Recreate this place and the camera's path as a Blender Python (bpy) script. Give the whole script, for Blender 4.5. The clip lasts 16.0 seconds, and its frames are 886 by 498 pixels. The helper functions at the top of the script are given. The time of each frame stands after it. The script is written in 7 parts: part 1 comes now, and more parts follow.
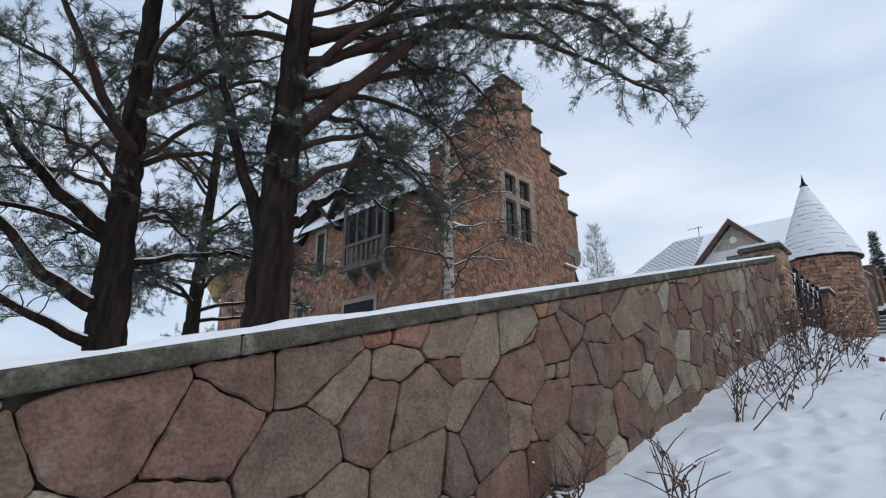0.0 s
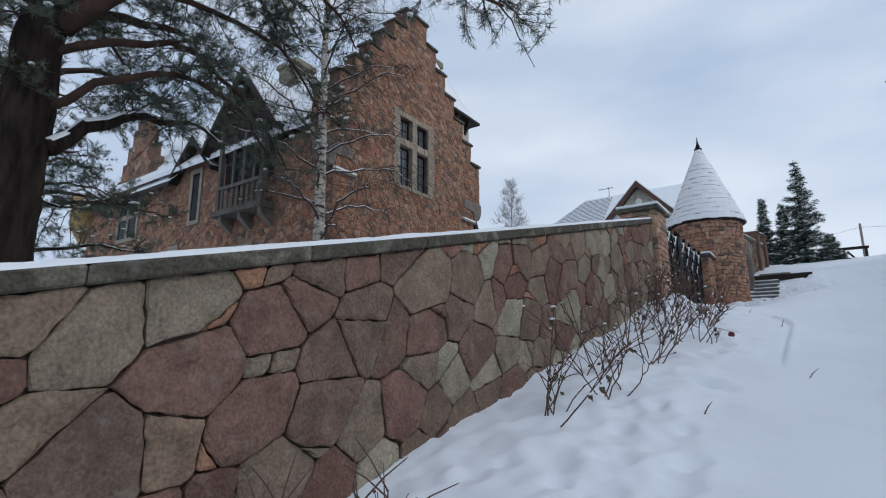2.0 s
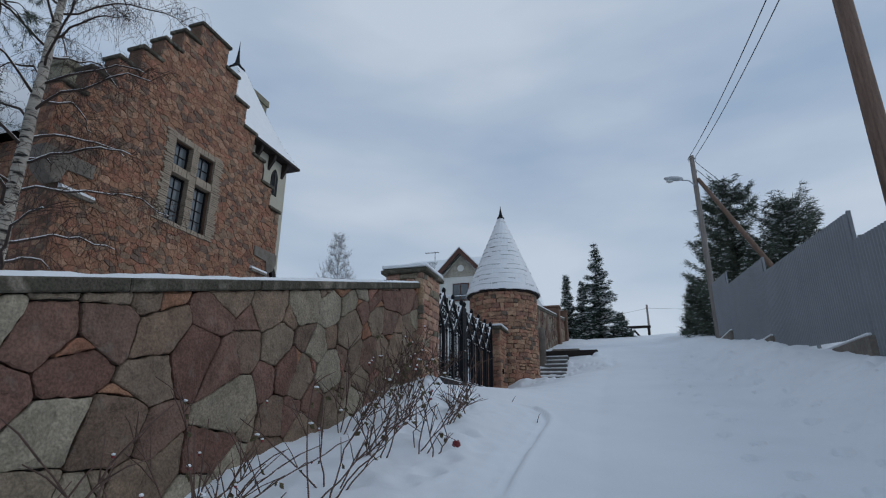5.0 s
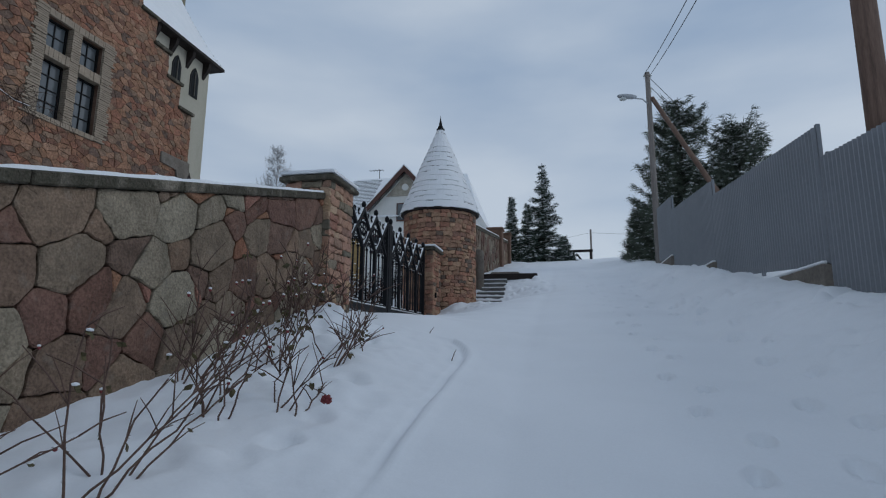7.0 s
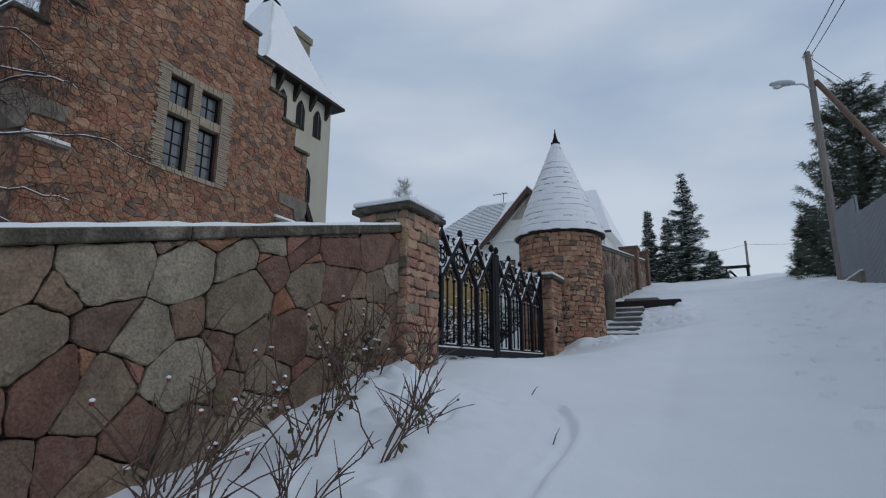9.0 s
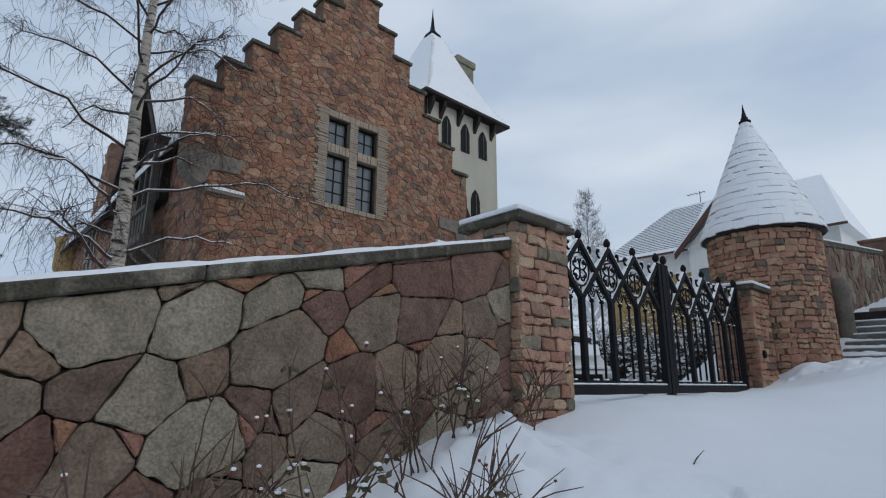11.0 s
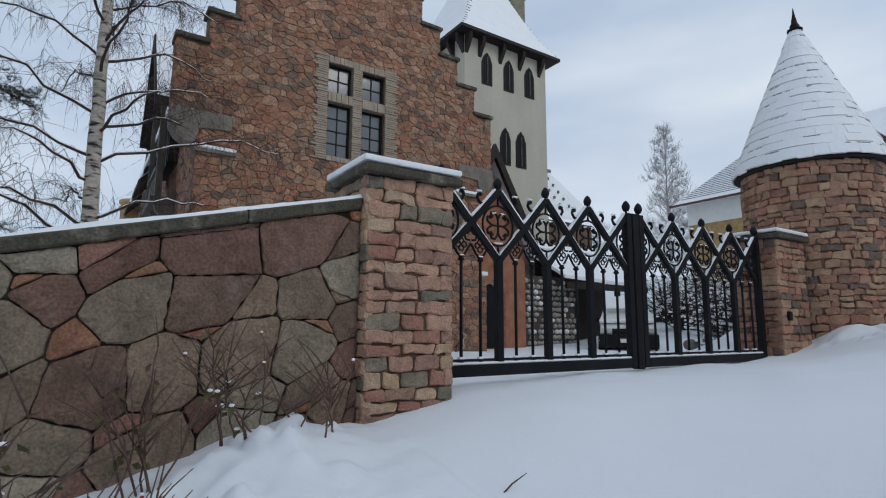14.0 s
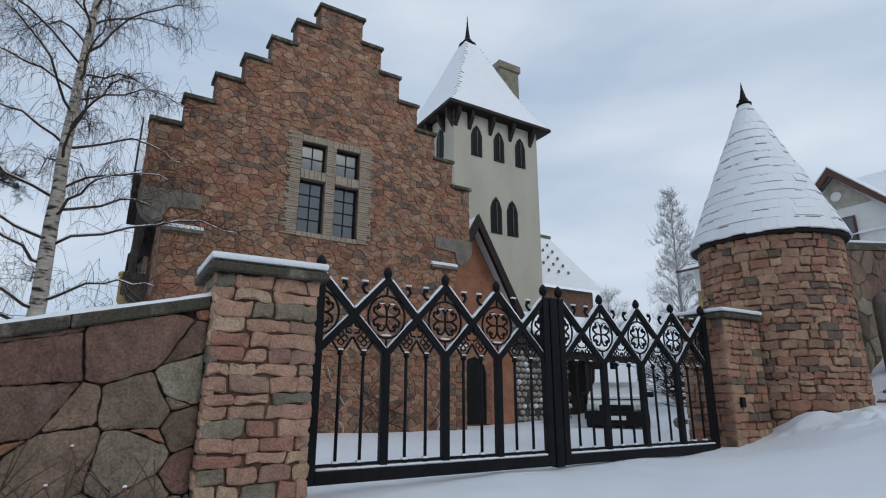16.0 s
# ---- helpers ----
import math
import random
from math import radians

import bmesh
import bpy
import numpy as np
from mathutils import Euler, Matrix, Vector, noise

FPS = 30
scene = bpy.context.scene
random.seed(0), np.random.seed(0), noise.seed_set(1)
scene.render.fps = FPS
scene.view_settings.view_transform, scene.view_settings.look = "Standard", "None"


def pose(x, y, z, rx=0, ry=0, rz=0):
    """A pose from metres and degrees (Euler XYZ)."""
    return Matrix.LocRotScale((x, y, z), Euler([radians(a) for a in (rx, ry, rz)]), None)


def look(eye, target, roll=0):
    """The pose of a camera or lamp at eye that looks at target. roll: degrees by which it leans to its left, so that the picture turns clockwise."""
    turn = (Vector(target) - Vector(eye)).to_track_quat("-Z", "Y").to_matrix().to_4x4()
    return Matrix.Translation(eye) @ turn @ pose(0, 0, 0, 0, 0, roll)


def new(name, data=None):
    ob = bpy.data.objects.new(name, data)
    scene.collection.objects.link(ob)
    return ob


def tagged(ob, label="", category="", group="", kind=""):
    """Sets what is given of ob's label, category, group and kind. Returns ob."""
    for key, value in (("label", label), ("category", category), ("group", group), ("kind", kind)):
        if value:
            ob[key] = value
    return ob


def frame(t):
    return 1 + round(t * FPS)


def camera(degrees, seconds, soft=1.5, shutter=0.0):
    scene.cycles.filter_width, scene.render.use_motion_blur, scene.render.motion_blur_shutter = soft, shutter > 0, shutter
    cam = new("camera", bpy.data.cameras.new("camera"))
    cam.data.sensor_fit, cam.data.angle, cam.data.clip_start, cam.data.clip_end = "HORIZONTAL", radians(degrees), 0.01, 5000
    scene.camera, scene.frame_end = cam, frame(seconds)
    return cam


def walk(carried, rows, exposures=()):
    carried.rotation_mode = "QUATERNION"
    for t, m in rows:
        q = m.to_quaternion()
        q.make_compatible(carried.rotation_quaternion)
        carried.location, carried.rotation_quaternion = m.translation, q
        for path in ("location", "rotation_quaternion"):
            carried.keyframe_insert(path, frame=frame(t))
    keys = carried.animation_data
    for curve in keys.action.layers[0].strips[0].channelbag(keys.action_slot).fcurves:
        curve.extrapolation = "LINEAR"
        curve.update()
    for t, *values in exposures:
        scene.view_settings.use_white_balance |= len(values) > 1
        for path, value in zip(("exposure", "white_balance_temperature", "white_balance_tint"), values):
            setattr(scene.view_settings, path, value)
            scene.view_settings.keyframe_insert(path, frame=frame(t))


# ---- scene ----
cam = camera(78.3, 16.0, 1.15)
PATH = [
    (0, (0.265, 0.006, 1.383), (-1.033, 1.41, 1.97), -0.4),
    (0.5, (0.353, 0.411, 1.403), (-0.818, 1.958, 1.885), -0.2),
    (1, (0.49, 0.903, 1.536), (-0.642, 2.501, 1.941), -0.3),
    (1.5, (0.517, 1.442, 1.622), (-0.594, 3.055, 2.027), -0.3),
    (2, (0.513, 1.874, 1.724), (-0.606, 3.479, 2.137), -0.1),
    (2.5, (0.648, 2.333, 1.809), (-0.47, 3.936, 2.231), -0.3),
    (3, (0.729, 2.793, 1.866), (-0.388, 4.39, 2.318), -0.2),
    (3.5, (0.803, 3.181, 1.983), (-0.22, 4.823, 2.489), -0.0),
    (4, (0.844, 3.617, 2.087), (-0.033, 5.33, 2.632), 0.1),
    (4.5, (0.92, 4.039, 2.148), (0.166, 5.798, 2.728), 0.3),
    (5, (1.055, 4.44, 2.24), (0.474, 6.251, 2.859), 0.3),
    (7.5, (1.159, 6.366, 2.54), (0.737, 8.297, 2.844), 0.3),
    (8, (1.137, 6.752, 2.634), (0.66, 8.671, 2.938), 0.4),
    (8.5, (1.137, 7.095, 2.778), (0.479, 8.957, 3.094), 0.3),
    (9, (1.212, 7.455, 2.896), (0.337, 9.203, 3.318), 0.2),
    (9.5, (1.198, 7.821, 2.907), (0.15, 9.456, 3.383), 0.2),
    (10, (1.207, 8.149, 3.013), (0.015, 9.683, 3.488), 0.4),
    (12.5, (1.564, 10.047, 3.341), (-0.039, 11.146, 3.813), 0.3),
    (13, (1.7, 10.401, 3.424), (0.08, 11.496, 3.842), 0.3),
    (13.5, (1.841, 10.729, 3.425), (0.206, 11.816, 3.808), 0.4),
    (14, (1.904, 11.079, 3.514), (0.253, 12.169, 3.803), 0.3),
    (14.5, (2.089, 11.386, 3.596), (0.427, 12.47, 3.846), 0.4),
    (15, (2.218, 11.658, 3.685), (0.55, 12.721, 3.982), 0.3),
    (15.5, (2.288, 11.987, 3.774), (0.625, 13.026, 4.166), 0.4),
    (16, (2.507, 12.282, 3.821), (0.854, 13.282, 4.338), 0.2),
]
walk(cam, [(t, look(eye, target, roll)) for t, eye, target, roll in PATH],
     [(0.0, 0.36, 6340, 10), (1.0, 0.24, 6240, 10), (2.5, 0.12, 6170, 10), (3.5, -0.04, 6140, 9), (4.5, -0.20, 6040, 9), (5.0, -0.26, 5990, 8), (7.5, -0.34, 6000, 8), (9.0, -0.20, 6140, 9), (10.0, -0.08, 6190, 9), (12.5, 0.12, 6290, 9), (16.0, 0.12, 6290, 9)])

# ---- world, sun, sky ----
world = bpy.data.worlds.new("winter_sky")
scene.world = world
world.use_nodes = True
wn, wl = world.node_tree.nodes, world.node_tree.links
wn.clear()
w_out = wn.new("ShaderNodeOutputWorld")
w_bg = wn.new("ShaderNodeBackground")
w_sky = wn.new("ShaderNodeTexSky")
w_sky.sky_type = "NISHITA"
w_sky.sun_disc = False
w_sky.sun_elevation, w_sky.sun_rotation = radians(16), radians(60)
w_sky.air_density, w_sky.dust_density, w_sky.ozone_density = 1.0, 1.5, 2.0
w_tc = wn.new("ShaderNodeTexCoord")
w_map = wn.new("ShaderNodeMapping")
w_map.inputs["Scale"].default_value = (1.0, 1.0, 3.2)
w_noise = wn.new("ShaderNodeTexNoise")
w_noise.inputs["Scale"].default_value = 1.6
w_noise.inputs["Detail"].default_value = 5.0
w_noise.inputs["Roughness"].default_value = 0.45
w_ramp = wn.new("ShaderNodeValToRGB")
w_ramp.color_ramp.elements[0].position, w_ramp.color_ramp.elements[0].color = 0.36, (4.0, 4.95, 6.35, 1)
w_ramp.color_ramp.elements[1].position, w_ramp.color_ramp.elements[1].color = 0.66, (7.0, 7.5, 8.15, 1)
w_mix = wn.new("ShaderNodeMixRGB")
w_mix.inputs["Fac"].default_value = 0.9
wl.new(w_tc.outputs["Generated"], w_map.inputs["Vector"])
wl.new(w_map.outputs["Vector"], w_noise.inputs["Vector"])
wl.new(w_noise.outputs["Fac"], w_ramp.inputs["Fac"])
wl.new(w_sky.outputs["Color"], w_mix.inputs["Color1"])
wl.new(w_ramp.outputs["Color"], w_mix.inputs["Color2"])
wl.new(w_mix.outputs["Color"], w_bg.inputs["Color"])
w_bg.inputs["Strength"].default_value = 0.10
wl.new(w_bg.outputs["Background"], w_out.inputs["Surface"])

sun_data = bpy.data.lights.new("sun", "SUN")
sun_data.energy, sun_data.angle, sun_data.color = 0.5, radians(25), (1.0, 0.95, 0.88)
sun = new("sun", sun_data)
sun.matrix_world = look((30, 18, 25), (0, 8, 2))


# ---- materials ----
def mat(name, cols, source="noise", rough=0.85, grain=18.0, mottle=3.0, mottle_amount=0.35, bump=0.3, bump_scale=40.0, metal=0.0, stretch=(1, 1, 1), ramp_pos=None, blotch=None, spec=0.3, dist=0.02):
    """A surface: colours picked by object, by island or by noise, broken up at two scales, with fine relief."""
    m = bpy.data.materials.new(name)
    m.use_nodes = True
    n, l = m.node_tree.nodes, m.node_tree.links
    b = n["Principled BSDF"]
    b.inputs["Roughness"].default_value = rough
    b.inputs["Metallic"].default_value = metal
    b.inputs["Specular IOR Level"].default_value = spec
    mp = n.new("ShaderNodeMapping")
    mp.inputs["Scale"].default_value = stretch
    geo = n.new("ShaderNodeNewGeometry")
    l.new(geo.outputs["Position"], mp.inputs["Vector"])
    n1 = n.new("ShaderNodeTexNoise")
    n1.inputs["Scale"].default_value, n1.inputs["Detail"].default_value = mottle, 4
    n2 = n.new("ShaderNodeTexNoise")
    n2.inputs["Scale"].default_value, n2.inputs["Detail"].default_value = grain, 5
    l.new(mp.outputs["Vector"], n1.inputs["Vector"])
    l.new(mp.outputs["Vector"], n2.inputs["Vector"])
    ramp = n.new("ShaderNodeValToRGB")
    els = ramp.color_ramp.elements
    k = len(cols)
    while len(els) < k:
        els.new(0.5)
    for i, c in enumerate(cols):
        els[i].position = ramp_pos[i] if ramp_pos else (i / max(1, k - 1) if source == "noise" else i / k)
        els[i].color = (*c, 1)
    if source == "object":
        ramp.color_ramp.interpolation = "CONSTANT"
        l.new(n.new("ShaderNodeObjectInfo").outputs["Random"], ramp.inputs["Fac"])
    elif source == "island":
        ramp.color_ramp.interpolation = "CONSTANT"
        l.new(geo.outputs["Random Per Island"], ramp.inputs["Fac"])
    else:
        l.new(n1.outputs["Fac"], ramp.inputs["Fac"])
    mix1 = n.new("ShaderNodeMixRGB")
    mix1.blend_type = "MULTIPLY"
    mix1.inputs["Fac"].default_value = 1
    v1 = n.new("ShaderNodeMapRange")
    v1.inputs["From Min"].default_value, v1.inputs["From Max"].default_value = 0.3, 0.7
    v1.inputs["To Min"].default_value, v1.inputs["To Max"].default_value = 1 - mottle_amount, 1 + mottle_amount
    add = n.new("ShaderNodeMath")
    add.operation = "ADD"
    half = n.new("ShaderNodeMath")
    half.operation = "MULTIPLY"
    half.inputs[1].default_value = 0.5
    l.new(n1.outputs["Fac"], add.inputs[0])
    l.new(n2.outputs["Fac"], add.inputs[1])
    l.new(add.outputs[0], half.inputs[0])
    l.new(half.outputs[0], v1.inputs["Value"])
    l.new(ramp.outputs["Color"], mix1.inputs["Color1"])
    l.new(v1.outputs["Result"], mix1.inputs["Color2"])
    out = mix1.outputs["Color"]
    if blotch:
        n3 = n.new("ShaderNodeTexNoise")
        n3.inputs["Scale"].default_value, n3.inputs["Detail"].default_value = blotch[1], 6
        l.new(mp.outputs["Vector"], n3.inputs["Vector"])
        r3 = n.new("ShaderNodeMapRange")
        r3.inputs["From Min"].default_value, r3.inputs["From Max"].default_value = blotch[2], blotch[2] + 0.12
        r3.inputs["To Max"].default_value = blotch[3]
        l.new(n3.outputs["Fac"], r3.inputs["Value"])
        mx = n.new("ShaderNodeMixRGB")
        l.new(r3.outputs["Result"], mx.inputs["Fac"])
        l.new(out, mx.inputs["Color1"])
        mx.inputs["Color2"].default_value = (*blotch[0], 1)
        out = mx.outputs["Color"]
    l.new(out, b.inputs["Base Color"])
    n4 = n.new("ShaderNodeTexNoise")
    n4.inputs["Scale"].default_value, n4.inputs["Detail"].default_value = bump_scale, 6
    l.new(mp.outputs["Vector"], n4.inputs["Vector"])
    bp = n.new("ShaderNodeBump")
    bp.inputs["Strength"].default_value, bp.inputs["Distance"].default_value = bump, dist
    l.new(n4.outputs["Fac"], bp.inputs["Height"])
    l.new(bp.outputs["Normal"], b.inputs["Normal"])
    return m


def rock_mat(name, cols, source, rough=0.85, spots=0.26, veins=0.24, size=1.0, relief=1.0):
    """Broken stone: a colour for each piece, cloudy at hand size, speckled at grain size, with chips and pits."""
    m = bpy.data.materials.new(name)
    m.use_nodes = True
    n, l = m.node_tree.nodes, m.node_tree.links
    b = n["Principled BSDF"]
    b.inputs["Roughness"].default_value = rough
    b.inputs["Specular IOR Level"].default_value = 0.25
    geo = n.new("ShaderNodeNewGeometry")
    info = n.new("ShaderNodeObjectInfo")
    ramp = n.new("ShaderNodeValToRGB")
    els = ramp.color_ramp.elements
    while len(els) < len(cols):
        els.new(0.5)
    for i, c in enumerate(cols):
        els[i].position, els[i].color = i / len(cols), (*c, 1)
    ramp.color_ramp.interpolation = "LINEAR" if source == "noise" else "CONSTANT"

    def field(scale, detail, low, high, a, z, distort=0.0):
        t = n.new("ShaderNodeTexNoise")
        t.inputs["Scale"].default_value, t.inputs["Detail"].default_value = scale * size, detail
        t.inputs["Distortion"].default_value = distort
        l.new(geo.outputs["Position"], t.inputs["Vector"])
        r = n.new("ShaderNodeMapRange")
        r.inputs["From Min"].default_value, r.inputs["From Max"].default_value = low, high
        r.inputs["To Min"].default_value, r.inputs["To Max"].default_value = a, z
        l.new(t.outputs["Fac"], r.inputs["Value"])
        return t, r.outputs["Result"]

    cloud, cloud_v = field(4.5, 5, 0.32, 0.68, 1 - veins, 1 + veins, 0.6)
    grit, grit_v = field(55, 7, 0.34, 0.66, 1 - spots, 1 + spots * 0.8)
    pits, pits_v = field(13, 7, 0.55, 0.68, 1.0, 0.78, 1.2)
    pale, pale_v = field(8, 8, 0.58, 0.7, 0.0, 0.2)
    l.new(info.outputs["Random"] if source == "object" else geo.outputs["Random Per Island"] if source == "island" else cloud.outputs["Fac"], ramp.inputs["Fac"])
    out = ramp.outputs["Color"]
    for v in (cloud_v, grit_v, pits_v):
        x = n.new("ShaderNodeMixRGB")
        x.blend_type = "MULTIPLY"
        x.inputs["Fac"].default_value = 1
        l.new(out, x.inputs["Color1"])
        l.new(v, x.inputs["Color2"])
        out = x.outputs["Color"]
    x = n.new("ShaderNodeMixRGB")
    l.new(pale_v, x.inputs["Fac"])
    l.new(out, x.inputs["Color1"])
    x.inputs["Color2"].default_value = (0.30, 0.28, 0.24, 1)
    l.new(x.outputs["Color"], b.inputs["Base Color"])
    b1, b2 = n.new("ShaderNodeBump"), n.new("ShaderNodeBump")
    b1.inputs["Strength"].default_value, b1.inputs["Distance"].default_value = 0.8 * relief, 0.03
    b2.inputs["Strength"].default_value, b2.inputs["Distance"].default_value = 0.7 * relief, 0.008
    l.new(pits.outputs["Fac"], b1.inputs["Height"])
    l.new(grit.outputs["Fac"], b2.inputs["Height"])
    l.new(b1.outputs["Normal"], b2.inputs["Normal"])
    l.new(b2.outputs["Normal"], b.inputs["Normal"])
    return m


WALL_COLS = [(0.181, 0.124, 0.089), (0.224, 0.161, 0.113), (0.153, 0.085, 0.063), (0.267, 0.225, 0.165), (0.171, 0.118, 0.085), (0.157, 0.097, 0.071), (0.212, 0.145, 0.1), (0.301, 0.261, 0.194), (0.187, 0.137, 0.098), (0.164, 0.105, 0.079), (0.236, 0.189, 0.136), (0.181, 0.106, 0.079), (0.2, 0.148, 0.107), (0.158, 0.108, 0.081), (0.174, 0.099, 0.076), (0.216, 0.167, 0.12)]
FACE_COLS = [(0.26, 0.135, 0.085), (0.31, 0.175, 0.11), (0.21, 0.11, 0.075), (0.34, 0.205, 0.135), (0.155, 0.105, 0.08), (0.28, 0.155, 0.095), (0.24, 0.16, 0.11), (0.29, 0.14, 0.09)]
BRICK_COLS = [(0.392, 0.231, 0.166), (0.333, 0.17, 0.122), (0.451, 0.318, 0.215), (0.304, 0.18, 0.137), (0.431, 0.298, 0.186), (0.167, 0.149, 0.112), (0.441, 0.267, 0.186), (0.323, 0.205, 0.147), (0.412, 0.247, 0.17), (0.235, 0.196, 0.142)]
TURRET_COLS = [(0.378, 0.218, 0.146), (0.307, 0.154, 0.104), (0.43, 0.276, 0.177), (0.256, 0.144, 0.104), (0.369, 0.234, 0.151), (0.164, 0.122, 0.094), (0.388, 0.202, 0.136), (0.328, 0.196, 0.13)]
M_WSTONE = rock_mat("polygonal_stone", WALL_COLS, "object")
M_WSTUFF = rock_mat("polygonal_stone_joined", WALL_COLS, "island")
M_ORANGE = rock_mat("orange_stone", [(0.27, 0.13, 0.08), (0.31, 0.165, 0.10), (0.27, 0.14, 0.105)], "object")
M_MORTAR = mat("dark_joint", [(0.06, 0.05, 0.043), (0.10, 0.082, 0.07)], rough=0.95, bump=0.6)
M_FSTONE = mat("reddish_fieldstone", FACE_COLS, "object", 0.85, 20, 5.0, 0.55, 0.8, 18)
M_FSTUFF = mat("reddish_fieldstone_joined", FACE_COLS, "island", 0.85, 20, 5.0, 0.55, 0.8, 18)
M_FMORTAR = mat("brown_mortar", [(0.135, 0.082, 0.058), (0.175, 0.108, 0.078)], rough=0.95, bump=0.5)
M_BRICK = rock_mat("pink_sandstone_block", BRICK_COLS, "object", 0.85, 0.2, 0.2, 1.5, 0.9)
M_TBRICK = rock_mat("tan_sandstone_block", TURRET_COLS, "object", 0.85, 0.2, 0.2, 1.5, 0.9)
M_TSTUFF = rock_mat("tan_sandstone_joined", TURRET_COLS, "island", 0.85, 0.2, 0.2, 1.5, 0.9)
M_PALE = mat("pale_limestone", [(0.36, 0.315, 0.245), (0.28, 0.24, 0.185), (0.42, 0.37, 0.295), (0.33, 0.27, 0.205)], "island", 0.85, 25, 5, 0.25, 0.5, 40)
M_COPING = rock_mat("grey_green_coping", [(0.085, 0.072, 0.055), (0.15, 0.128, 0.098), (0.07, 0.064, 0.046), (0.17, 0.148, 0.118)], "noise", 0.88, 0.3, 0.4)
M_CORBEL = mat("grey_sandstone", [(0.15, 0.13, 0.11), (0.21, 0.185, 0.155)], rough=0.85, bump=0.4)
M_SNOW = mat("snow", [(0.76, 0.785, 0.82), (0.81, 0.83, 0.86)], rough=0.7, grain=60, mottle=0.8, mottle_amount=0.03, bump=0.25, bump_scale=9.0)
M_CAPSNOW = mat("fresh_snow", [(0.80, 0.82, 0.84), (0.84, 0.85, 0.86)], rough=0.7, mottle_amount=0.03, bump=0.4, bump_scale=30)
M_SLATE = mat("dark_slate", [(0.10, 0.10, 0.10), (0.16, 0.155, 0.15)], rough=0.7)
M_IRON = mat("black_painted_iron", [(0.007, 0.0075, 0.009), (0.012, 0.012, 0.014)], rough=0.5, bump=0.12, bump_scale=60, spec=0.12)
M_STUCCO = mat("cream_render", [(0.41, 0.385, 0.31), (0.47, 0.445, 0.365)], rough=0.9, grain=30, mottle=0.7, mottle_amount=0.12, bump=0.25, stretch=(1, 1, 0.35), blotch=((0.36, 0.33, 0.26), 0.9, 0.55, 0.4))
M_OCHRE = mat("ochre_render", [(0.36, 0.24, 0.10), (0.40, 0.28, 0.13)], rough=0.9)
M_TERRA = mat("terracotta_render", [(0.30, 0.13, 0.075), (0.35, 0.165, 0.10)], rough=0.9)
M_DARKWOOD = mat("dark_brown_timber", [(0.013, 0.0095, 0.0085), (0.029, 0.02, 0.0165)], rough=0.7, stretch=(1, 1, 6))
M_GREYWOOD = mat("weathered_grey_timber", [(0.085, 0.076, 0.065), (0.15, 0.137, 0.118)], rough=0.8, stretch=(6, 6, 1))
M_FASCIA = mat("brown_fascia", [(0.085, 0.04, 0.032), (0.12, 0.06, 0.045)], rough=0.6)
M_SIDING = mat("white_siding", [(0.72, 0.72, 0.68), (0.78, 0.77, 0.73)], rough=0.7, mottle_amount=0.05)
M_FENCE = mat("grey_corrugated_steel", [(0.215, 0.228, 0.245), (0.25, 0.262, 0.28)], rough=0.55, mottle=0.8, mottle_amount=0.1, bump=0.08, metal=0.0)
M_CHIM = mat("mossy_render", [(0.15, 0.14, 0.1), (0.22, 0.20, 0.145), (0.12, 0.12, 0.08)], rough=0.9, grain=12, mottle=2.0, mottle_amount=0.5, bump=0.5)
M_CONC = mat("weathered_concrete", [(0.36, 0.33, 0.27), (0.44, 0.40, 0.33)], rough=0.9)
M_POLE = mat("weathered_pole", [(0.17, 0.15, 0.135), (0.25, 0.225, 0.205)], rough=0.85, stretch=(8, 8, 0.6))
M_POLE2 = mat("brown_wooden_pole", [(0.13, 0.085, 0.065), (0.19, 0.125, 0.095)], rough=0.85, stretch=(8, 8, 0.6))
M_LAMP = mat("grey_lamp_housing", [(0.42, 0.44, 0.46), (0.48, 0.5, 0.52)], rough=0.5)
M_WIRE = mat("black_cable", [(0.02, 0.02, 0.02), (0.03, 0.03, 0.03)], rough=0.6)
M_PBARK = mat("pine_bark", [(0.011, 0.009, 0.008), (0.025, 0.0185, 0.0155), (0.046, 0.031, 0.024)], rough=0.95, grain=16, mottle=9, mottle_amount=0.6, bump=1.0, bump_scale=20, stretch=(1, 1, 0.22), spec=0.1, dist=0.08)
M_PLIMB = mat("orange_pine_bark", [(0.028, 0.018, 0.014), (0.075, 0.04, 0.027)], rough=0.9, grain=20, mottle=4, bump=0.6)
M_TWIG = mat("dark_twig", [(0.035, 0.026, 0.022), (0.06, 0.042, 0.035)], rough=0.9)
M_NEEDLE = mat("pine_needles", [(0.055, 0.072, 0.052), (0.08, 0.098, 0.07), (0.13, 0.145, 0.115)], rough=0.6, mottle=1.5, mottle_amount=0.45)
M_SPRUCE = mat("spruce_needles", [(0.045, 0.065, 0.05), (0.075, 0.10, 0.075)], rough=0.65, mottle=1.2, mottle_amount=0.4)
M_BBARK = mat("birch_bark", [(0.36, 0.315, 0.265), (0.50, 0.455, 0.39)], rough=0.8, grain=14, mottle=2, bump=0.4, stretch=(1, 1, 3.5), blotch=((0.02, 0.018, 0.016), 3.6, 0.53, 1.0))
M_BTWIG = mat("birch_twig", [(0.05, 0.034, 0.028), (0.08, 0.056, 0.047)], rough=0.9)
M_FROST = mat("frosty_twig", [(0.36, 0.355, 0.355), (0.46, 0.455, 0.455)], rough=0.9)
M_STEM = mat("rose_stem", [(0.09, 0.055, 0.045), (0.14, 0.09, 0.07)], rough=0.8)
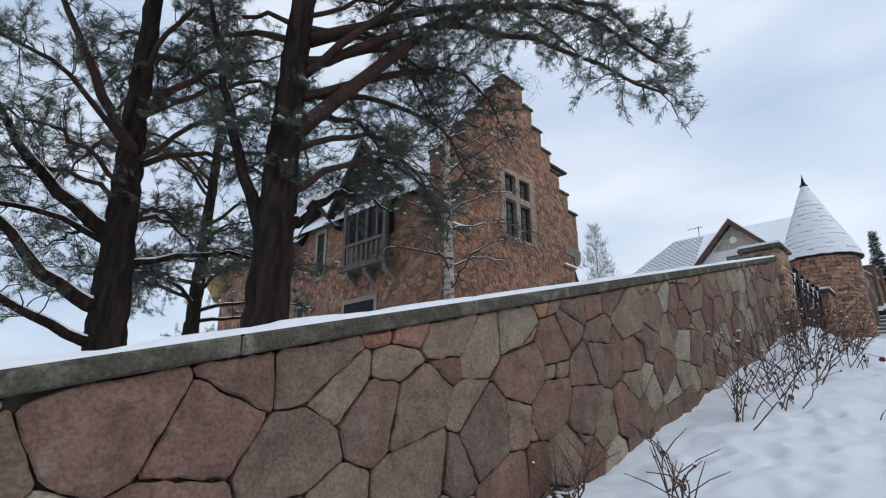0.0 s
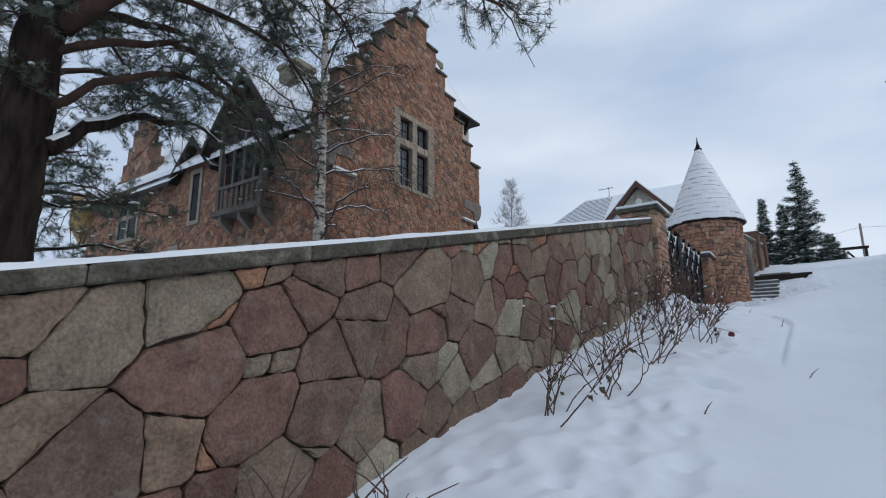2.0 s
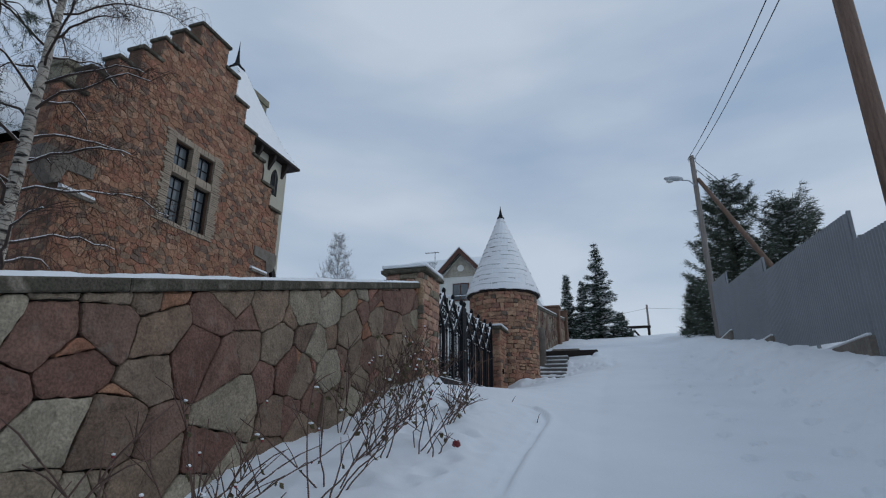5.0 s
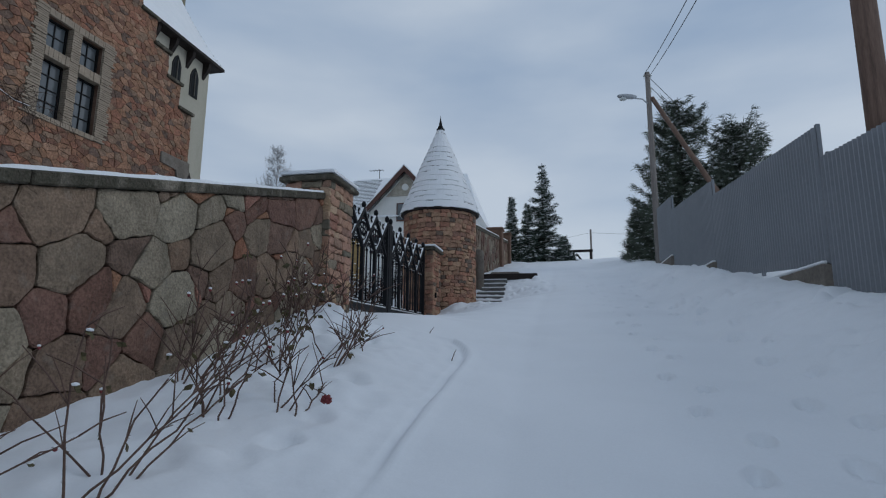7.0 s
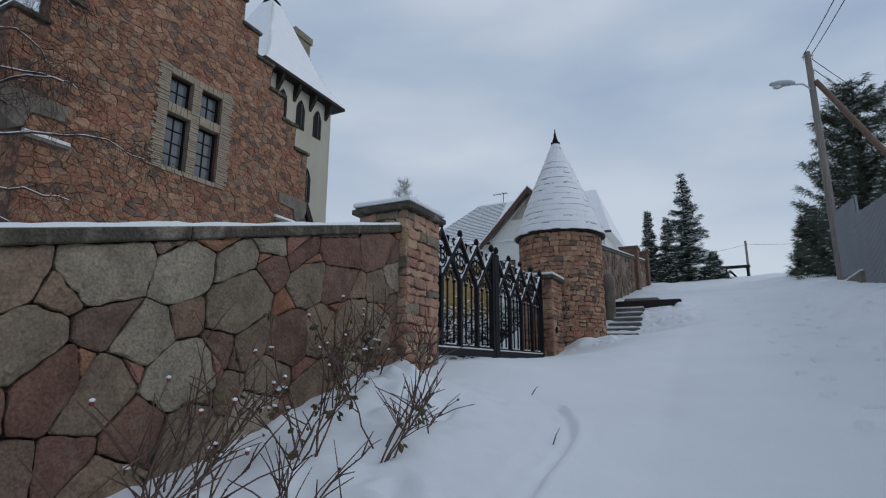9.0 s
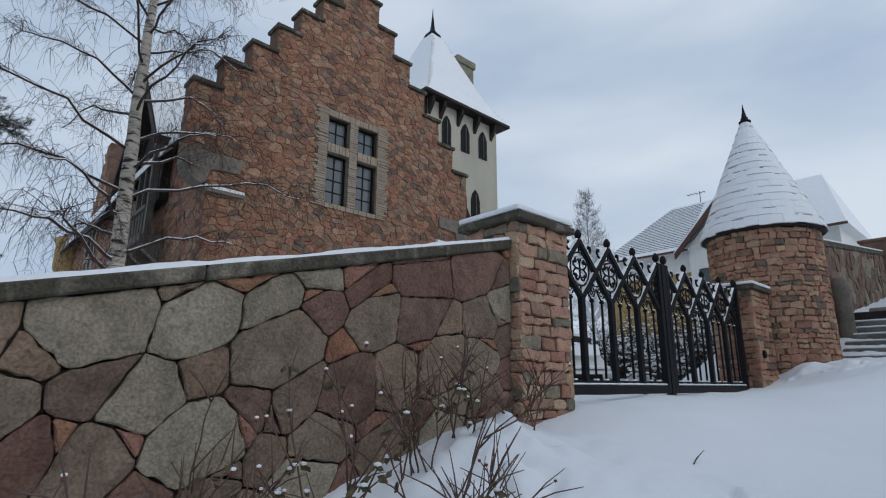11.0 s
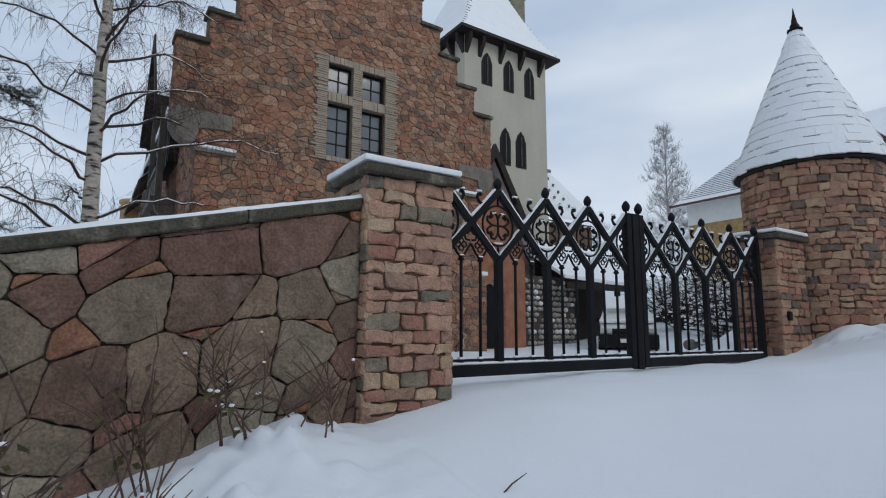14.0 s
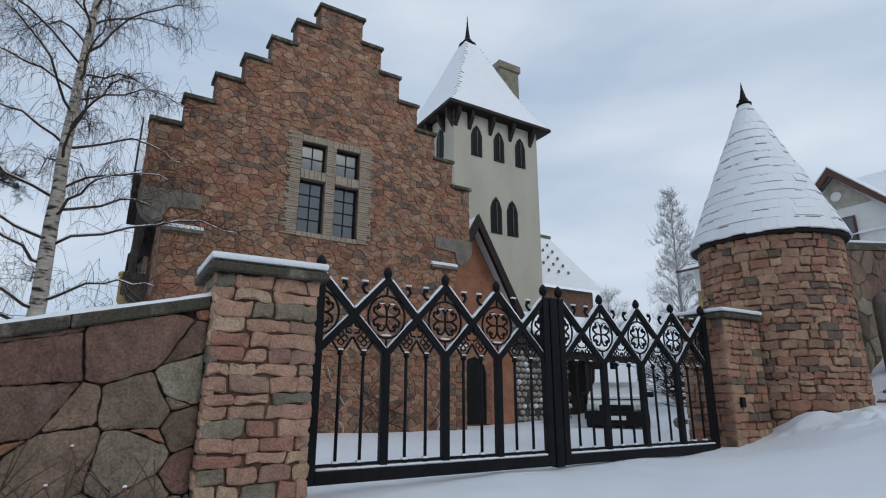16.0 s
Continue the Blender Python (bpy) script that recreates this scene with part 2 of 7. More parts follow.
M_LEAF = mat("withered_rose_leaf", [(0.06, 0.06, 0.03), (0.10, 0.085, 0.04), (0.09, 0.05, 0.035)], rough=0.7)
M_ROSE = mat("faded_red_rose", [(0.17, 0.03, 0.035), (0.24, 0.055, 0.055)], rough=0.7)
M_CAR = mat("silver_white_car_paint", [(0.62, 0.62, 0.6), (0.66, 0.66, 0.64)], rough=0.25, mottle_amount=0.03, bump=0.0)
# black parts; also paints the darkness of the gable window and the loggia
M_BLACK = mat("black_plastic_and_unlit_room", [(0.008, 0.008, 0.009), (0.014, 0.014, 0.014)], rough=0.5, spec=0.15)
M_COBBLE = mat("river_cobble", [(0.22, 0.2, 0.175), (0.3, 0.28, 0.24), (0.38, 0.35, 0.31)], "island", rough=0.8)


def glass_mat(name, tint, rough=0.06):
    m = bpy.data.materials.new(name)
    m.use_nodes = True
    b = m.node_tree.nodes["Principled BSDF"]
    b.inputs["Base Color"].default_value = (*tint, 1)
    b.inputs["Roughness"].default_value = rough
    b.inputs["Metallic"].default_value = 0.0
    b.inputs["Specular IOR Level"].default_value = 0.9
    return m


# bluish-grey base lifted to paint in the sky's reflection on the panes
M_GLASS = glass_mat("sky_tinted_window_glass", (0.085, 0.10, 0.11), 0.1)
M_DIMGLASS = glass_mat("dim_window_glass", (0.01, 0.011, 0.012), 0.25)
M_DIMGLASS.node_tree.nodes["Principled BSDF"].inputs["Specular IOR Level"].default_value = 0.1
M_LENS = glass_mat("lamp_lens", (0.5, 0.52, 0.5), 0.2)

# ---- building blocks ----
BASE = {}


def thing(name, at=(0, 0, 0), label="", category="", group="", kind=""):
    """An Empty at its base, which carries parts that are given in world coordinates."""
    ob = new(name)
    ob.empty_display_size = 0.2
    ob.location = at
    BASE[ob.name] = Vector(at)
    return tagged(ob, label, category, group, kind)


def smooth_mesh(me):
    me.polygons.foreach_set("use_smooth", [True] * len(me.polygons))


def part(name, bm, material, parent=None, label="", smooth=False):
    me = bpy.data.meshes.new(name)
    at = BASE.get(parent.name, Vector((0, 0, 0))) if parent else Vector((0, 0, 0))
    if parent is not None:
        bmesh.ops.translate(bm, verts=bm.verts, vec=-at)
    bmesh.ops.recalc_face_normals(bm, faces=bm.faces)
    bm.to_mesh(me)
    bm.free()
    mats = material if isinstance(material, (list, tuple)) else [material]
    for mm in mats:
        me.materials.append(mm)
    if smooth:
        smooth_mesh(me)
    ob = new(name, me)
    if parent is not None:
        ob.parent = parent
        BASE[ob.name] = at
    if label:
        ob["label"] = label
    return ob


def raw(name, verts, faces, material, parent=None, smooth=False, label=""):
    """A mesh straight from lists, in world coordinates."""
    me = bpy.data.meshes.new(name)
    at = BASE.get(parent.name, Vector((0, 0, 0))) if parent else Vector((0, 0, 0))
    me.from_pydata([(v[0] - at[0], v[1] - at[1], v[2] - at[2]) for v in verts], [], faces)
    me.materials.append(material)
    if smooth:
        smooth_mesh(me)
    ob = new(name, me)
    if parent is not None:
        ob.parent = parent
        BASE[ob.name] = at
    if label:
        ob["label"] = label
    return ob


def box(bm, x0, x1, y0, y1, z0, z1, m=None, mi=0):
    vs = [bm.verts.new(m @ Vector(p) if m else p) for p in ((x0, y0, z0), (x1, y0, z0), (x1, y1, z0), (x0, y1, z0), (x0, y0, z1), (x1, y0, z1), (x1, y1, z1), (x0, y1, z1))]
    for f in ((0, 3, 2, 1), (4, 5, 6, 7), (0, 1, 5, 4), (1, 2, 6, 5), (2, 3, 7, 6), (3, 0, 4, 7)):
        bm.faces.new([vs[i] for i in f]).material_index = mi
    return vs


def boxes(*args):
    bm = bmesh.new()
    for a in args:
        box(bm, *a)
    return bm


def bevelled(bm, width=0.01, segments=1):
    bmesh.ops.bevel(bm, geom=list(bm.edges), offset=width, segments=segments, affect="EDGES", profile=0.6)
    return bm


def prism(bm, pts, off, mi=0):
    """A polygon (3D points) pushed along off."""
    off = Vector(off)
    a = [bm.verts.new(p) for p in pts]
    b = [bm.verts.new(Vector(p) + off) for p in pts]
    k = len(pts)
    fs = [bm.faces.new(a[::-1]), bm.faces.new(b)]
    for i in range(k):
        fs.append(bm.faces.new((a[i], a[(i + 1) % k], b[(i + 1) % k], b[i])))
    for f in fs:
        f.material_index = mi


def tube(bm, pts, radii, sides=5, mi=0):
    """A tapered round bar along a path."""
    pts = [Vector(p) for p in pts]
    if not isinstance(radii, (list, tuple)):
        radii = [radii] * len(pts)
    rings, prev = [], None
    for i, p in enumerate(pts):
        d = (pts[min(i + 1, len(pts) - 1)] - pts[max(i - 1, 0)])
        d = d.normalized() if d.length > 1e-9 else Vector((0, 0, 1))
        if prev is None:
            s = d.cross(Vector((0.13, 0.31, 1)) if abs(d.z) < 0.9 else Vector((1, 0.2, 0))).normalized()
        else:
            s = (prev - d * prev.dot(d))
            s = s.normalized() if s.length > 1e-6 else d.orthogonal().normalized()
        prev = s
        u = d.cross(s)
        rings.append([bm.verts.new(p + radii[i] * (math.cos(a) * s + math.sin(a) * u)) for a in (2 * math.pi * k / sides for k in range(sides))])
    for a, b in zip(rings, rings[1:]):
        for k in range(sides):
            f = bm.faces.new((a[k], a[(k + 1) % sides], b[(k + 1) % sides], b[k]))
            f.material_index, f.smooth = mi, True
    bm.faces.new(rings[0][::-1]).material_index = mi
    bm.faces.new(rings[-1]).material_index = mi


def lathe(bm, at, profile, sides=12, mi=0):
    """A turned body round the upright through at; profile: radius, height."""
    x, y, z = at
    rings = []
    for r, h in profile:
        rings.append([bm.verts.new((x + max(r, 1e-4) * math.cos(2 * math.pi * k / sides), y + max(r, 1e-4) * math.sin(2 * math.pi * k / sides), z + h)) for k in range(sides)])
    for a, b in zip(rings, rings[1:]):
        for k in range(sides):
            f = bm.faces.new((a[k], a[(k + 1) % sides], b[(k + 1) % sides], b[k]))
            f.material_index, f.smooth = mi, True
    bm.faces.new(rings[0][::-1]).material_index = mi
    bm.faces.new(rings[-1]).material_index = mi


def smoothstep(a, b, v):
    t = min(1.0, max(0.0, (v - a) / (b - a)))
    return t * t * (3 - 2 * t)


def lerp_table(tab, v):
    if v <= tab[0][0]:
        return tab[0][1]
    for (a, fa), (b, fb) in zip(tab, tab[1:]):
        if v <= b:
            return fa + (fb - fa) * (v - a) / (b - a)
    return tab[-1][1]


# ---- ground ----
ROAD = [(-400, -9), (-40, -8.0), (0, -0.15), (12, 2.2), (22.6, 4.15), (28.5, 5.35), (44, 8.2), (60, 8.9), (400, 9)]
LEFT = [(-400, -9), (-40, -8.2), (0, -0.18), (12.2, 2.74), (13.1, 2.82), (13.9, 2.95), (15.5, 3.0), (19.6, 3.1), (20.6, 3.24), (22.4, 3.66), (24.6, 4.72), (32, 6.05), (44, 8.3), (60, 8.9), (400, 9)]
GARDEN = [(-400, -9), (-40, -8.2), (0, 0.6), (12, 2.75), (14, 2.9), (24, 2.8), (30, 3.0), (38, 4.2), (46, 6.5), (60, 8.9), (400, 9)]
BANK = [(-400, -9), (-40, -8), (0, 0.8), (8, 2.2), (15.1, 3.35), (20.8, 4.4), (28.5, 5.6), (44, 8.3), (60, 8.9), (400, 9)]
drng = random.Random(5)
DENTS = []
for k in range(34):  # a trail of shoe prints up the road
    yy = 7.2 + k * 0.6
    DENTS.append((2.3 - 0.03 * max(0, yy - 13) + (0.1 if k % 2 else -0.1) + drng.uniform(-0.05, 0.05), yy + drng.uniform(-0.08, 0.08), 0.062, 0.085))
for k in range(26):
    yy = 7 + k * 0.66
    DENTS.append((3.1 + 0.3 * math.sin(yy * 0.5 + 1) + (0.13 if k % 2 else -0.13), yy + drng.uniform(-0.1, 0.1), 0.072, 0.085))
for k in range(60):  # trampled snow along the roses
    DENTS.append((drng.uniform(-1.5, -0.3), drng.uniform(1, 11), drng.uniform(0.08, 0.2), drng.uniform(0.015, 0.045)))
for k in range(260):
    DENTS.append((drng.uniform(3.2, 4.75), drng.uniform(8, 30), drng.uniform(0.06, 0.18), drng.uniform(-0.065, 0.05)))
for k in range(46):  # clods round the gate post and the foot of the steps
    DENTS.append((drng.uniform(-1.9, -1.0), drng.uniform(11.4, 12.8), drng.uniform(0.06, 0.14), drng.uniform(-0.06, 0.03)))
    DENTS.append((drng.uniform(-1.85, -0.5), drng.uniform(20.2, 22.2), drng.uniform(0.07, 0.16), drng.uniform(-0.05, 0.04)))
    DENTS.append((drng.uniform(-0.8, 0.9), drng.uniform(21.5, 24.5), drng.uniform(0.07, 0.18), drng.uniform(-0.07, 0.04)))


def ground_z(x, y):
    r, lf, g, b = (lerp_table(t, y) for t in (ROAD, LEFT, GARDEN, BANK))
    if x < -2.38:
        z = lf + (g - lf) * smoothstep(-2.4, -4.5 if y > 12.9 else -2.9, x) if x > -4.5 else g
        if y > 20.5:
            z = z + (lf - z) * smoothstep(-6.5, -3.5, x) * smoothstep(20.5, 24, y)
        return z
    gap_ = smoothstep(20.3, 21.6, y) * smoothstep(27, 24.5, y)
    w = smoothstep(-2.2 + 1.7 * gap_, (1.2 if y < 13 else 0.8) + 0.9 * gap_, x)
    z = lf + (r - lf) * w
    # loose heaps beside the gate post and the turret
    z += 0.17 * math.exp(-((x + 1.75) / 0.45) ** 2 - ((y - 12.2) / 0.5) ** 2)
    z += 0.17 * math.exp(-((x + 1.75) / 0.35) ** 2 - ((y - 20.95) / 0.4) ** 2)
    z += 0.26 * math.exp(-((x + 1.15) / 0.55) ** 2 - ((y - 21.3) / 0.8) ** 2)
    z += 0.1 * math.exp(-((x - 0.35) / 0.55) ** 2 - ((y - 23.6) / 1.0) ** 2)
    z += (b - r) * smoothstep(2.9, 4.7, x)
    return z


def snow_relief(x, y):
    p = Vector((x, y, 0))
    z = 0.05 * noise.noise(p * 0.55) + 0.022 * noise.noise(p * 1.9 + Vector((3, 1, 0)))
    rough = max(smoothstep(0.6, -0.8, x) * (1 - smoothstep(12.6, 13.4, y) * smoothstep(20.8, 20.2, y)), smoothstep(3.0, 3.9, x)) * (1 if -2.2 < x < 6 else 0)
    z += rough * (0.05 * noise.noise(p * 1.7) + 0.028 * noise.noise(p * 5.1) + 0.014 * noise.noise(p * 11))
    return z


def axis(spans):
    out = []
    for a, b, step in spans:
        k = max(1, round((b - a) / step))
        out += [a + (b - a) * i / k for i in range(k)]
    return out + [spans[-1][1]]


gx = axis([(-420, -60, 60), (-60, -14, 6), (-14, -2.6, 0.8), (-2.6, 5.0, 0.04), (5.0, 8, 0.6), (8, 60, 6), (60, 420, 60)])
gy = axis([(-420, -40, 60), (-40, -4, 4), (-4, 0, 0.4), (0, 14, 0.045), (14, 19.6, 0.075), (19.6, 25, 0.06), (25, 32, 0.12), (32, 60, 1.2), (60, 420, 60)])
gz = np.array([[ground_z(x, y) + snow_relief(x, y) for x in gx] for y in gy])
gxa, gya = np.array(gx), np.array(gy)
for dx, dy, dr, dd in DENTS:
    xi = np.where(np.abs(gxa - dx) < 3 * dr)[0]
    yi = np.where(np.abs(gya - dy) < 3 * dr)[0]
    if len(xi) and len(yi):
        d2 = ((gxa[xi][None, :] - dx) ** 2 + ((gya[yi][:, None] - dy) * (0.55 if dd > 0.07 else 1)) ** 2) / dr ** 2
        gz[np.ix_(yi, xi)] += dd * (-np.exp(-d2 ** (3 if dd > 0.07 else 2) * 1.1) + 0.3 * np.exp(-(np.sqrt(d2) - 1.25) ** 2 * 6))
# a groove where a stick was dragged, and two faint wheel ruts
for gj, y in enumerate(gy):
    if 0 < y < 32:
        for gi, x in enumerate(gx):
            if -0.6 < x < 3:
                if 8.6 < y < 12.9:
                    off = x - 0.05 + 0.4 * max(0.0, y - 12.0) ** 2
                    gz[gj, gi] += smoothstep(8.6, 9.6, y) * (-0.048 * math.exp(-(off / 0.035) ** 2) + 0.025 * math.exp(-((off - 0.08) / 0.05) ** 2) - 0.022 * math.exp(-((off + 0.12) / 0.1) ** 4))
                gz[gj, gi] -= 0.025 * (math.exp(-((x - 0.75 - 0.1 * math.sin(y * 0.3)) / 0.16) ** 2) + math.exp(-((x - 2.15 - 0.1 * math.sin(y * 0.3)) / 0.16) ** 2))
nx = len(gx)
ground = raw("ground", [(x, y, gz[j, i]) for j, y in enumerate(gy) for i, x in enumerate(gx)],
             [(j * nx + i, j * nx + i + 1, (j + 1) * nx + i + 1, (j + 1) * nx + i) for j in range(len(gy) - 1) for i in range(nx - 1)], M_SNOW, smooth=True)
tagged(ground, "snow-covered sloping ground with footprints and soft heaps", "ground", kind="structure")


def top_z(x, y):
    return ground_z(x, y) + snow_relief(x, y)


# ---- cut stone: cells of a plane, as separate stones ----
def clip(poly, a, b, c):
    """The part of poly where a*u + b*v <= c."""
    out = []
    for i, p in enumerate(poly):
        q = poly[(i + 1) % len(poly)]
        dp, dq = a * p[0] + b * p[1] - c, a * q[0] + b * q[1] - c
        if dp <= 0:
            out.append(p)
        if dp * dq < 0:
            t = dp / (dp - dq)
            out.append((p[0] + t * (q[0] - p[0]), p[1] + t * (q[1] - p[1])))
    return out


def cells(u0, u1, v0, v1, su, sv, seed, jitter=0.42, weight=0.25):
    """Irregular stones that fill a rectangle: (centre, polygon)."""
    rng = random.Random(seed)
    pts = []
    nv, nu = max(1, round((v1 - v0) / sv)), max(1, round((u1 - u0) / su))
    for j in range(-1, nv + 1):
        for i in range(-1, nu + 1):
            u = u0 + (i + 0.5 + (0.5 if j % 2 else 0) + rng.uniform(-jitter, jitter)) * su
            v = v0 + (j + 0.5 + rng.uniform(-jitter, jitter)) * sv
            if rng.random() < 0.93:
                pts.append((u, v, rng.uniform(-weight, weight)))
    asp = su / sv
    grid = {}
    for k, p in enumerate(pts):
        grid.setdefault((int(p[0] // su), int(p[1] // sv)), []).append(k)
    out = []
    for k, (u, v, w) in enumerate(pts):
        poly = [(u0, v0), (u1, v0), (u1, v1), (u0, v1)]
        ci, cj = int(u // su), int(v // sv)
        for di in range(-3, 4):
            for dj in range(-3, 4):
                for k2 in grid.get((ci + di, cj + dj), ()):
                    if k2 != k and poly:
                        u2, v2, w2 = pts[k2]
                        a, b = (u2 - u), (v2 - v) * asp * asp
                        c = 0.5 * (u2 * u2 - u * u + asp * asp * (v2 * v2 - v * v)) + 0.5 * (w - w2) * su * su
                        poly = clip(poly, a, b, c)
        if len(poly) >= 3:
            area = 0.5 * sum(poly[i][0] * poly[(i + 1) % len(poly)][1] - poly[(i + 1) % len(poly)][0] * poly[i][1] for i in range(len(poly)))
            if area > 0.05 * su * sv:
                cu = sum(p[0] for p in poly) / len(poly)
                cv = sum(p[1] for p in poly) / len(poly)
                out.append(((cu, cv), poly, area))
    return out


def courses(u0, u1, v0, v1, h, wmin, wmax, seed, wob=0.012):
    """Rough blocks in wavering courses: (centre, polygon, area)."""
    rng = random.Random(seed)
    out, v = [], v0
    k = max(1, round((v1 - v0) / h))
    hs = [rng.uniform(0.75, 1.25) for _ in range(k)]
    s = (v1 - v0) / sum(hs)
    for hh in hs:
        hh *= s
        us, u = [u0], u0
        while u < u1 - wmin:
            u += rng.uniform(wmin, wmax)
            us.append(min(u, u1))
        if u1 - us[-1] < wmin * 0.5 and len(us) > 2:
            us.pop()
        if us[-1] < u1:
            us.append(u1)
        for a, b in zip(us, us[1:]):
            j = lambda: rng.uniform(-wob, wob)
            lo = 0 if v <= v0 + 1e-6 else 1
            poly = [(a + j() * (a > u0), v + j() * lo), ((a + b) / 2, v + j() * lo), (b + j() * (b < u1), v + j() * lo), (b + j() * (b < u1), v + hh + j()), ((a + b) / 2, v + hh + j()), (a + j() * (a > u0), v + hh + j())]
            out.append((((a + b) / 2, v + hh / 2), poly, (b - a) * hh))
        v += hh
    return out


def corner_wedges(stones, seed, chance):
    """Knocks a corner off some stones and fills the place with a small stone of its own."""
    rng = random.Random(seed)
    out = []
    for (c, p, ar) in stones:
        if ar > 0.09 and rng.random() < chance:
            i = rng.randrange(len(p))
            q, pa, pb = p[i], p[i - 1], p[(i + 1) % len(p)]
            la, lb = math.hypot(pa[0] - q[0], pa[1] - q[1]) + 1e-6, math.hypot(pb[0] - q[0], pb[1] - q[1]) + 1e-6
            fa, fb = min(0.75, rng.uniform(0.13, 0.26) / la), min(0.75, rng.uniform(0.13, 0.26) / lb)
            ea = (q[0] + fa * (pa[0] - q[0]), q[1] + fa * (pa[1] - q[1]))
            eb = (q[0] + fb * (pb[0] - q[0]), q[1] + fb * (pb[1] - q[1]))
            tri = [ea, q, eb]
            ta = abs(0.5 * ((q[0] - ea[0]) * (eb[1] - ea[1]) - (eb[0] - ea[0]) * (q[1] - ea[1])))
            if ta > 0.006:
                out.append((q, tri, ta))
                p = p[:i] + [ea, eb] + p[i + 1:]
                ar -= ta
        out.append((c, p, ar))
    return out


def split_stones(stones, seed, small, large):
    """Splits coarse cells by slanting cuts until each stone is as small as its own limit."""
    rng = random.Random(seed)
    todo, out = [s[1] for s in stones], []
    while todo:
        p = todo.pop()
        area = 0.5 * sum(p[i][0] * p[(i + 1) % len(p)][1] - p[(i + 1) % len(p)][0] * p[i][1] for i in range(len(p)))
        us, vs = [q[0] for q in p], [q[1] for q in p]
        wu, wv = max(us) - min(us), max(vs) - min(vs)
        if area > rng.uniform(small, large) or (max(wu, wv) > 2.5 * min(wu, wv) and area > 0.035):
            ang = rng.gauss(0, 0.2) + (0 if wu > wv * 0.95 else math.pi / 2)
            a, b, f = math.cos(ang), math.sin(ang), rng.uniform(0.34, 0.66)
            c = a * (min(us) + f * wu) + b * (min(vs) + f * wv)
            todo += [q for q in (clip(p, a, b, c), clip(p, -a, -b, -c)) if len(q) >= 3]
        elif area > 0.003:
            out.append(((sum(us) / len(us), sum(vs) / len(vs)), p, area))
    return out


def stone_geometry(poly, place, depth, gap, bev, rng, sink=0.04, rough=0.0):
    """Vertices and faces of one stone: place(u, v, d) puts it into the world."""
    if rough > 0.015:  # worn corners
        worn = []
        for i, p in enumerate(poly):
            for q in (poly[i - 1], poly[(i + 1) % len(poly)]):
                ln = math.hypot(q[0] - p[0], q[1] - p[1]) + 1e-9
                f = min(0.3, rng.uniform(0.006, 0.03) / ln)
                worn.append((p[0] + f * (q[0] - p[0]), p[1] + f * (q[1] - p[1])))
        poly = worn
    if rough:
        more = []
        for i, p in enumerate(poly):
            q = poly[(i + 1) % len(poly)]
            more.append(p)
            ln = math.hypot(q[0] - p[0], q[1] - p[1])
            if ln > 0.12:
                for f in ((0.5,) if ln < 0.3 else (0.33, 0.67)) if rough < 0.018 else [(q_ + 1) / int(ln / 0.05) for q_ in range(int(ln / 0.05) - 1)]:
                    e = rng.uniform(-rough, rough) * (1 if rough < 0.018 else 0.38)
                    more.append((p[0] + f * (q[0] - p[0]) + e * (q[1] - p[1]) / ln, p[1] + f * (q[1] - p[1]) - e * (q[0] - p[0]) / ln))
        poly = more
    k = len(poly)
    cu, cv = sum(p[0] for p in poly) / k, sum(p[1] for p in poly) / k

    def inset(d):
        out = []
        for p in poly:
            r = math.hypot(p[0] - cu, p[1] - cv) + 1e-9
            f = max(0.3, 1 - d / r)
            out.append((cu + (p[0] - cu) * f, cv + (p[1] - cv) * f))
        return out
    a, b = inset(gap), inset(gap + bev)
    lean = 0.035 if rough > 0.015 else 0.07
    tu, tv = rng.uniform(-lean, lean), rng.uniform(-lean, lean)
    dd = depth * rng.uniform(0.75, 1.2)
    top = lambda p: dd + tu * (p[0] - cu) + tv * (p[1] - cv)
    vs = [place(p[0], p[1], -sink) for p in a] + [place(p[0], p[1], max(0.004, top(p) - bev * 0.8)) for p in a] + [place(p[0], p[1], top(p) + rng.uniform(-0.007, 0.006)) for p in b]
    rings = 2
    if rough > 0.018:  # hand-split, uneven faces
        for g, amp in ((0.72, 0.011), (0.4, 0.013)):
            ring = [(cu + (p[0] - cu) * g, cv + (p[1] - cv) * g) for p in b]
            vs += [place(p[0], p[1], top(p) + 0.006 + amp * noise.noise(Vector((p[0] * 6, p[1] * 6, dd * 300)))) for p in ring]
            rings += 1
    vs.append(place(cu + 0.1 * (b[0][0] - cu), cv + 0.1 * (b[0][1] - cv), dd + depth * rng.uniform(-0.06, 0.12)))
    fs = []
    for i in range(k):
        n2 = (i + 1) % k
        for r in range(rings):
            fs.append((r * k + i, r * k + n2, (r + 1) * k + n2, (r + 1) * k + i))
        fs.append((rings * k + i, rings * k + n2, (rings + 1) * k))
    return vs, fs


def lay(stones, place, parent, material, depth, gap, bev, seed, name="stone", rough=0.0, stuff=None, flip=False, pick=None):
    """Stones as parts of parent; those that pick() refuses are joined into one part of the material stuff."""
    rng = random.Random(seed)
    jv, jf = [], []
    for s in stones:
        vs, fs = stone_geometry(s[1], place, depth, gap, bev, rng, rough=rough)
        if flip:
            fs = [f[::-1] for f in fs]
        if pick is None or pick(s):
            mm = material(s, rng) if callable(material) else material
            raw(name, vs, fs, mm, parent)
        else:
            o = len(jv)
            jv += vs
            jf += [tuple(i + o for i in f) for f in fs]
    if jv:
        ob = raw(name + "work", jv, jf, stuff, parent)
        ob["kind"] = "stuff"

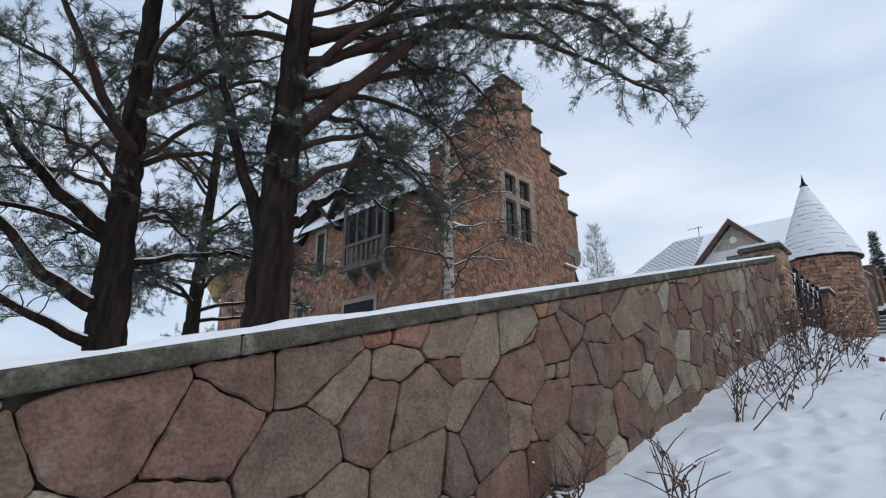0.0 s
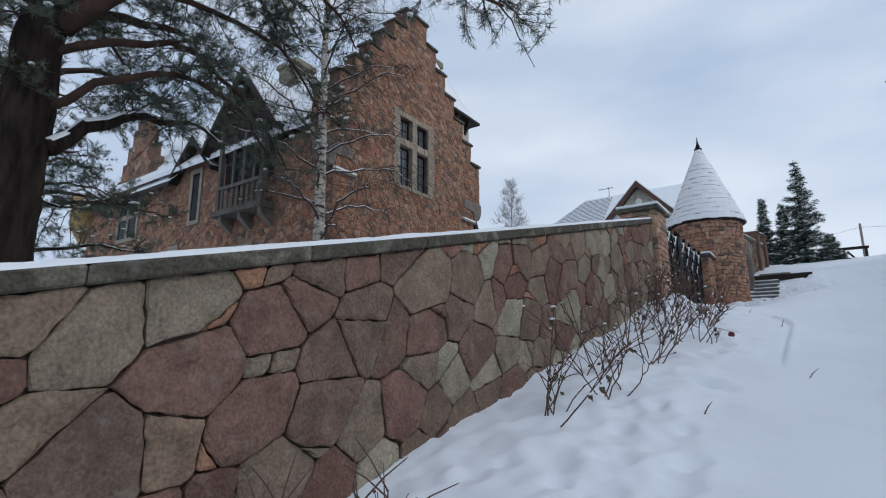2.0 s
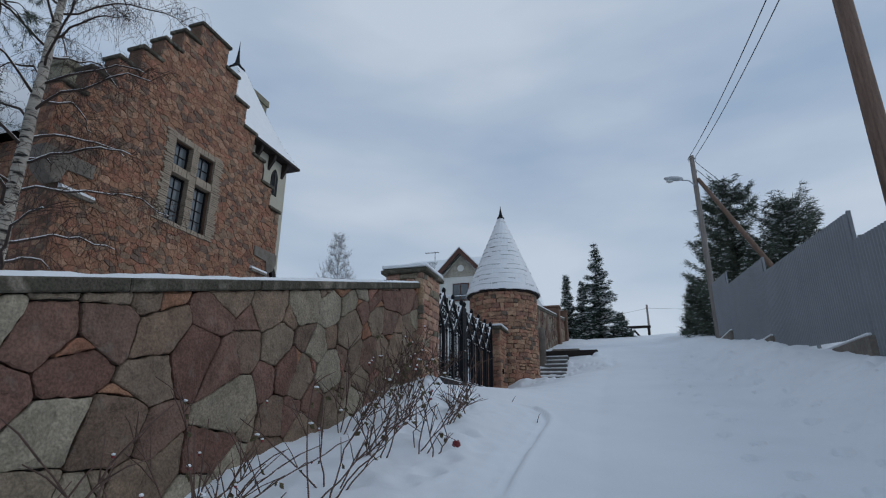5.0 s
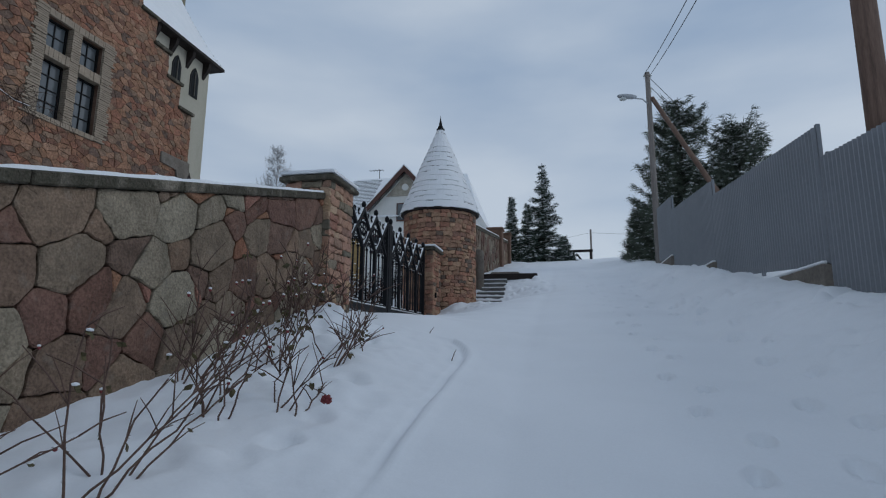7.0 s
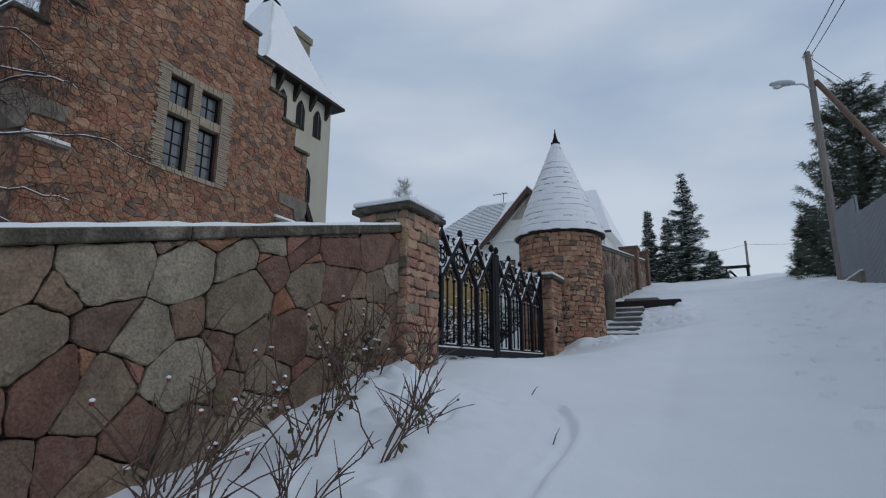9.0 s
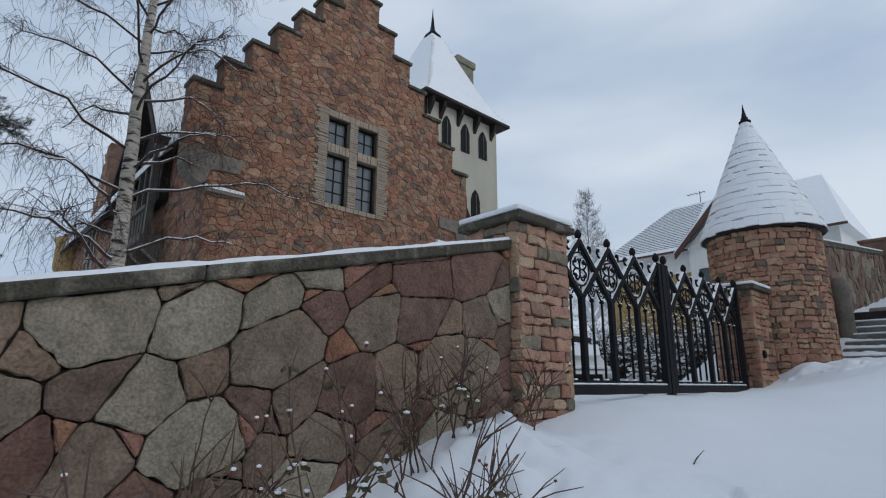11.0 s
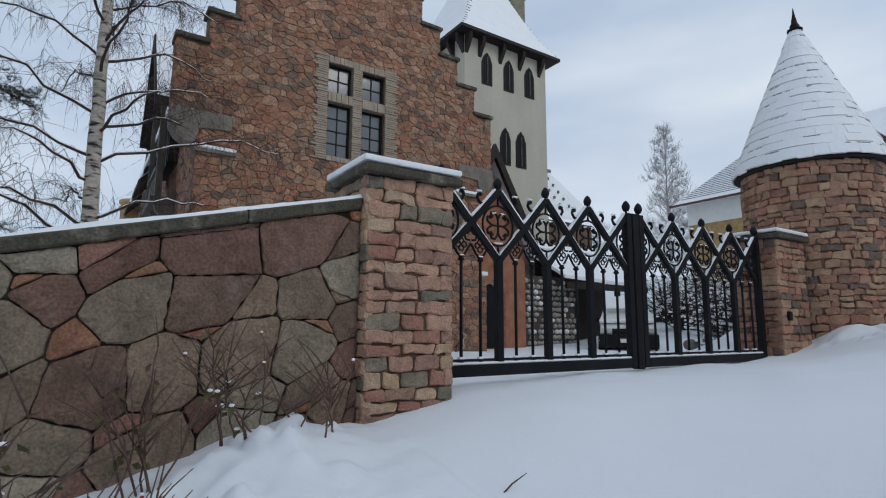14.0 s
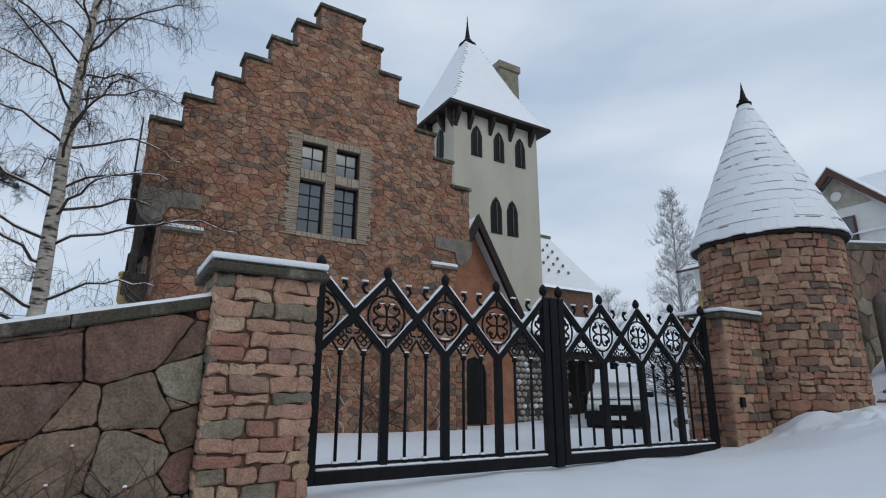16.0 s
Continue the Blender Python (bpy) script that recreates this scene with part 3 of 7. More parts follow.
# ---- garden wall along the road ----
WALL_X, WALL_Y0, WALL_Y1 = -2.15, -5.0, 12.93
wtop = lambda y: 1.358 + 0.2412 * y
wbase = lambda y: -0.5 + 0.245 * y
bm = bmesh.new()
prism(bm, [(WALL_X - 0.4, WALL_Y0, wbase(WALL_Y0)), (WALL_X - 0.4, WALL_Y1, wbase(WALL_Y1)), (WALL_X - 0.4, WALL_Y1, wtop(WALL_Y1)), (WALL_X - 0.4, WALL_Y0, wtop(WALL_Y0))], (0.38, 0, 0))
garden_wall = tagged(part("wall_garden", bm, M_MORTAR), "sloping garden wall of large polygonal stones with dark joints", "wall", kind="structure")

# sandstone coping with a thin layer of snow
crng = random.Random(3)
y = WALL_Y0
while y < WALL_Y1 - 0.05:
    ln = min(crng.uniform(1.2, 2.0), WALL_Y1 - y)
    bm = bmesh.new()
    prism(bm, [(WALL_X - 0.46, y + 0.003, wtop(y)), (WALL_X - 0.46, y + ln - 0.003, wtop(y + ln)), (WALL_X - 0.46, y + ln - 0.003, wtop(y + ln) + 0.095), (WALL_X - 0.46, y + 0.003, wtop(y) + 0.095)], (0.535, 0, 0))
    bevelled(bm, 0.012)
    part("coping", bm, M_COPING, garden_wall, "weathered grey-green coping slab")
    y += ln
sv, sf = [], []
ys = axis([(WALL_Y0, WALL_Y1, 0.06)])
for i, y in enumerate(ys):
    th = 0.032 + 0.018 * noise.noise(Vector((y * 2.2, 0, 0))) + 0.01 * noise.noise(Vector((y * 8, 3, 0)))
    ed = 0.05 + 0.035 * noise.noise(Vector((y * 3.1, 7, 0))) + 0.02 * noise.noise(Vector((y * 13, 5, 0)))
    zt = wtop(y) + 0.096
    x0, x1 = WALL_X - 0.45, WALL_X + 0.078 - max(0.0, ed * 0.35)
    sv += [(x0, y, zt), (x0 + 0.03, y, zt + th), ((x0 + x1) / 2, y, zt + th * 1.25), (x1 - 0.03, y, zt + th), (x1, y, zt)]
for i in range(len(ys) - 1):
    for k in range(4):
        sf.append((i * 5 + k, (i + 1) * 5 + k, (i + 1) * 5 + k + 1, i * 5 + k + 1))
raw("snow_layer", sv, sf, M_CAPSNOW, garden_wall, smooth=True, label="thin layer of snow on the coping")

place_wall = lambda u, v, d: (WALL_X - 0.02 + d, u, wtop(u) - 1.74 + v)


def wall_material(s, rng):
    if s[2] < 0.035:
        return M_ORANGE if rng.random() < 0.7 else M_WSTONE
    return M_WSTONE if s[2] > 0.07 or rng.random() < 0.9 else M_ORANGE


# ---- gate posts ----
def gate_post(name, x0, x1, y0, y1, z0, z1, seed, label, mats, skip=()):
    ob = thing(name, ((x0 + x1) / 2, (y0 + y1) / 2, z0), label, "gate post", "stone gate posts")
    core = part("core", boxes((x0 + 0.03, x1 - 0.03, y0 + 0.03, y1 - 0.03, z0, z1)), M_FMORTAR, ob)
    cap = bmesh.new()
    box(cap, x0 - 0.07, x1 + 0.07, y0 - 0.07, y1 + 0.07, z1, z1 + 0.07)
    box(cap, x0 - 0.04, x1 + 0.04, y0 - 0.04, y1 + 0.04, z1 + 0.07, z1 + 0.09)
    part("cap", bevelled(cap, 0.012), M_COPING, ob, "weathered stone cap")
    sn = boxes((x0 - 0.062, x1 + 0.062, y0 - 0.062, y1 + 0.062, z1 + 0.093, z1 + 0.15))
    bevelled(sn, 0.022, 2)
    for v in sn.verts:
        v.co += Vector((noise.noise(v.co * 7), noise.noise(v.co * 7 + Vector((5, 0, 0))), noise.noise(v.co * 5))) * 0.008
    part("snow_cap", sn, M_CAPSNOW, ob, "thin snow on the cap")
    faces = {"px": (y0, y1, lambda u, v, d: (x1 - 0.03 + d, u, v), False), "mx": (y0, y1, lambda u, v, d: (x0 + 0.03 - d, u, v), True),
             "py": (x0, x1, lambda u, v, d: (u, y1 - 0.03 + d, v), True), "my": (x0, x1, lambda u, v, d: (u, y0 + 0.03 - d, v), False)}
    for i, (key, (a, b, fn, fl)) in enumerate(faces.items()):
        if key not in skip:
            lay(courses(a, b, z0, z1, 0.112, 0.14, 0.36, seed + i, 0.018), fn, core, mats, 0.036, 0.006, 0.014, seed + 10 + i, "block", flip=fl, rough=0.016)
    return ob


# ---- wrought-iron gate ----
def acorn(bm, x, y, z, s=1.0):
    lathe(bm, (x, y, z), [(0.012 * s, 0), (0.012 * s, 0.02 * s), (0.03 * s, 0.025 * s), (0.036 * s, 0.04 * s), (0.045 * s, 0.06 * s), (0.046 * s, 0.085 * s), (0.032 * s, 0.12 * s), (0.01 * s, 0.145 * s)], 10)


def gate_leaf(name, ya, yb, posts, x, label):
    z0, zr, zl, zv, zp = 3.06, 3.2, 4.2, 4.56, 4.93
    ob = thing(name, (x, (ya + yb) / 2, z0), label, "gate", "iron gate leaves")
    w = 0.045
    for yy in (ya, yb):
        bm = bevelled(boxes((x - w, x + w, yy - 0.045, yy + 0.045, z0, zp + 0.02)), 0.006)
        stile = part("stile", bm, M_IRON, ob)
        bm = bmesh.new()
        acorn(bm, x, yy, zp + 0.02, 1.1)
        part("finial", bm, M_IRON, stile, smooth=True)
    part("bottom_rail", bevelled(boxes((x - w, x + w, ya + 0.045, yb - 0.045, z0, z0 + 0.11)), 0.006), M_IRON, ob)
    part("lower_rail", bevelled(boxes((x - 0.02, x + 0.02, ya + 0.045, yb - 0.045, zr, zr + 0.025)), 0.004), M_IRON, ob)
    part("rail_snow", bevelled(boxes((x - 0.04, x + 0.04, ya + 0.05, yb - 0.05, z0 + 0.112, z0 + 0.135)), 0.01), M_CAPSNOW, ob, "snow lying on the bottom rail")
    ps = [ya] + posts + [yb]
    for p in posts:
        bm = boxes((x - 0.033, x + 0.033, p - 0.042, p + 0.042, z0 + 0.11, zl + 0.02))
        bevelled(bm, 0.006)
        post = part("post", bm, M_IRON, ob)
        bm = bmesh.new()
        acorn(bm, x, p, zp, 1.0)
        part("finial", bm, M_IRON, ob, smooth=True)
    snow = bmesh.new()
    for a, b in zip(ps, ps[1:]):
        m = (a + b) / 2
        # the crossing diagonals of a bay
        for (p, q, dx_) in (((a, zp), (b, zl), 0.0), ((b, zp), (a, zl), 0.004)):
            ln = math.hypot(q[0] - p[0], q[1] - p[1])
            ang = math.atan2(q[1] - p[1], q[0] - p[0])
            mm = pose(x, p[0], p[1], math.degrees(ang), 0, 0)
            bm = bmesh.new()
            box(bm, -0.028 + dx_, 0.028 + dx_, 0.0, ln, -0.033, 0.033, mm)
            bevelled(bm, 0.005)
            part("diagonal", bm, M_IRON, ob)
            up = 1 if abs(ang) < math.pi / 2 else -1
            box(snow, -0.022, 0.022, 0.02, ln * 0.47, up * 0.033, up * 0.049, mm)
            box(snow, -0.018, 0.018, ln * 0.55, ln * 0.95, up * 0.033, up * 0.044, mm)
        # curls along the upper edges
        for s, e in ((-1, a), (1, b)):
            for f in (0.52,):
                cy, cz = m + (e - m) * f, zv + (zp - zv) * f + 0.02
                pts = [(x, cy + s * 0.03, cz - 0.0), (x, cy - s * 0.03, cz + 0.0), (x, cy - s * 0.075, cz + 0.02), (x, cy - s * 0.1, cz + 0.06), (x, cy - s * 0.085, cz + 0.1), (x, cy - s * 0.055, cz + 0.1)]
                bm = bmesh.new()
                tube(bm, pts, [0.02, 0.018, 0.016, 0.016, 0.02, 0.024], 6)
                part("curl", bm, M_IRON, ob, smooth=True)
                box(snow, x - 0.014, x + 0.014, cy - s * 0.075 - 0.03, cy - s * 0.075 + 0.03, cz + 0.124, cz + 0.14)
        # bars with collars and small trefoil heads
        for f in (1 / 3, 2 / 3):
            yy = a + (b - a) * f
            bm = bmesh.new()
            tube(bm, [(x, yy, z0 + 0.11), (x, yy, zl + 0.0)], 0.016, 8)
            bar = part("bar", bm, M_IRON, ob, smooth=True)
            bm = bmesh.new()
            lathe(bm, (x, yy, zr - 0.04), [(0.014, 0), (0.032, 0.01), (0.022, 0.05), (0.015, 0.075)], 8)
            part("collar", bm, M_IRON, bar, smooth=True)
            bm = bmesh.new()
            lathe(bm, (x, yy, zl - 0.03), [(0.014, 0), (0.034, 0.012), (0.03, 0.03), (0.012, 0.05)], 8)
            part("collar", bm, M_IRON, bar, smooth=True)
            bm = bmesh.new()
            for s in (-1, 1):
                tube(bm, [(x, yy, zl), (x, yy + s * 0.05, zl + 0.05), (x, yy + s * 0.113, zl + 0.15)], [0.013, 0.012, 0.012], 6)
            for q in range(4):
                oy, oz = 0.036 * math.cos(q * math.pi / 2), 0.036 * math.sin(q * math.pi / 2)
                tube(bm, [(x, yy + oy + 0.03 * math.cos(g * math.pi / 4), zl + 0.135 + oz + 0.03 * math.sin(g * math.pi / 4)) for g in range(9)], 0.008, 5)
            part("trefoil", bm, M_IRON, bar, smooth=True)
            box(snow, x - 0.02, x + 0.02, yy - 0.025, yy + 0.025, zl + 0.022, zl + 0.034)
            box(snow, x - 0.022, x + 0.022, yy - 0.028, yy + 0.028, zr + 0.026, zr + 0.045)
        bm = bmesh.new()
        for s in (-1, 1):
            tube(bm, [(x, m, zv - 0.06), (x, m + s * 0.035, zv - 0.11), (x, m + s * 0.075, zv - 0.12), (x, m + s * 0.06, zv - 0.17), (x, m + s * 0.015, zv - 0.175)], 0.0115, 6)
        part("trefoil", bm, M_IRON, ob, smooth=True)
    # scrolled rings in the lozenges
    for p in ps:
        bm = bmesh.new()
        cz, R = 4.565, 0.2
        half_only = 1 if p == ya else -1 if p == yb else 0
        a0, a1 = (-90, 90) if half_only == 1 else (90, 270) if half_only == -1 else (0, 360)
        n = 14 if half_only else 26
        tube(bm, [(x, p + R * math.cos(math.radians(a0 + (a1 - a0) * k / n)), cz + R * 1.05 * math.sin(math.radians(a0 + (a1 - a0) * k / n))) for k in range(n + 1)], 0.012, 6)
        for q in range(4):
            base = math.radians(90 * q)
            if half_only and math.cos(base) * half_only < -0.5:
                continue
            cb, sb = math.cos(base), math.sin(base)
            at_ = lambda a, b: (x, p + a * cb - b * sb, cz + a * sb + b * cb)
            tube(bm, [at_(0.0, 0), at_(0.09, 0)], 0.012, 6)
            for sd in (-1, 1):
                if half_only and abs(cb) < 0.5 and -sd * sb * half_only < 0:
                    continue
                tube(bm, [at_(0.06, 0), at_(0.1, sd * 0.012), at_(0.14, sd * 0.045), at_(0.135, sd * 0.085), at_(0.105, sd * 0.095), at_(0.092, sd * 0.07)], [0.011, 0.012, 0.013, 0.014, 0.015, 0.019], 6)
        if not half_only:
            tube(bm, [(x, p, cz + R), (x, p, 4.86)], 0.012, 6)
            tube(bm, [(x, p, cz - R), (x, p, 4.27)], 0.012, 6)
            box(snow, x - 0.014, x + 0.014, p - 0.05, p + 0.05, cz - R + 0.012, cz - R + 0.026)
            for s_ in (-1, 1):
                box(snow, x - 0.012, x + 0.012, p + s_ * 0.06 - 0.03, p + s_ * 0.06 + 0.03, cz + 0.125, cz + 0.138)
        part("scroll", bm, M_IRON, ob, smooth=True)
    part("snow_dusting", snow, M_CAPSNOW, ob, "thin snow on bars and scrolls")["kind"] = "stuff"
    return ob


gate_leaf("gate_leaf", 13.9, 16.66, [14.6, 15.28, 15.96], -2.4, "black wrought-iron gate leaf with lozenges and scrolls, dusted with snow")
gate_leaf("gate_leaf", 16.9, 19.72, [17.6, 18.3, 19.02], -2.4, "closed black wrought-iron gate leaf beside the turret, dusted with snow")
bm = bmesh.new()
box(bm, -2.45, -2.35, 16.72, 16.84, 3.04, 4.95)
part("meeting_bar", bevelled(bm, 0.006), M_IRON, None)
tagged(bpy.data.objects["meeting_bar"], "black iron post between the two gate leaves", "gate post")
tagged(part("door_bell", bevelled(boxes((-2.15, -2.1, 20.0, 20.09, 3.66, 3.8)), 0.008), M_BLACK), "small dark bell box on the stone gate post", "door bell")

# ---- little round turret beside the gate ----
TX, TY, TR = -2.45, 21.92, 1.1
turret = thing("turret", (TX, TY, 3.0), "round stone turret with a snowy conical shingle roof", "turret")
bm = bmesh.new()
lathe(bm, (TX, TY, 2.8), [(TR - 0.035, 0), (TR - 0.035, 3.53)], 48)
turret_wall = part("wall", bm, M_FMORTAR, turret)
place_turret = lambda u, v, d: (TX + (TR - 0.035 + d) * math.cos(u / TR), TY + (TR - 0.035 + d) * math.sin(u / TR), v)
bm = bmesh.new()
lathe(bm, (TX, TY, 6.29), [(TR - 0.1, 0), (1.17, 0.0), (1.2, 0.02), (1.18, 0.05), (0.9, 0.08)], 48)
part("eave", bm, M_DARKWOOD, turret, "dark eave board")
bm = bmesh.new()
lathe(bm, (TX, TY, 6.34), [(1.17, 0), (0.05, 2.8), (0.03, 2.84)], 48)
roof = part("roof", bm, M_SLATE, turret, "dark slate cone")
bm = bmesh.new()
lathe(bm, (TX, TY, 9.1), [(0.09, 0), (0.13, 0.02), (0.13, 0.05), (0.07, 0.08), (0.085, 0.12), (0.06, 0.16), (0.025, 0.34), (0.004, 0.5)], 16)
part("finial", bm, M_IRON, turret, "dark metal finial", smooth=True)


# ---- manor house: gabled stone front ----
FX, FY0, FY1 = -11.3, 12.42, 21.62
FC, FZ = (FY0 + FY1) / 2, 10.2
RUN, RISE = 0.655, 0.81
HOLE = (16.08, 17.78, 8.0, 10.6)
house = thing("manor_house", (-16, 17, 2.7), "large red fieldstone manor with stepped gable and snowy roofs", "house")
rows = [(2.5, 8.1, 12.95, 21.1), (8.1, FZ, FY0, FY1)]
for k in range(6):
    rows.append((FZ + k * RISE, FZ + (k + 1) * RISE, FY0 + (k + 1) * RUN, FY1 - (k + 1) * RUN))


def wall_solid(x0, x1, ys, zs, inside):
    """One solid wall out of the cells of a grid that inside(y, z) accepts."""
    bm = bmesh.new()
    ys, zs = sorted(set(ys)), sorted(set(zs))
    vert = {}

    def v(i, j, x):
        if (i, j, x) not in vert:
            vert[i, j, x] = bm.verts.new((x, ys[i], zs[j]))
        return vert[i, j, x]
    ok = lambda i, j: 0 <= i < len(ys) - 1 and 0 <= j < len(zs) - 1 and inside((ys[i] + ys[i + 1]) / 2, (zs[j] + zs[j + 1]) / 2)
    for i in range(len(ys) - 1):
        for j in range(len(zs) - 1):
            if ok(i, j):
                for x in (x0, x1):
                    bm.faces.new((v(i, j, x), v(i + 1, j, x), v(i + 1, j + 1, x), v(i, j + 1, x)))
                for (di, dj, a, b) in ((-1, 0, (i, j), (i, j + 1)), (1, 0, (i + 1, j), (i + 1, j + 1)), (0, -1, (i, j), (i + 1, j)), (0, 1, (i, j + 1), (i + 1, j + 1))):
                    if not ok(i + di, j + dj):
                        bm.faces.new((v(*a, x0), v(*b, x0), v(*b, x1), v(*a, x1)))
    return bm


def in_gable(y, z):
    if HOLE[0] < y < HOLE[1] and HOLE[2] < z < HOLE[3]:
        return False
    return any(z0 < z < z1 and a < y < b for z0, z1, a, b in rows)


bm = wall_solid(FX - 0.5, FX - 0.03, [q for r_ in rows for q in r_[2:]] + [HOLE[0], HOLE[1]], [q for r_ in rows for q in r_[:2]] + [HOLE[2], HOLE[3]], in_gable)
front = part("front_wall", bm, M_FMORTAR, house)
for k in range(7):
    z1 = FZ + k * RISE
    a, b = FY0 + k * RUN, FY1 - k * RUN
    spans = [(a, a + RUN), (b - RUN, b)] if k < 6 else [(a, b)]
    for s0, s1 in spans:
        bm = boxes((FX - 0.56, FX + 0.09, s0 - 0.07, s1 + 0.07 if k == 6 else s1 + 0.05, z1, z1 + 0.11))
        part("step_coping", bevelled(bm, 0.015), M_COPING, house, "dark stone coping of a gable step")
# kneeler corbels
for s, yy in ((1, FY0), (-1, FY1)):
    bm = bmesh.new()
    e = yy - s * 0.05
    prism(bm, [(FX - 0.4, e + s * a, z) for a, z in ((0, 8.5), (1.35, 8.5), (1.35, 8.13), (0.62, 8.1), (0.56, 7.74), (0.42, 7.67), (0.14, 7.84), (0, 8.1))], (0.465, 0, 0))
    part("corbel", bevelled(bm, 0.02), M_CORBEL, house, "carved grey stone corbel")
    yc = e + s * 1.02
    part("ledge", boxes((FX - 0.02, FX + 0.12, yc - 0.45, yc + 0.45, 7.52, 7.6)), M_CORBEL, house)
    bm = bmesh.new()
    prism(bm, [(FX - 0.02, yc - 0.45, 7.603), (FX + 0.125, yc - 0.45, 7.603), (FX + 0.11, yc - 0.45, 7.67), (FX - 0.02, yc - 0.45, 7.73)], (0, 0.9, 0))
    part("ledge_snow", bm, M_CAPSNOW, house, "snow on a ledge")

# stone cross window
# black slab behind the panes: the room's darkness given as colour
win = part("window", boxes((FX - 0.45, FX - 0.4, HOLE[0], HOLE[1], HOLE[2], HOLE[3])), M_BLACK, house, "black backing standing in for the unlit room")
y0, y1, z0, z1 = HOLE
bars = []
sur = []
prng = random.Random(8)


def pale_stack(a, b, za, zb, ragged=0):
    v, i = za, 0
    while v < zb - 0.02:
        h = min(prng.uniform(0.045, 0.075), zb - v)
        ra = prng.uniform(0.0, 0.16) if ragged in (-1, 2) else 0
        rb = prng.uniform(0.0, 0.16) if ragged in (1, 2) else 0
        sur.append((FX - 0.28, FX + 0.045 + prng.uniform(-0.012, 0.015), a - ra + 0.004, b + rb - 0.004, v + 0.004, v + h - 0.004))
        v += h


pale_stack(y0 - 0.28, y0, z0 - 0.12, z1 + 0.22, -1)
pale_stack(y1, y1 + 0.28, z0 - 0.12, z1 + 0.22, 1)
pale_stack((y0 + y1) / 2 - 0.14, (y0 + y1) / 2 + 0.14, z0, z1)
for (a, b, za, zb) in ((y0, y1, z1, z1 + 0.2), (y0, (y0 + y1) / 2 - 0.14, 9.5, 9.77), ((y0 + y1) / 2 + 0.14, y1, 9.5, 9.77), (y0, y1, z0 - 0.14, z0)):
    u = a
    while u < b - 0.02:
        w = min(prng.uniform(0.1, 0.2), b - u)
        sur.append((FX - 0.28, FX + 0.04 + prng.uniform(-0.01, 0.012), u + 0.004, u + w - 0.004, za + 0.004, zb - 0.004))
        u += w
for s in sur:
    bm = boxes(s)
    part("surround_block", bevelled(bm, 0.006), M_PALE, win)
ym = (y0 + y1) / 2
for a, b in ((y0, ym - 0.14), (ym + 0.14, y1)):
    for za, zb, nr in ((z0, 9.5, 4), (9.77, z1, 2)):
        bm = bmesh.new()
        f = 0.05
        xx = FX - 0.2
        box(bm, xx, xx + 0.06, a, a + f, za, zb)
        box(bm, xx, xx + 0.06, b - f, b, za, zb)
        box(bm, xx, xx + 0.06, a + f, b - f, za, za + f)
        box(bm, xx, xx + 0.06, a + f, b - f, zb - f, zb)
        part("casement", bm, M_BLACK, win, "dark casement frame")
        for r in range(nr):
            for c in range(2):
                pa, pb = a + f + (b - a - 2 * f) * c / 2, a + f + (b - a - 2 * f) * (c + 1) / 2
                qa, qb = za + f + (zb - za - 2 * f) * r / nr, za + f + (zb - za - 2 * f) * (r + 1) / nr
                part("pane", boxes((xx + 0.015, xx + 0.025, pa + 0.012, pb - 0.012, qa + 0.012, qb - 0.012)), M_GLASS, win)
        bm = bmesh.new()
        box(bm, xx + 0.005, xx + 0.05, (a + b) / 2 - 0.013, (a + b) / 2 + 0.013, za + f, zb - f)
        for r in range(1, nr):
            zz = za + f + (zb - za - 2 * f) * r / nr
            box(bm, xx + 0.006, xx + 0.049, a + f, b - f, zz - 0.013, zz + 0.013)
        part("muntin", bm, M_BLACK, win)

# snowy main roof behind the gable
bm = bmesh.new()
for s, e in ((-1, 12.55), (1, 21.4)):
    prism(bm, [(-28.0, FC, 14.5), (-28.0, e, 9.35), (-28.0, e, 9.15), (-28.0, FC, 14.25)], (16.4, 0, 0))
part("roof", bm, M_CAPSNOW, house, "steep roof under snow")
# south wing wall
SY = 12.95
bm = bmesh.new()
box(bm, -28.0, FX - 0.5, SY + 0.03, SY + 0.5, 2.4, 9.2)
box(bm, -28.0, -27.5, SY + 0.5, 21.0, 2.4, 9.2)
box(bm, -28.0, FX - 0.5, 20.6, 21.0, 2.4, 9.2)
south = part("south_wall", bm, M_FMORTAR, house)


# timber balcony dormer
dm = thing("dormer", (-15.4, SY, 6.8), "dark timber dormer with grey balustrade on the stone wing", "dormer")
bm = bmesh.new()
prism(bm, [(-16.6, SY - 0.25, 8.0), (-14.2, SY - 0.25, 8.0), (-14.2, SY - 0.25, 9.8), (-15.4, SY - 0.25, 11.6), (-16.6, SY - 0.25, 9.8)], (0, 3.5, 0))
part("gable", bm, M_DARKWOOD, dm)
# no recess is cut: a black sheet paints the shade inside the loggia
part("opening", boxes((-16.45, -14.35, SY - 0.27, SY - 0.255, 7.9, 9.7)), M_BLACK, dm, "black sheet standing in for the shaded loggia")
for k in range(3):
    part("mullion", boxes((-16.0 + k * 0.6 - 0.05, -16.0 + k * 0.6 + 0.05, SY - 0.36, SY - 0.275, 7.85, 9.75)), M_GREYWOOD, dm)
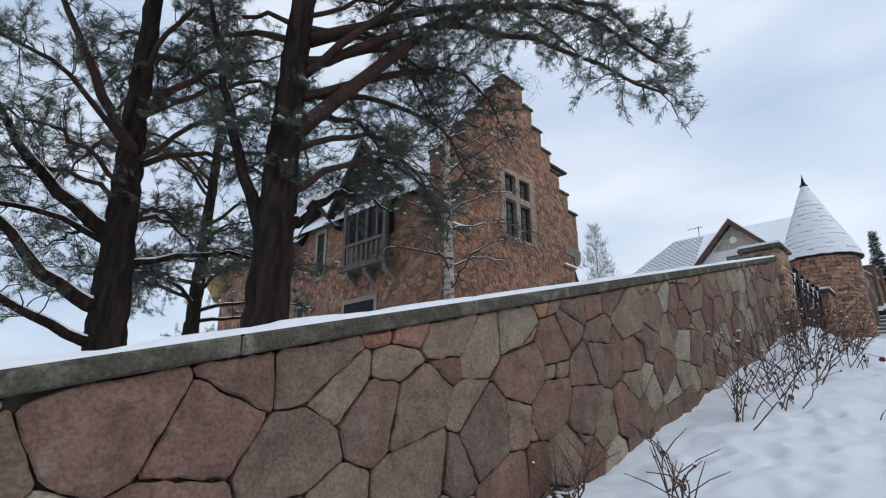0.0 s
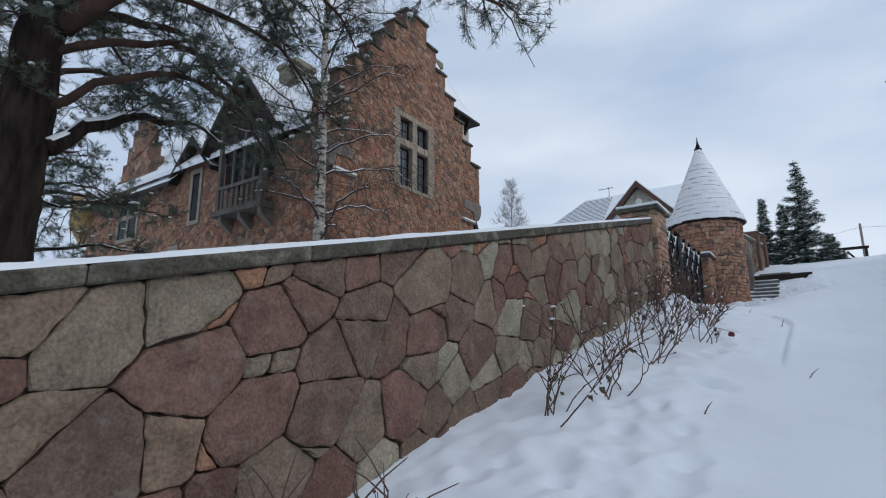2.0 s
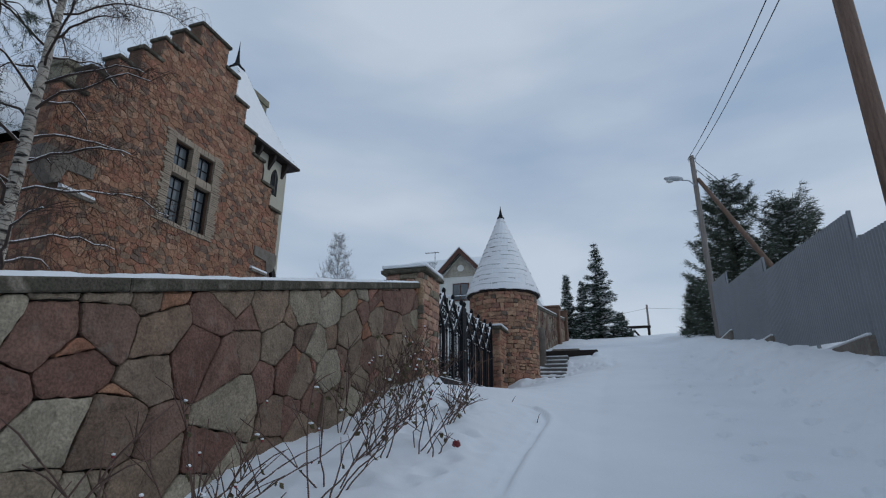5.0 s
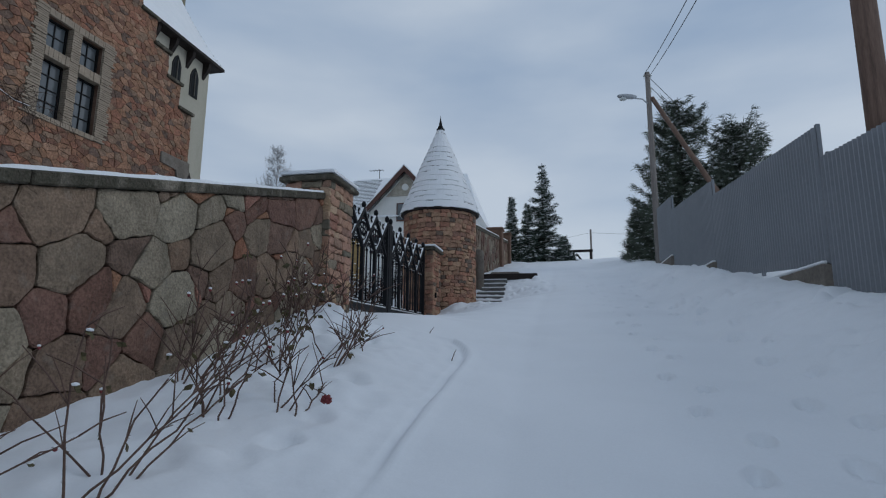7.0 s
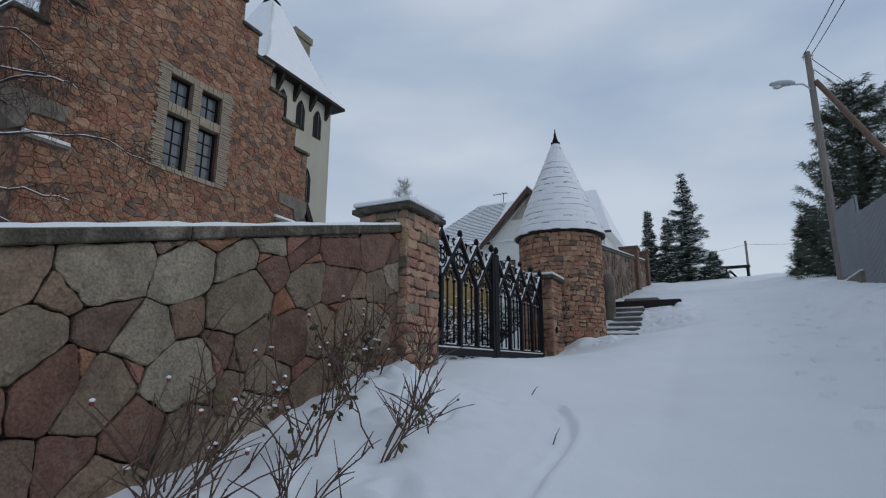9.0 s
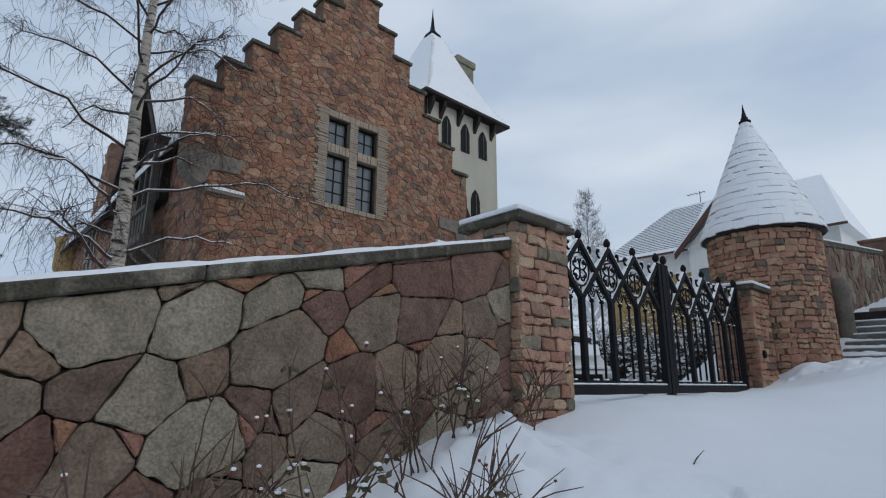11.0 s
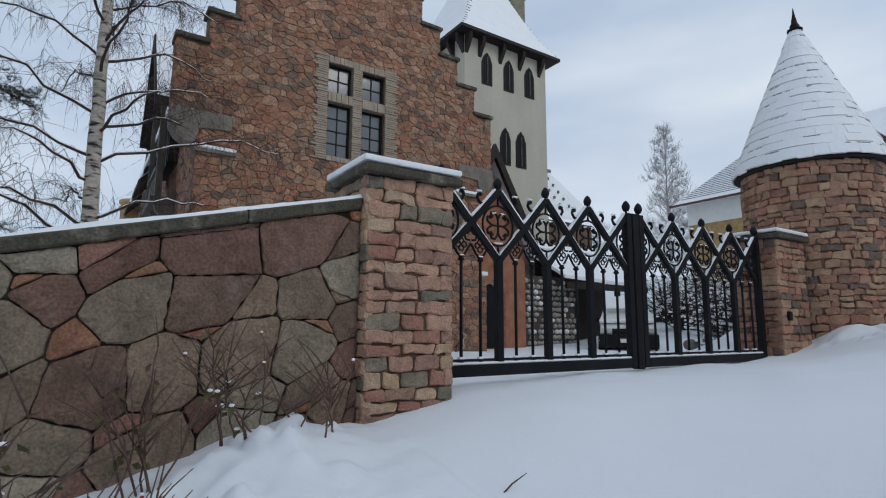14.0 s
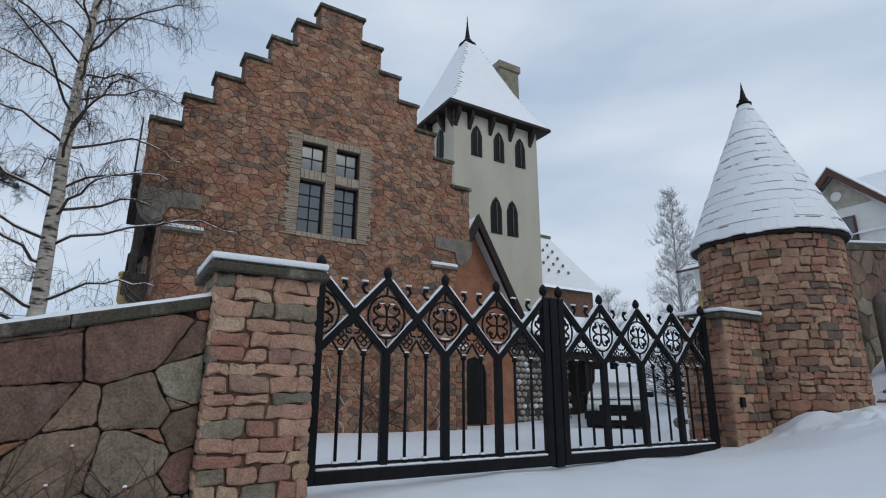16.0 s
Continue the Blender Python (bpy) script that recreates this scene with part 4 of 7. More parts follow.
for s in (-1, 1):
    bm = bmesh.new()
    prism(bm, [(-15.4, SY - 0.75, 12.12), (-15.4 + s * 2.1, SY - 0.75, 9.45), (-15.4 + s * 2.1, SY - 0.75, 9.2), (-15.4, SY - 0.75, 11.77)], (0, 4, 0))
    part("roof_slope", bm, M_DARKWOOD, dm)
    bm = bmesh.new()
    prism(bm, [(-15.4, SY - 0.7, 12.19), (-15.4 + s * 2.08, SY - 0.7, 9.52), (-15.4 + s * 2.08, SY - 0.7, 9.455), (-15.4, SY - 0.7, 12.125)], (0, 3.9, 0))
    part("roof_snow", bm, M_CAPSNOW, dm, "snow on the dormer roof")
    part("post", boxes((-15.4 + s * 1.2 - 0.08, -15.4 + s * 1.2 + 0.08, SY - 0.5, SY - 0.34, 6.9, 9.9)), M_GREYWOOD, dm)
part("floor_beam", boxes((-16.8, -14.0, SY - 0.62, SY - 0.02, 6.75, 6.95)), M_GREYWOOD, dm)
part("handrail", boxes((-16.5, -14.3, SY - 0.52, SY - 0.38, 7.72, 7.84)), M_GREYWOOD, dm)
for k in range(8):
    xx = -16.4 + k * 0.29
    part("baluster", bevelled(boxes((xx - 0.075, xx + 0.075, SY - 0.47, SY - 0.43, 6.95, 7.72)), 0.01), M_GREYWOOD, dm)
for k in range(3):
    xx = -16.5 + k * 1.1
    bm = bmesh.new()
    prism(bm, [(xx, SY, 6.75), (xx, SY - 0.5, 6.75), (xx, SY - 0.45, 6.55), (xx, SY, 6.2)], (0.2, 0, 0))
    part("bracket", bm, M_CORBEL, dm)


def wing_window(xa, xb, za, zb, cross=True):
    w = part("window", boxes((xa - 0.16, xb + 0.16, SY - 0.05, SY + 0.02, za - 0.16, za)), M_PALE, house, "pale stone window surround")
    for a in ((xa - 0.16, xa, za, zb), (xb, xb + 0.16, za, zb), (xa - 0.16, xb + 0.16, zb, zb + 0.18)):
        part("surround", boxes((a[0], a[1], SY - 0.05, SY + 0.02, a[2], a[3])), M_PALE, w)
    part("glass", boxes((xa, xb, SY - 0.016, SY - 0.006, za, zb)), M_DIMGLASS, w)
    if cross:
        part("mullion", boxes(((xa + xb) / 2 - 0.08, (xa + xb) / 2 + 0.08, SY - 0.05, SY - 0.017, za, zb)), M_PALE, w)
        zz = za + (zb - za) * 0.45
        part("transom", boxes((xa, (xa + xb) / 2 - 0.08, SY - 0.05, SY - 0.017, zz - 0.1, zz + 0.1), ((xa + xb) / 2 + 0.08, xb, SY - 0.05, SY - 0.017, zz - 0.1, zz + 0.1)), M_PALE, w)


wing_window(-24.85, -23.3, 7.1, 9.2)
wing_window(-19.1, -18.62, 7.1, 9.0, False)
wing_window(-20.3, -19.9, 5.3, 6.1, False)
wing_window(-17.0, -15.2, 5.0, 5.6, False)
# wall dormers: a steep small one, and a tall stepped stone one
bm = bmesh.new()
prism(bm, [(-20.0, SY, 9.1), (-17.75, SY, 9.1), (-18.95, SY, 10.2)], (0, 1.2, 0))
part("wall_dormer", bm, M_FMORTAR, house)
for s in (-1, 1):
    bm = bmesh.new()
    prism(bm, [(-18.87, SY - 0.4, 10.48), (-18.87 + s * 1.45, SY - 0.4, 8.95), (-18.87 + s * 1.45, SY - 0.4, 8.78), (-18.87, SY - 0.4, 10.23)], (0, 2.5, 0))
    part("dormer_roof", bm, M_DARKWOOD, house)
    bm = bmesh.new()
    prism(bm, [(-18.87, SY - 0.36, 10.54), (-18.87 + s * 1.43, SY - 0.36, 9.02), (-18.87 + s * 1.43, SY - 0.36, 8.955), (-18.87, SY - 0.36, 10.485)], (0, 2.4, 0))
    part("dormer_snow", bm, M_CAPSNOW, house)
bm = bmesh.new()
for k in range(5):
    box(bm, -25.6 + k * 0.35, -22.2 - k * 0.35, SY + 0.02, SY + 0.5, 9.2 + k * 0.75, 9.2 + (k + 1) * 0.75)
tall = part("stepped_dormer", bm, M_FMORTAR, house)
lay([s for s in cells(-25.6, -22.2, 9.2, 12.95, 0.36, 0.26, 77) if -25.5 + (s[0][1] - 9.2) * 0.47 < s[0][0] < -22.3 - (s[0][1] - 9.2) * 0.47], lambda u, v, d: (u, SY + 0.02 - d, v), tall, M_FSTONE, 0.035, 0.008, 0.015, 78, stuff=M_FSTUFF, pick=lambda s: False)
for a, b, zz in ((-23.0, -19.95, 8.75), (-28.2, -25.7, 8.9)):
    bm = bmesh.new()
    prism(bm, [(a, SY - 0.55, zz), (a, SY + 0.6, zz + 1.2), (a, SY + 0.6, zz + 1.05), (a, SY - 0.55, zz - 0.15)], (b - a, 0, 0))
    part("eave", bm, M_DARKWOOD, house, "dark boarded eave")
    bm = bmesh.new()
    prism(bm, [(a, SY - 0.5, zz + 0.06), (a, SY + 0.6, zz + 1.27), (a, SY + 0.6, zz + 1.205), (a, SY - 0.5, zz + 0.1)], (b - a, 0, 0))
    part("eave_snow", bm, M_CAPSNOW, house)
# round corner oriel and chimneys
bm = bmesh.new()
lathe(bm, (-28.3, SY - 0.1, 7.3), [(0.1, 0), (0.35, 0.5), (0.6, 0.9), (0.6, 2.1), (0.68, 2.15), (0.68, 2.3), (0.55, 2.35)], 20)
part("oriel", bm, M_OCHRE, house, "ochre rendered corner oriel", smooth=True)
bm = boxes((-19.4, -18.2, 16.8, 17.9, 13.2, 15.4), (-19.5, -18.1, 16.7, 18.0, 15.4, 15.65), (-19.35, -18.25, 16.85, 17.85, 15.65, 15.8))
part("chimney", bevelled(bm, 0.02), M_CHIM, house, "mossy grey rendered chimney")

# ---- porch between house and tower ----
PX = -13.5
porch = thing("porch", (PX, 23.17, 2.8), "steep gabled porch in terracotta render with arched door", "porch")
bm = bmesh.new()
prism(bm, [(PX, 20.67, 2.5), (PX, 24.97, 2.5), (PX, 24.97, 6.6), (PX, 23.17, 9.75), (PX, 21.37, 6.6), (PX, 20.67, 6.6)], (-4, 0, 0))
part("wall", bm, M_TERRA, porch)
for s in (-1, 1):
    bm = bmesh.new()
    prism(bm, [(PX + 0.55, 23.17, 10.2), (PX + 0.55, 23.17 + s * 2.15, 6.35), (PX + 0.55, 23.17 + s * 1.9, 6.25), (PX + 0.55, 23.17, 9.7)], (-0.16, 0, 0))
    part("bargeboard", bm, M_DARKWOOD, porch)
    bm = bmesh.new()
    prism(bm, [(PX + 0.38, 23.17, 10.15), (PX + 0.38, 23.17 + s * 2.1, 6.4), (PX + 0.38, 23.17 + s * 2.05, 6.3), (PX + 0.38, 23.17, 9.97)], (-4.4, 0, 0))
    part("roof_slope", bm, M_CAPSNOW, porch, "snowy steep porch roof")
arch = [(22.67, 2.85), (23.67, 2.85), (23.67, 4.5), (23.60, 4.78), (23.42, 5.0), (23.17, 5.1), (22.92, 5.0), (22.74, 4.78), (22.67, 4.5)]
bm = bmesh.new()
prism(bm, [(PX + 0.03, p[0], p[1]) for p in arch], (0.03, 0, 0))
part("door", bm, M_BLACK, porch, "dark arched door")
for i in range(1, len(arch)):
    p, q = arch[i], arch[(i + 1) % len(arch)]
    if i == len(arch) - 1:
        q = arch[0]
    o = lambda t: (t[0] + (0.24 if t[0] > 23.17 else -0.24 if t[0] < 23.17 else 0), t[1] + (0.22 if t[1] > 4.6 else 0))
    bm = bmesh.new()
    prism(bm, [(PX + 0.005, *p), (PX + 0.005, *q), (PX + 0.005, *o(q)), (PX + 0.005, *o(p))], (0.13, 0, 0))
    part("arch_stone", bevelled(bm, 0.01), M_FSTONE, porch)
# pier with a snowy cap before the porch, and a wall of river cobbles
bm = boxes((-12.6, -11.95, 21.2, 21.9, 2.6, 5.2))
pier = tagged(part("pier", bm, M_FMORTAR), "red stone pier with a snow cap beside the porch", "pier")
lay(courses(21.2, 21.9, 2.6, 5.2, 0.17, 0.2, 0.4, 91), lambda u, v, d: (-11.95 + d, u, v), pier, M_FSTONE, 0.03, 0.006, 0.012, 92, "block")
part("snow_cap", bevelled(boxes((-12.65, -11.9, 21.15, 21.95, 5.2, 5.34)), 0.04, 2), M_CAPSNOW, pier, "snow cap")
cob = tagged(part("wall_cobble", boxes((-14.4, -14.05, 25.35, 28.2, 2.5, 5.6)), M_MORTAR), "low wall of round river cobbles touched with snow", "wall", kind="structure")
crn = random.Random(14)
for j in range(13):
    for i in range(11):
        if crn.random() < 0.9:
            bm = bmesh.new()
            bmesh.ops.create_icosphere(bm, subdivisions=1, radius=0.125)
            bmesh.ops.scale(bm, vec=(0.8, crn.uniform(0.85, 1.2), crn.uniform(0.7, 0.95)), verts=bm.verts)
            bmesh.ops.translate(bm, vec=(-14.03, 25.5 + (i + 0.5 * (j % 2)) * 0.25 + crn.uniform(-0.04, 0.04), 2.75 + j * 0.22), verts=bm.verts)
            part("cobble", bm, M_COBBLE if crn.random() < 0.85 else M_CAPSNOW, cob, smooth=True)
lean = thing("lean_to", (-14.5, 28.5, 2.8), "dark timber lean-to with snowy roof behind the gate", "shed")
bm = bmesh.new()
prism(bm, [(-13.2, 26.8, 5.5), (-13.2, 31.8, 5.3), (-16.4, 31.8, 7.3), (-16.4, 26.8, 7.3)], (0, 0, 0.14))
part("roof", bm, M_CAPSNOW, lean)
part("fascia", boxes((-13.22, -13.1, 26.8, 31.8, 5.1, 5.36)), M_DARKWOOD, lean)
part("wall", boxes((-16.4, -15.6, 28.2, 31.8, 2.6, 6.9)), M_DARKWOOD, lean)
for yy in (28.4, 30.0, 31.6):
    part("post", boxes((-13.4, -13.22, yy - 0.09, yy + 0.09, 2.6, 5.4)), M_DARKWOOD, lean)

# ---- square tower ----
AX1, AY0, AY1 = -16.68, 24.45, 29.4
AX0 = AX1 - 4.95
tower = thing("tower", ((AX0 + AX1) / 2, (AY0 + AY1) / 2, 2.6), "square cream rendered tower with steep snowy roof", "tower")
part("wall", boxes((AX0, AX1, AY0, AY1, 2.5, 16.9)), M_STUCCO, tower)
cx, cy = (AX0 + AX1) / 2, (AY0 + AY1) / 2
prof = [(2.95, 16.7), (2.95, 16.85), (2.35, 17.8), (1.75, 19.05), (1.1, 20.6), (0.5, 22.1), (0.41, 22.32)]
bm = bmesh.new()
rings = []
for r, z in prof:
    rings.append([bm.verts.new((cx + sx * r, cy + sy * r, z)) for sx, sy in ((1, -1), (1, 1), (-1, 1), (-1, -1))])
for a, b in zip(rings, rings[1:]):
    for k in range(4):
        bm.faces.new((a[k], a[(k + 1) % 4], b[(k + 1) % 4], b[k]))
bm.faces.new(rings[0][::-1])
bm.faces.new(rings[-1])
roof_t = part("roof", bm, M_CAPSNOW, tower, "steep flared roof under snow")
for sx in (1, -1):
    part("eave_board", boxes((cx + sx * 2.97 - 0.04, cx + sx * 2.97 + 0.04, cy - 3.01, cy + 3.01, 16.67, 16.82)), M_DARKWOOD, tower)
    part("eave_board", boxes((cx - 2.93, cx + 2.93, cy + sx * 2.97 - 0.04, cy + sx * 2.97 + 0.04, 16.67, 16.82)), M_DARKWOOD, tower)
part("soffit", boxes((cx - 2.92, cx + 2.92, cy - 2.92, cy + 2.92, 16.65, 16.7)), M_DARKWOOD, tower)
# lines of shingle edges that show along the hips
hrng = random.Random(18)
for k in range(24):
    z = 17. + k * 0.22
    r = lerp_table([(b, a) for a, b in prof[1:]], z)
    for yy, s in ((cy - r, -1), (cy + r, 1)):
        ln = hrng.uniform(0.05, 0.3) if s < 0 else hrng.uniform(0.02, 0.06)
        part("shingle_edge", boxes((cx + r - 0.02, cx + r + 0.016, min(yy, yy - s * ln), max(yy, yy - s * ln), z - 0.02, z + 0.012)), M_SLATE, roof_t)
bm = bmesh.new()
lathe(bm, (cx, cy, 22.3), [(0.42, 0), (0.5, 0.08), (0.47, 0.14), (0.27, 0.24), (0.3, 0.32), (0.26, 0.38), (0.15, 0.55), (0.09, 1.0), (0.035, 1.6), (0.004, 2.15)], 14)
part("finial", bm, M_IRON, tower, "dark spire finial", smooth=True)
part("chimney", bevelled(boxes((cx - 1.9, cx - 0.9, cy + 2.9, cy + 4.3, 15.3, 22.6), (cx - 2.0, cx - 0.8, cy + 2.8, cy + 4.4, 22.6, 23.05)), 0.02), M_CHIM, tower, "rendered chimney with dark cap")
for face in range(2):
    for k in range(5):
        f = (0.1, 0.85, 2.05, 3.25, 4.5)[k]
        bm = bmesh.new()
        if face == 0:
            prism(bm, [(AX1, AY0 + f - 0.09, 16.66), (AX1 + 0.4, AY0 + f - 0.09, 16.66), (AX1 + 0.35, AY0 + f - 0.09, 16.35), (AX1, AY0 + f - 0.09, 15.8)], (0, 0.18, 0))
        else:
            prism(bm, [(AX1 - f - 0.09, AY0, 16.66), (AX1 - f - 0.09, AY0 - 0.4, 16.66), (AX1 - f - 0.09, AY0 - 0.35, 16.35), (AX1 - f - 0.09, AY0, 15.8)], (0.18, 0, 0))
        part("bracket", bm, M_DARKWOOD, tower)


def lancet(c, z0, w, h, face):
    pts = [(-w / 2, 0), (w / 2, 0), (w / 2, h * 0.68), (w * 0.3, h * 0.88), (0, h), (-w * 0.3, h * 0.88), (-w / 2, h * 0.68)]
    put = (lambda a, b, d: (AX1 + d, c + a, z0 + b)) if face == 0 else (lambda a, b, d: (c + a, AY0 - d, z0 + b))
    off = (0.04, 0, 0) if face == 0 else (0, -0.04, 0)
    bm = bmesh.new()
    prism(bm, [put(a * 1.25, b * 1.05 - 0.05, 0.003) for a, b in pts], off)
    w1 = part("window", bm, M_BLACK, tower, "pointed lancet window")
    bm = bmesh.new()
    prism(bm, [put(a * 0.85, b * 0.94 + 0.04, 0.046) for a, b in pts], (off[0] * 0.2, off[1] * 0.2, 0))
    part("pane", bm, M_DIMGLASS, w1)
    bm = bmesh.new()
    prism(bm, [put(-0.016, 0.02, 0.056), put(0.016, 0.02, 0.056), put(0.016, h * 0.85, 0.056), put(-0.016, h * 0.85, 0.056)], off)
    part("mullion", bm, M_GREYWOOD, w1)


for c in (25.7, 27.0, 28.3):
    lancet(c, 14.6, 0.48, 1.5, 0)
for c in (26.75, 27.7):
    lancet(c, 11.0, 0.5, 1.7, 0)
for c in (AX1 - 1.2, AX1 - 2.6):
    lancet(c, 14.6, 0.48, 1.5, 1)

# low wing behind the tower
low = thing("outbuilding", (-21, 35, 3), "low stone outbuilding with snowy roof and snow guards", "house")
bm = bmesh.new()
prism(bm, [(-19.6, 29.6, 9.7), (-19.6, 36.7, 9.7), (-22.6, 35.4, 13.4), (-22.6, 29.6, 13.4)], (-0.1, 0, 0.16))
roof_l = part("roof", bm, M_CAPSNOW, low)
part("wall", boxes((-27, -20.0, 29.6, 36.2, 2.8, 9.65)), M_FMORTAR, low)
part("ridge", boxes((-22.75, -22.55, 29.6, 35.5, 13.46, 13.64)), M_SLATE, low)
for j in range(5):
    for i in range(6):
        x = -20.2 - j * 0.42
        part("snow_guard", boxes((x - 0.04, x + 0.06, 30.8 + i * 0.75 - 0.05, 30.8 + i * 0.75 + 0.05, 9.86 + (-19.6 - x) * 1.233, 10.02 + (-19.6 - x) * 1.233)), M_SLATE, roof_l)

# ---- parked car ----
def car(at, yaw):
    m = pose(*at, 0, 0, yaw)
    ob = thing("car", at, "silver-white off-road car parked in the yard under snow", "car")
    bm = bmesh.new()
    # lengthwise section, nose along -y
    sec = [(-2.15, 0.45), (-2.2, 0.75), (-2.13, 0.92), (-1.95, 1.0), (-1.2, 1.11), (-0.8, 1.44), (-0.45, 1.63), (0.1, 1.7), (1.6, 1.68), (1.95, 1.54), (2.15, 1.05), (2.18, 0.5)]
    rings = []
    for k, (sx, tuck) in enumerate(((-0.92, 1), (-0.86, 0.99), (0.86, 0.99), (0.92, 1))):
        rings.append([bm.verts.new(m @ Vector((sx * (1 - 0.26 * smoothstep(1.05, 1.7, z)) * (0.92 if y < -1.94 and z > 0.6 else 1.0), y, z))) for y, z in sec])
    for a, b in zip(rings, rings[1:]):
        for i in range(len(sec)):
            j = (i + 1) % len(sec)
            bm.faces.new((a[i], a[j], b[j], b[i]))
    bm.faces.new(rings[0])
    bm.faces.new(rings[-1][::-1])
    body = part("body", bevelled(bm, 0.03, 2), M_CAR, ob)
    part("bumper", bevelled(boxes((-0.9, 0.9, -2.36, -2.1, 0.26, 0.68, m)), 0.04, 2), M_BLACK, ob, "black plastic bumper")
    part("windscreen", bevelled(boxes((-0.66, 0.66, -0.62, -0.58, -0.38, 0.2, m @ pose(0, -0.28, 1.42, -43, 0, 0))), 0.005), M_CAPSNOW, ob, "windscreen covered with snow")
    part("bonnet_snow", bevelled(boxes((-0.82, 0.82, -2.02, -1.2, 1.03, 1.15, m)), 0.05, 2), M_CAPSNOW, ob, "snow on the bonnet")
    part("roof_snow", bevelled(boxes((-0.62, 0.62, -0.2, 1.7, 1.66, 1.78, m)), 0.055, 3), M_CAPSNOW, ob, "snow on the car roof")
    part("grille", boxes((-0.5, 0.5, -2.225, -2.17, 0.68, 0.86, m)), M_BLACK, ob)
    part("number_plate", boxes((-0.26, 0.26, -2.385, -2.355, 0.42, 0.54, m)), M_SIDING, ob, "pale number plate")
    for s in (-1, 1):
        part("headlight", bevelled(boxes((s * 0.72 - 0.15, s * 0.72 + 0.15, -2.23, -2.14, 0.7, 0.88, m)), 0.02), M_LENS, ob, "clear headlight")
        part("mirror", bevelled(boxes((s * 1.03 - 0.11, s * 1.03 + 0.11, -0.95, -0.85, 1.08, 1.25, m)), 0.03), M_BLACK, ob)
        part("side_window", boxes((s * 0.78 - 0.03, s * 0.78 + 0.03, -0.45, 1.6, 1.2, 1.5, m)), M_GLASS, ob)
        for yy in (-1.4, 1.35):
            bm = bmesh.new()
            tube(bm, [m @ Vector((s * 0.7, yy, 0.36)), m @ Vector((s * 0.94, yy, 0.36))], 0.36, 20)
            wheel = part("wheel", bm, M_BLACK, ob, "black tyre")
            bm = bmesh.new()
            tube(bm, [m @ Vector((s * 0.92, yy, 0.36)), m @ Vector((s * 0.955, yy, 0.36))], 0.2, 14)
            part("rim", bm, M_LAMP, wheel)
    return ob


car((-10.9, 27.4, 2.68), 40)
# snowy rockery by the car
rk = random.Random(31)
for k in range(12):
    bm = bmesh.new()
    bmesh.ops.create_icosphere(bm, subdivisions=2, radius=rk.uniform(0.2, 0.45))
    px, py = -6.6 + rk.uniform(-1.6, 1.6), 27.0 + rk.uniform(-1.5, 3.0)
    for v in bm.verts:
        v.co *= 1 + 0.35 * noise.noise(v.co * 2 + Vector((k, 0, 0)))
        v.co.z *= 0.8
        v.co += Vector((px, py, ground_z(px, py) + 0.2))
    tagged(part("boulder", bm, M_CAPSNOW if rk.random() < 0.6 else M_CORBEL, smooth=True), "snow-covered boulder in the yard rockery", "boulder", "rockery boulders")


# ---- steps, slab and wall beyond the turret ----
stairs = thing("steps", (-1.05, 23.3, 3.5), "dark stone garden steps with snow on the treads", "steps")
for k in range(6):
    y0, z0 = 22.55 + k * 0.3, 3.62 + k * 0.165
    st = part("step", bevelled(boxes((-1.5, -0.62, y0, y0 + 0.34, z0 - 0.25, z0 + 0.13)), 0.012), M_SLATE, stairs)
    part("tread_snow", bevelled(boxes((-1.48, -0.64, y0 + 0.03, y0 + 0.33, z0 + 0.132, z0 + 0.17)), 0.012), M_CAPSNOW, stairs, "snow on a tread")
tagged(part("landing_slab", bevelled(boxes((-1.5, 0.36, 24.36, 24.75, 4.6, 4.82)), 0.015), M_DARKWOOD), "long dark slab at the head of the steps", "slab")
tagged(part("stone_block", bevelled(boxes((-1.3, -0.3, 25.1, 25.7, 4.55, 4.98)), 0.03), M_CORBEL), "grey stone block above the steps", "block")
bm = bmesh.new()
lathe(bm, (-1.5, 23.6, 4.2), [(0.17, 0), (0.17, 1.2), (0.15, 1.28), (0.08, 1.34), (0.01, 1.36)], 14)
tagged(part("bollard", bm, M_CORBEL, smooth=True), "round-topped grey stone bollard by the steps", "bollard")

ntop = lambda y: 6.35 + (y - 23.2) * 0.135
bm = bmesh.new()
prism(bm, [(-2.35, 22.3, 2.8), (-2.35, 37.6, 5.5), (-2.35, 37.6, ntop(37.6)), (-2.35, 22.3, ntop(22.3))], (0.42, 0, 0))
wall_n = tagged(part("wall_upper", bm, M_MORTAR), "rising retaining wall of polygonal stones beyond the turret", "wall", kind="structure")
bm = bmesh.new()
prism(bm, [(-2.42, 22.3, ntop(22.3)), (-2.42, 37.6, ntop(37.6)), (-2.42, 37.6, ntop(37.6) + 0.14), (-2.42, 22.3, ntop(22.3) + 0.14)], (0.56, 0, 0))
part("coping", bm, M_COPING, wall_n)
bm = bmesh.new()
prism(bm, [(-2.4, 22.3, ntop(22.3) + 0.142), (-2.4, 37.6, ntop(37.6) + 0.142), (-2.4, 37.6, ntop(37.6) + 0.19), (-2.4, 22.3, ntop(22.3) + 0.19)], (0.52, 0, 0))
part("snow_layer", bm, M_CAPSNOW, wall_n)
for yy in (33.2, 37.6):
    bm = boxes((-2.5, -1.75, yy, yy + 0.8, 5.5, ntop(yy) + 0.55), (-2.56, -1.69, yy - 0.06, yy + 0.86, ntop(yy) + 0.55, ntop(yy) + 0.65))
    tagged(part("wall_pier", bevelled(bm, 0.02), M_FMORTAR), "stone pier in the upper wall with flat cap", "pier", "upper wall piers")

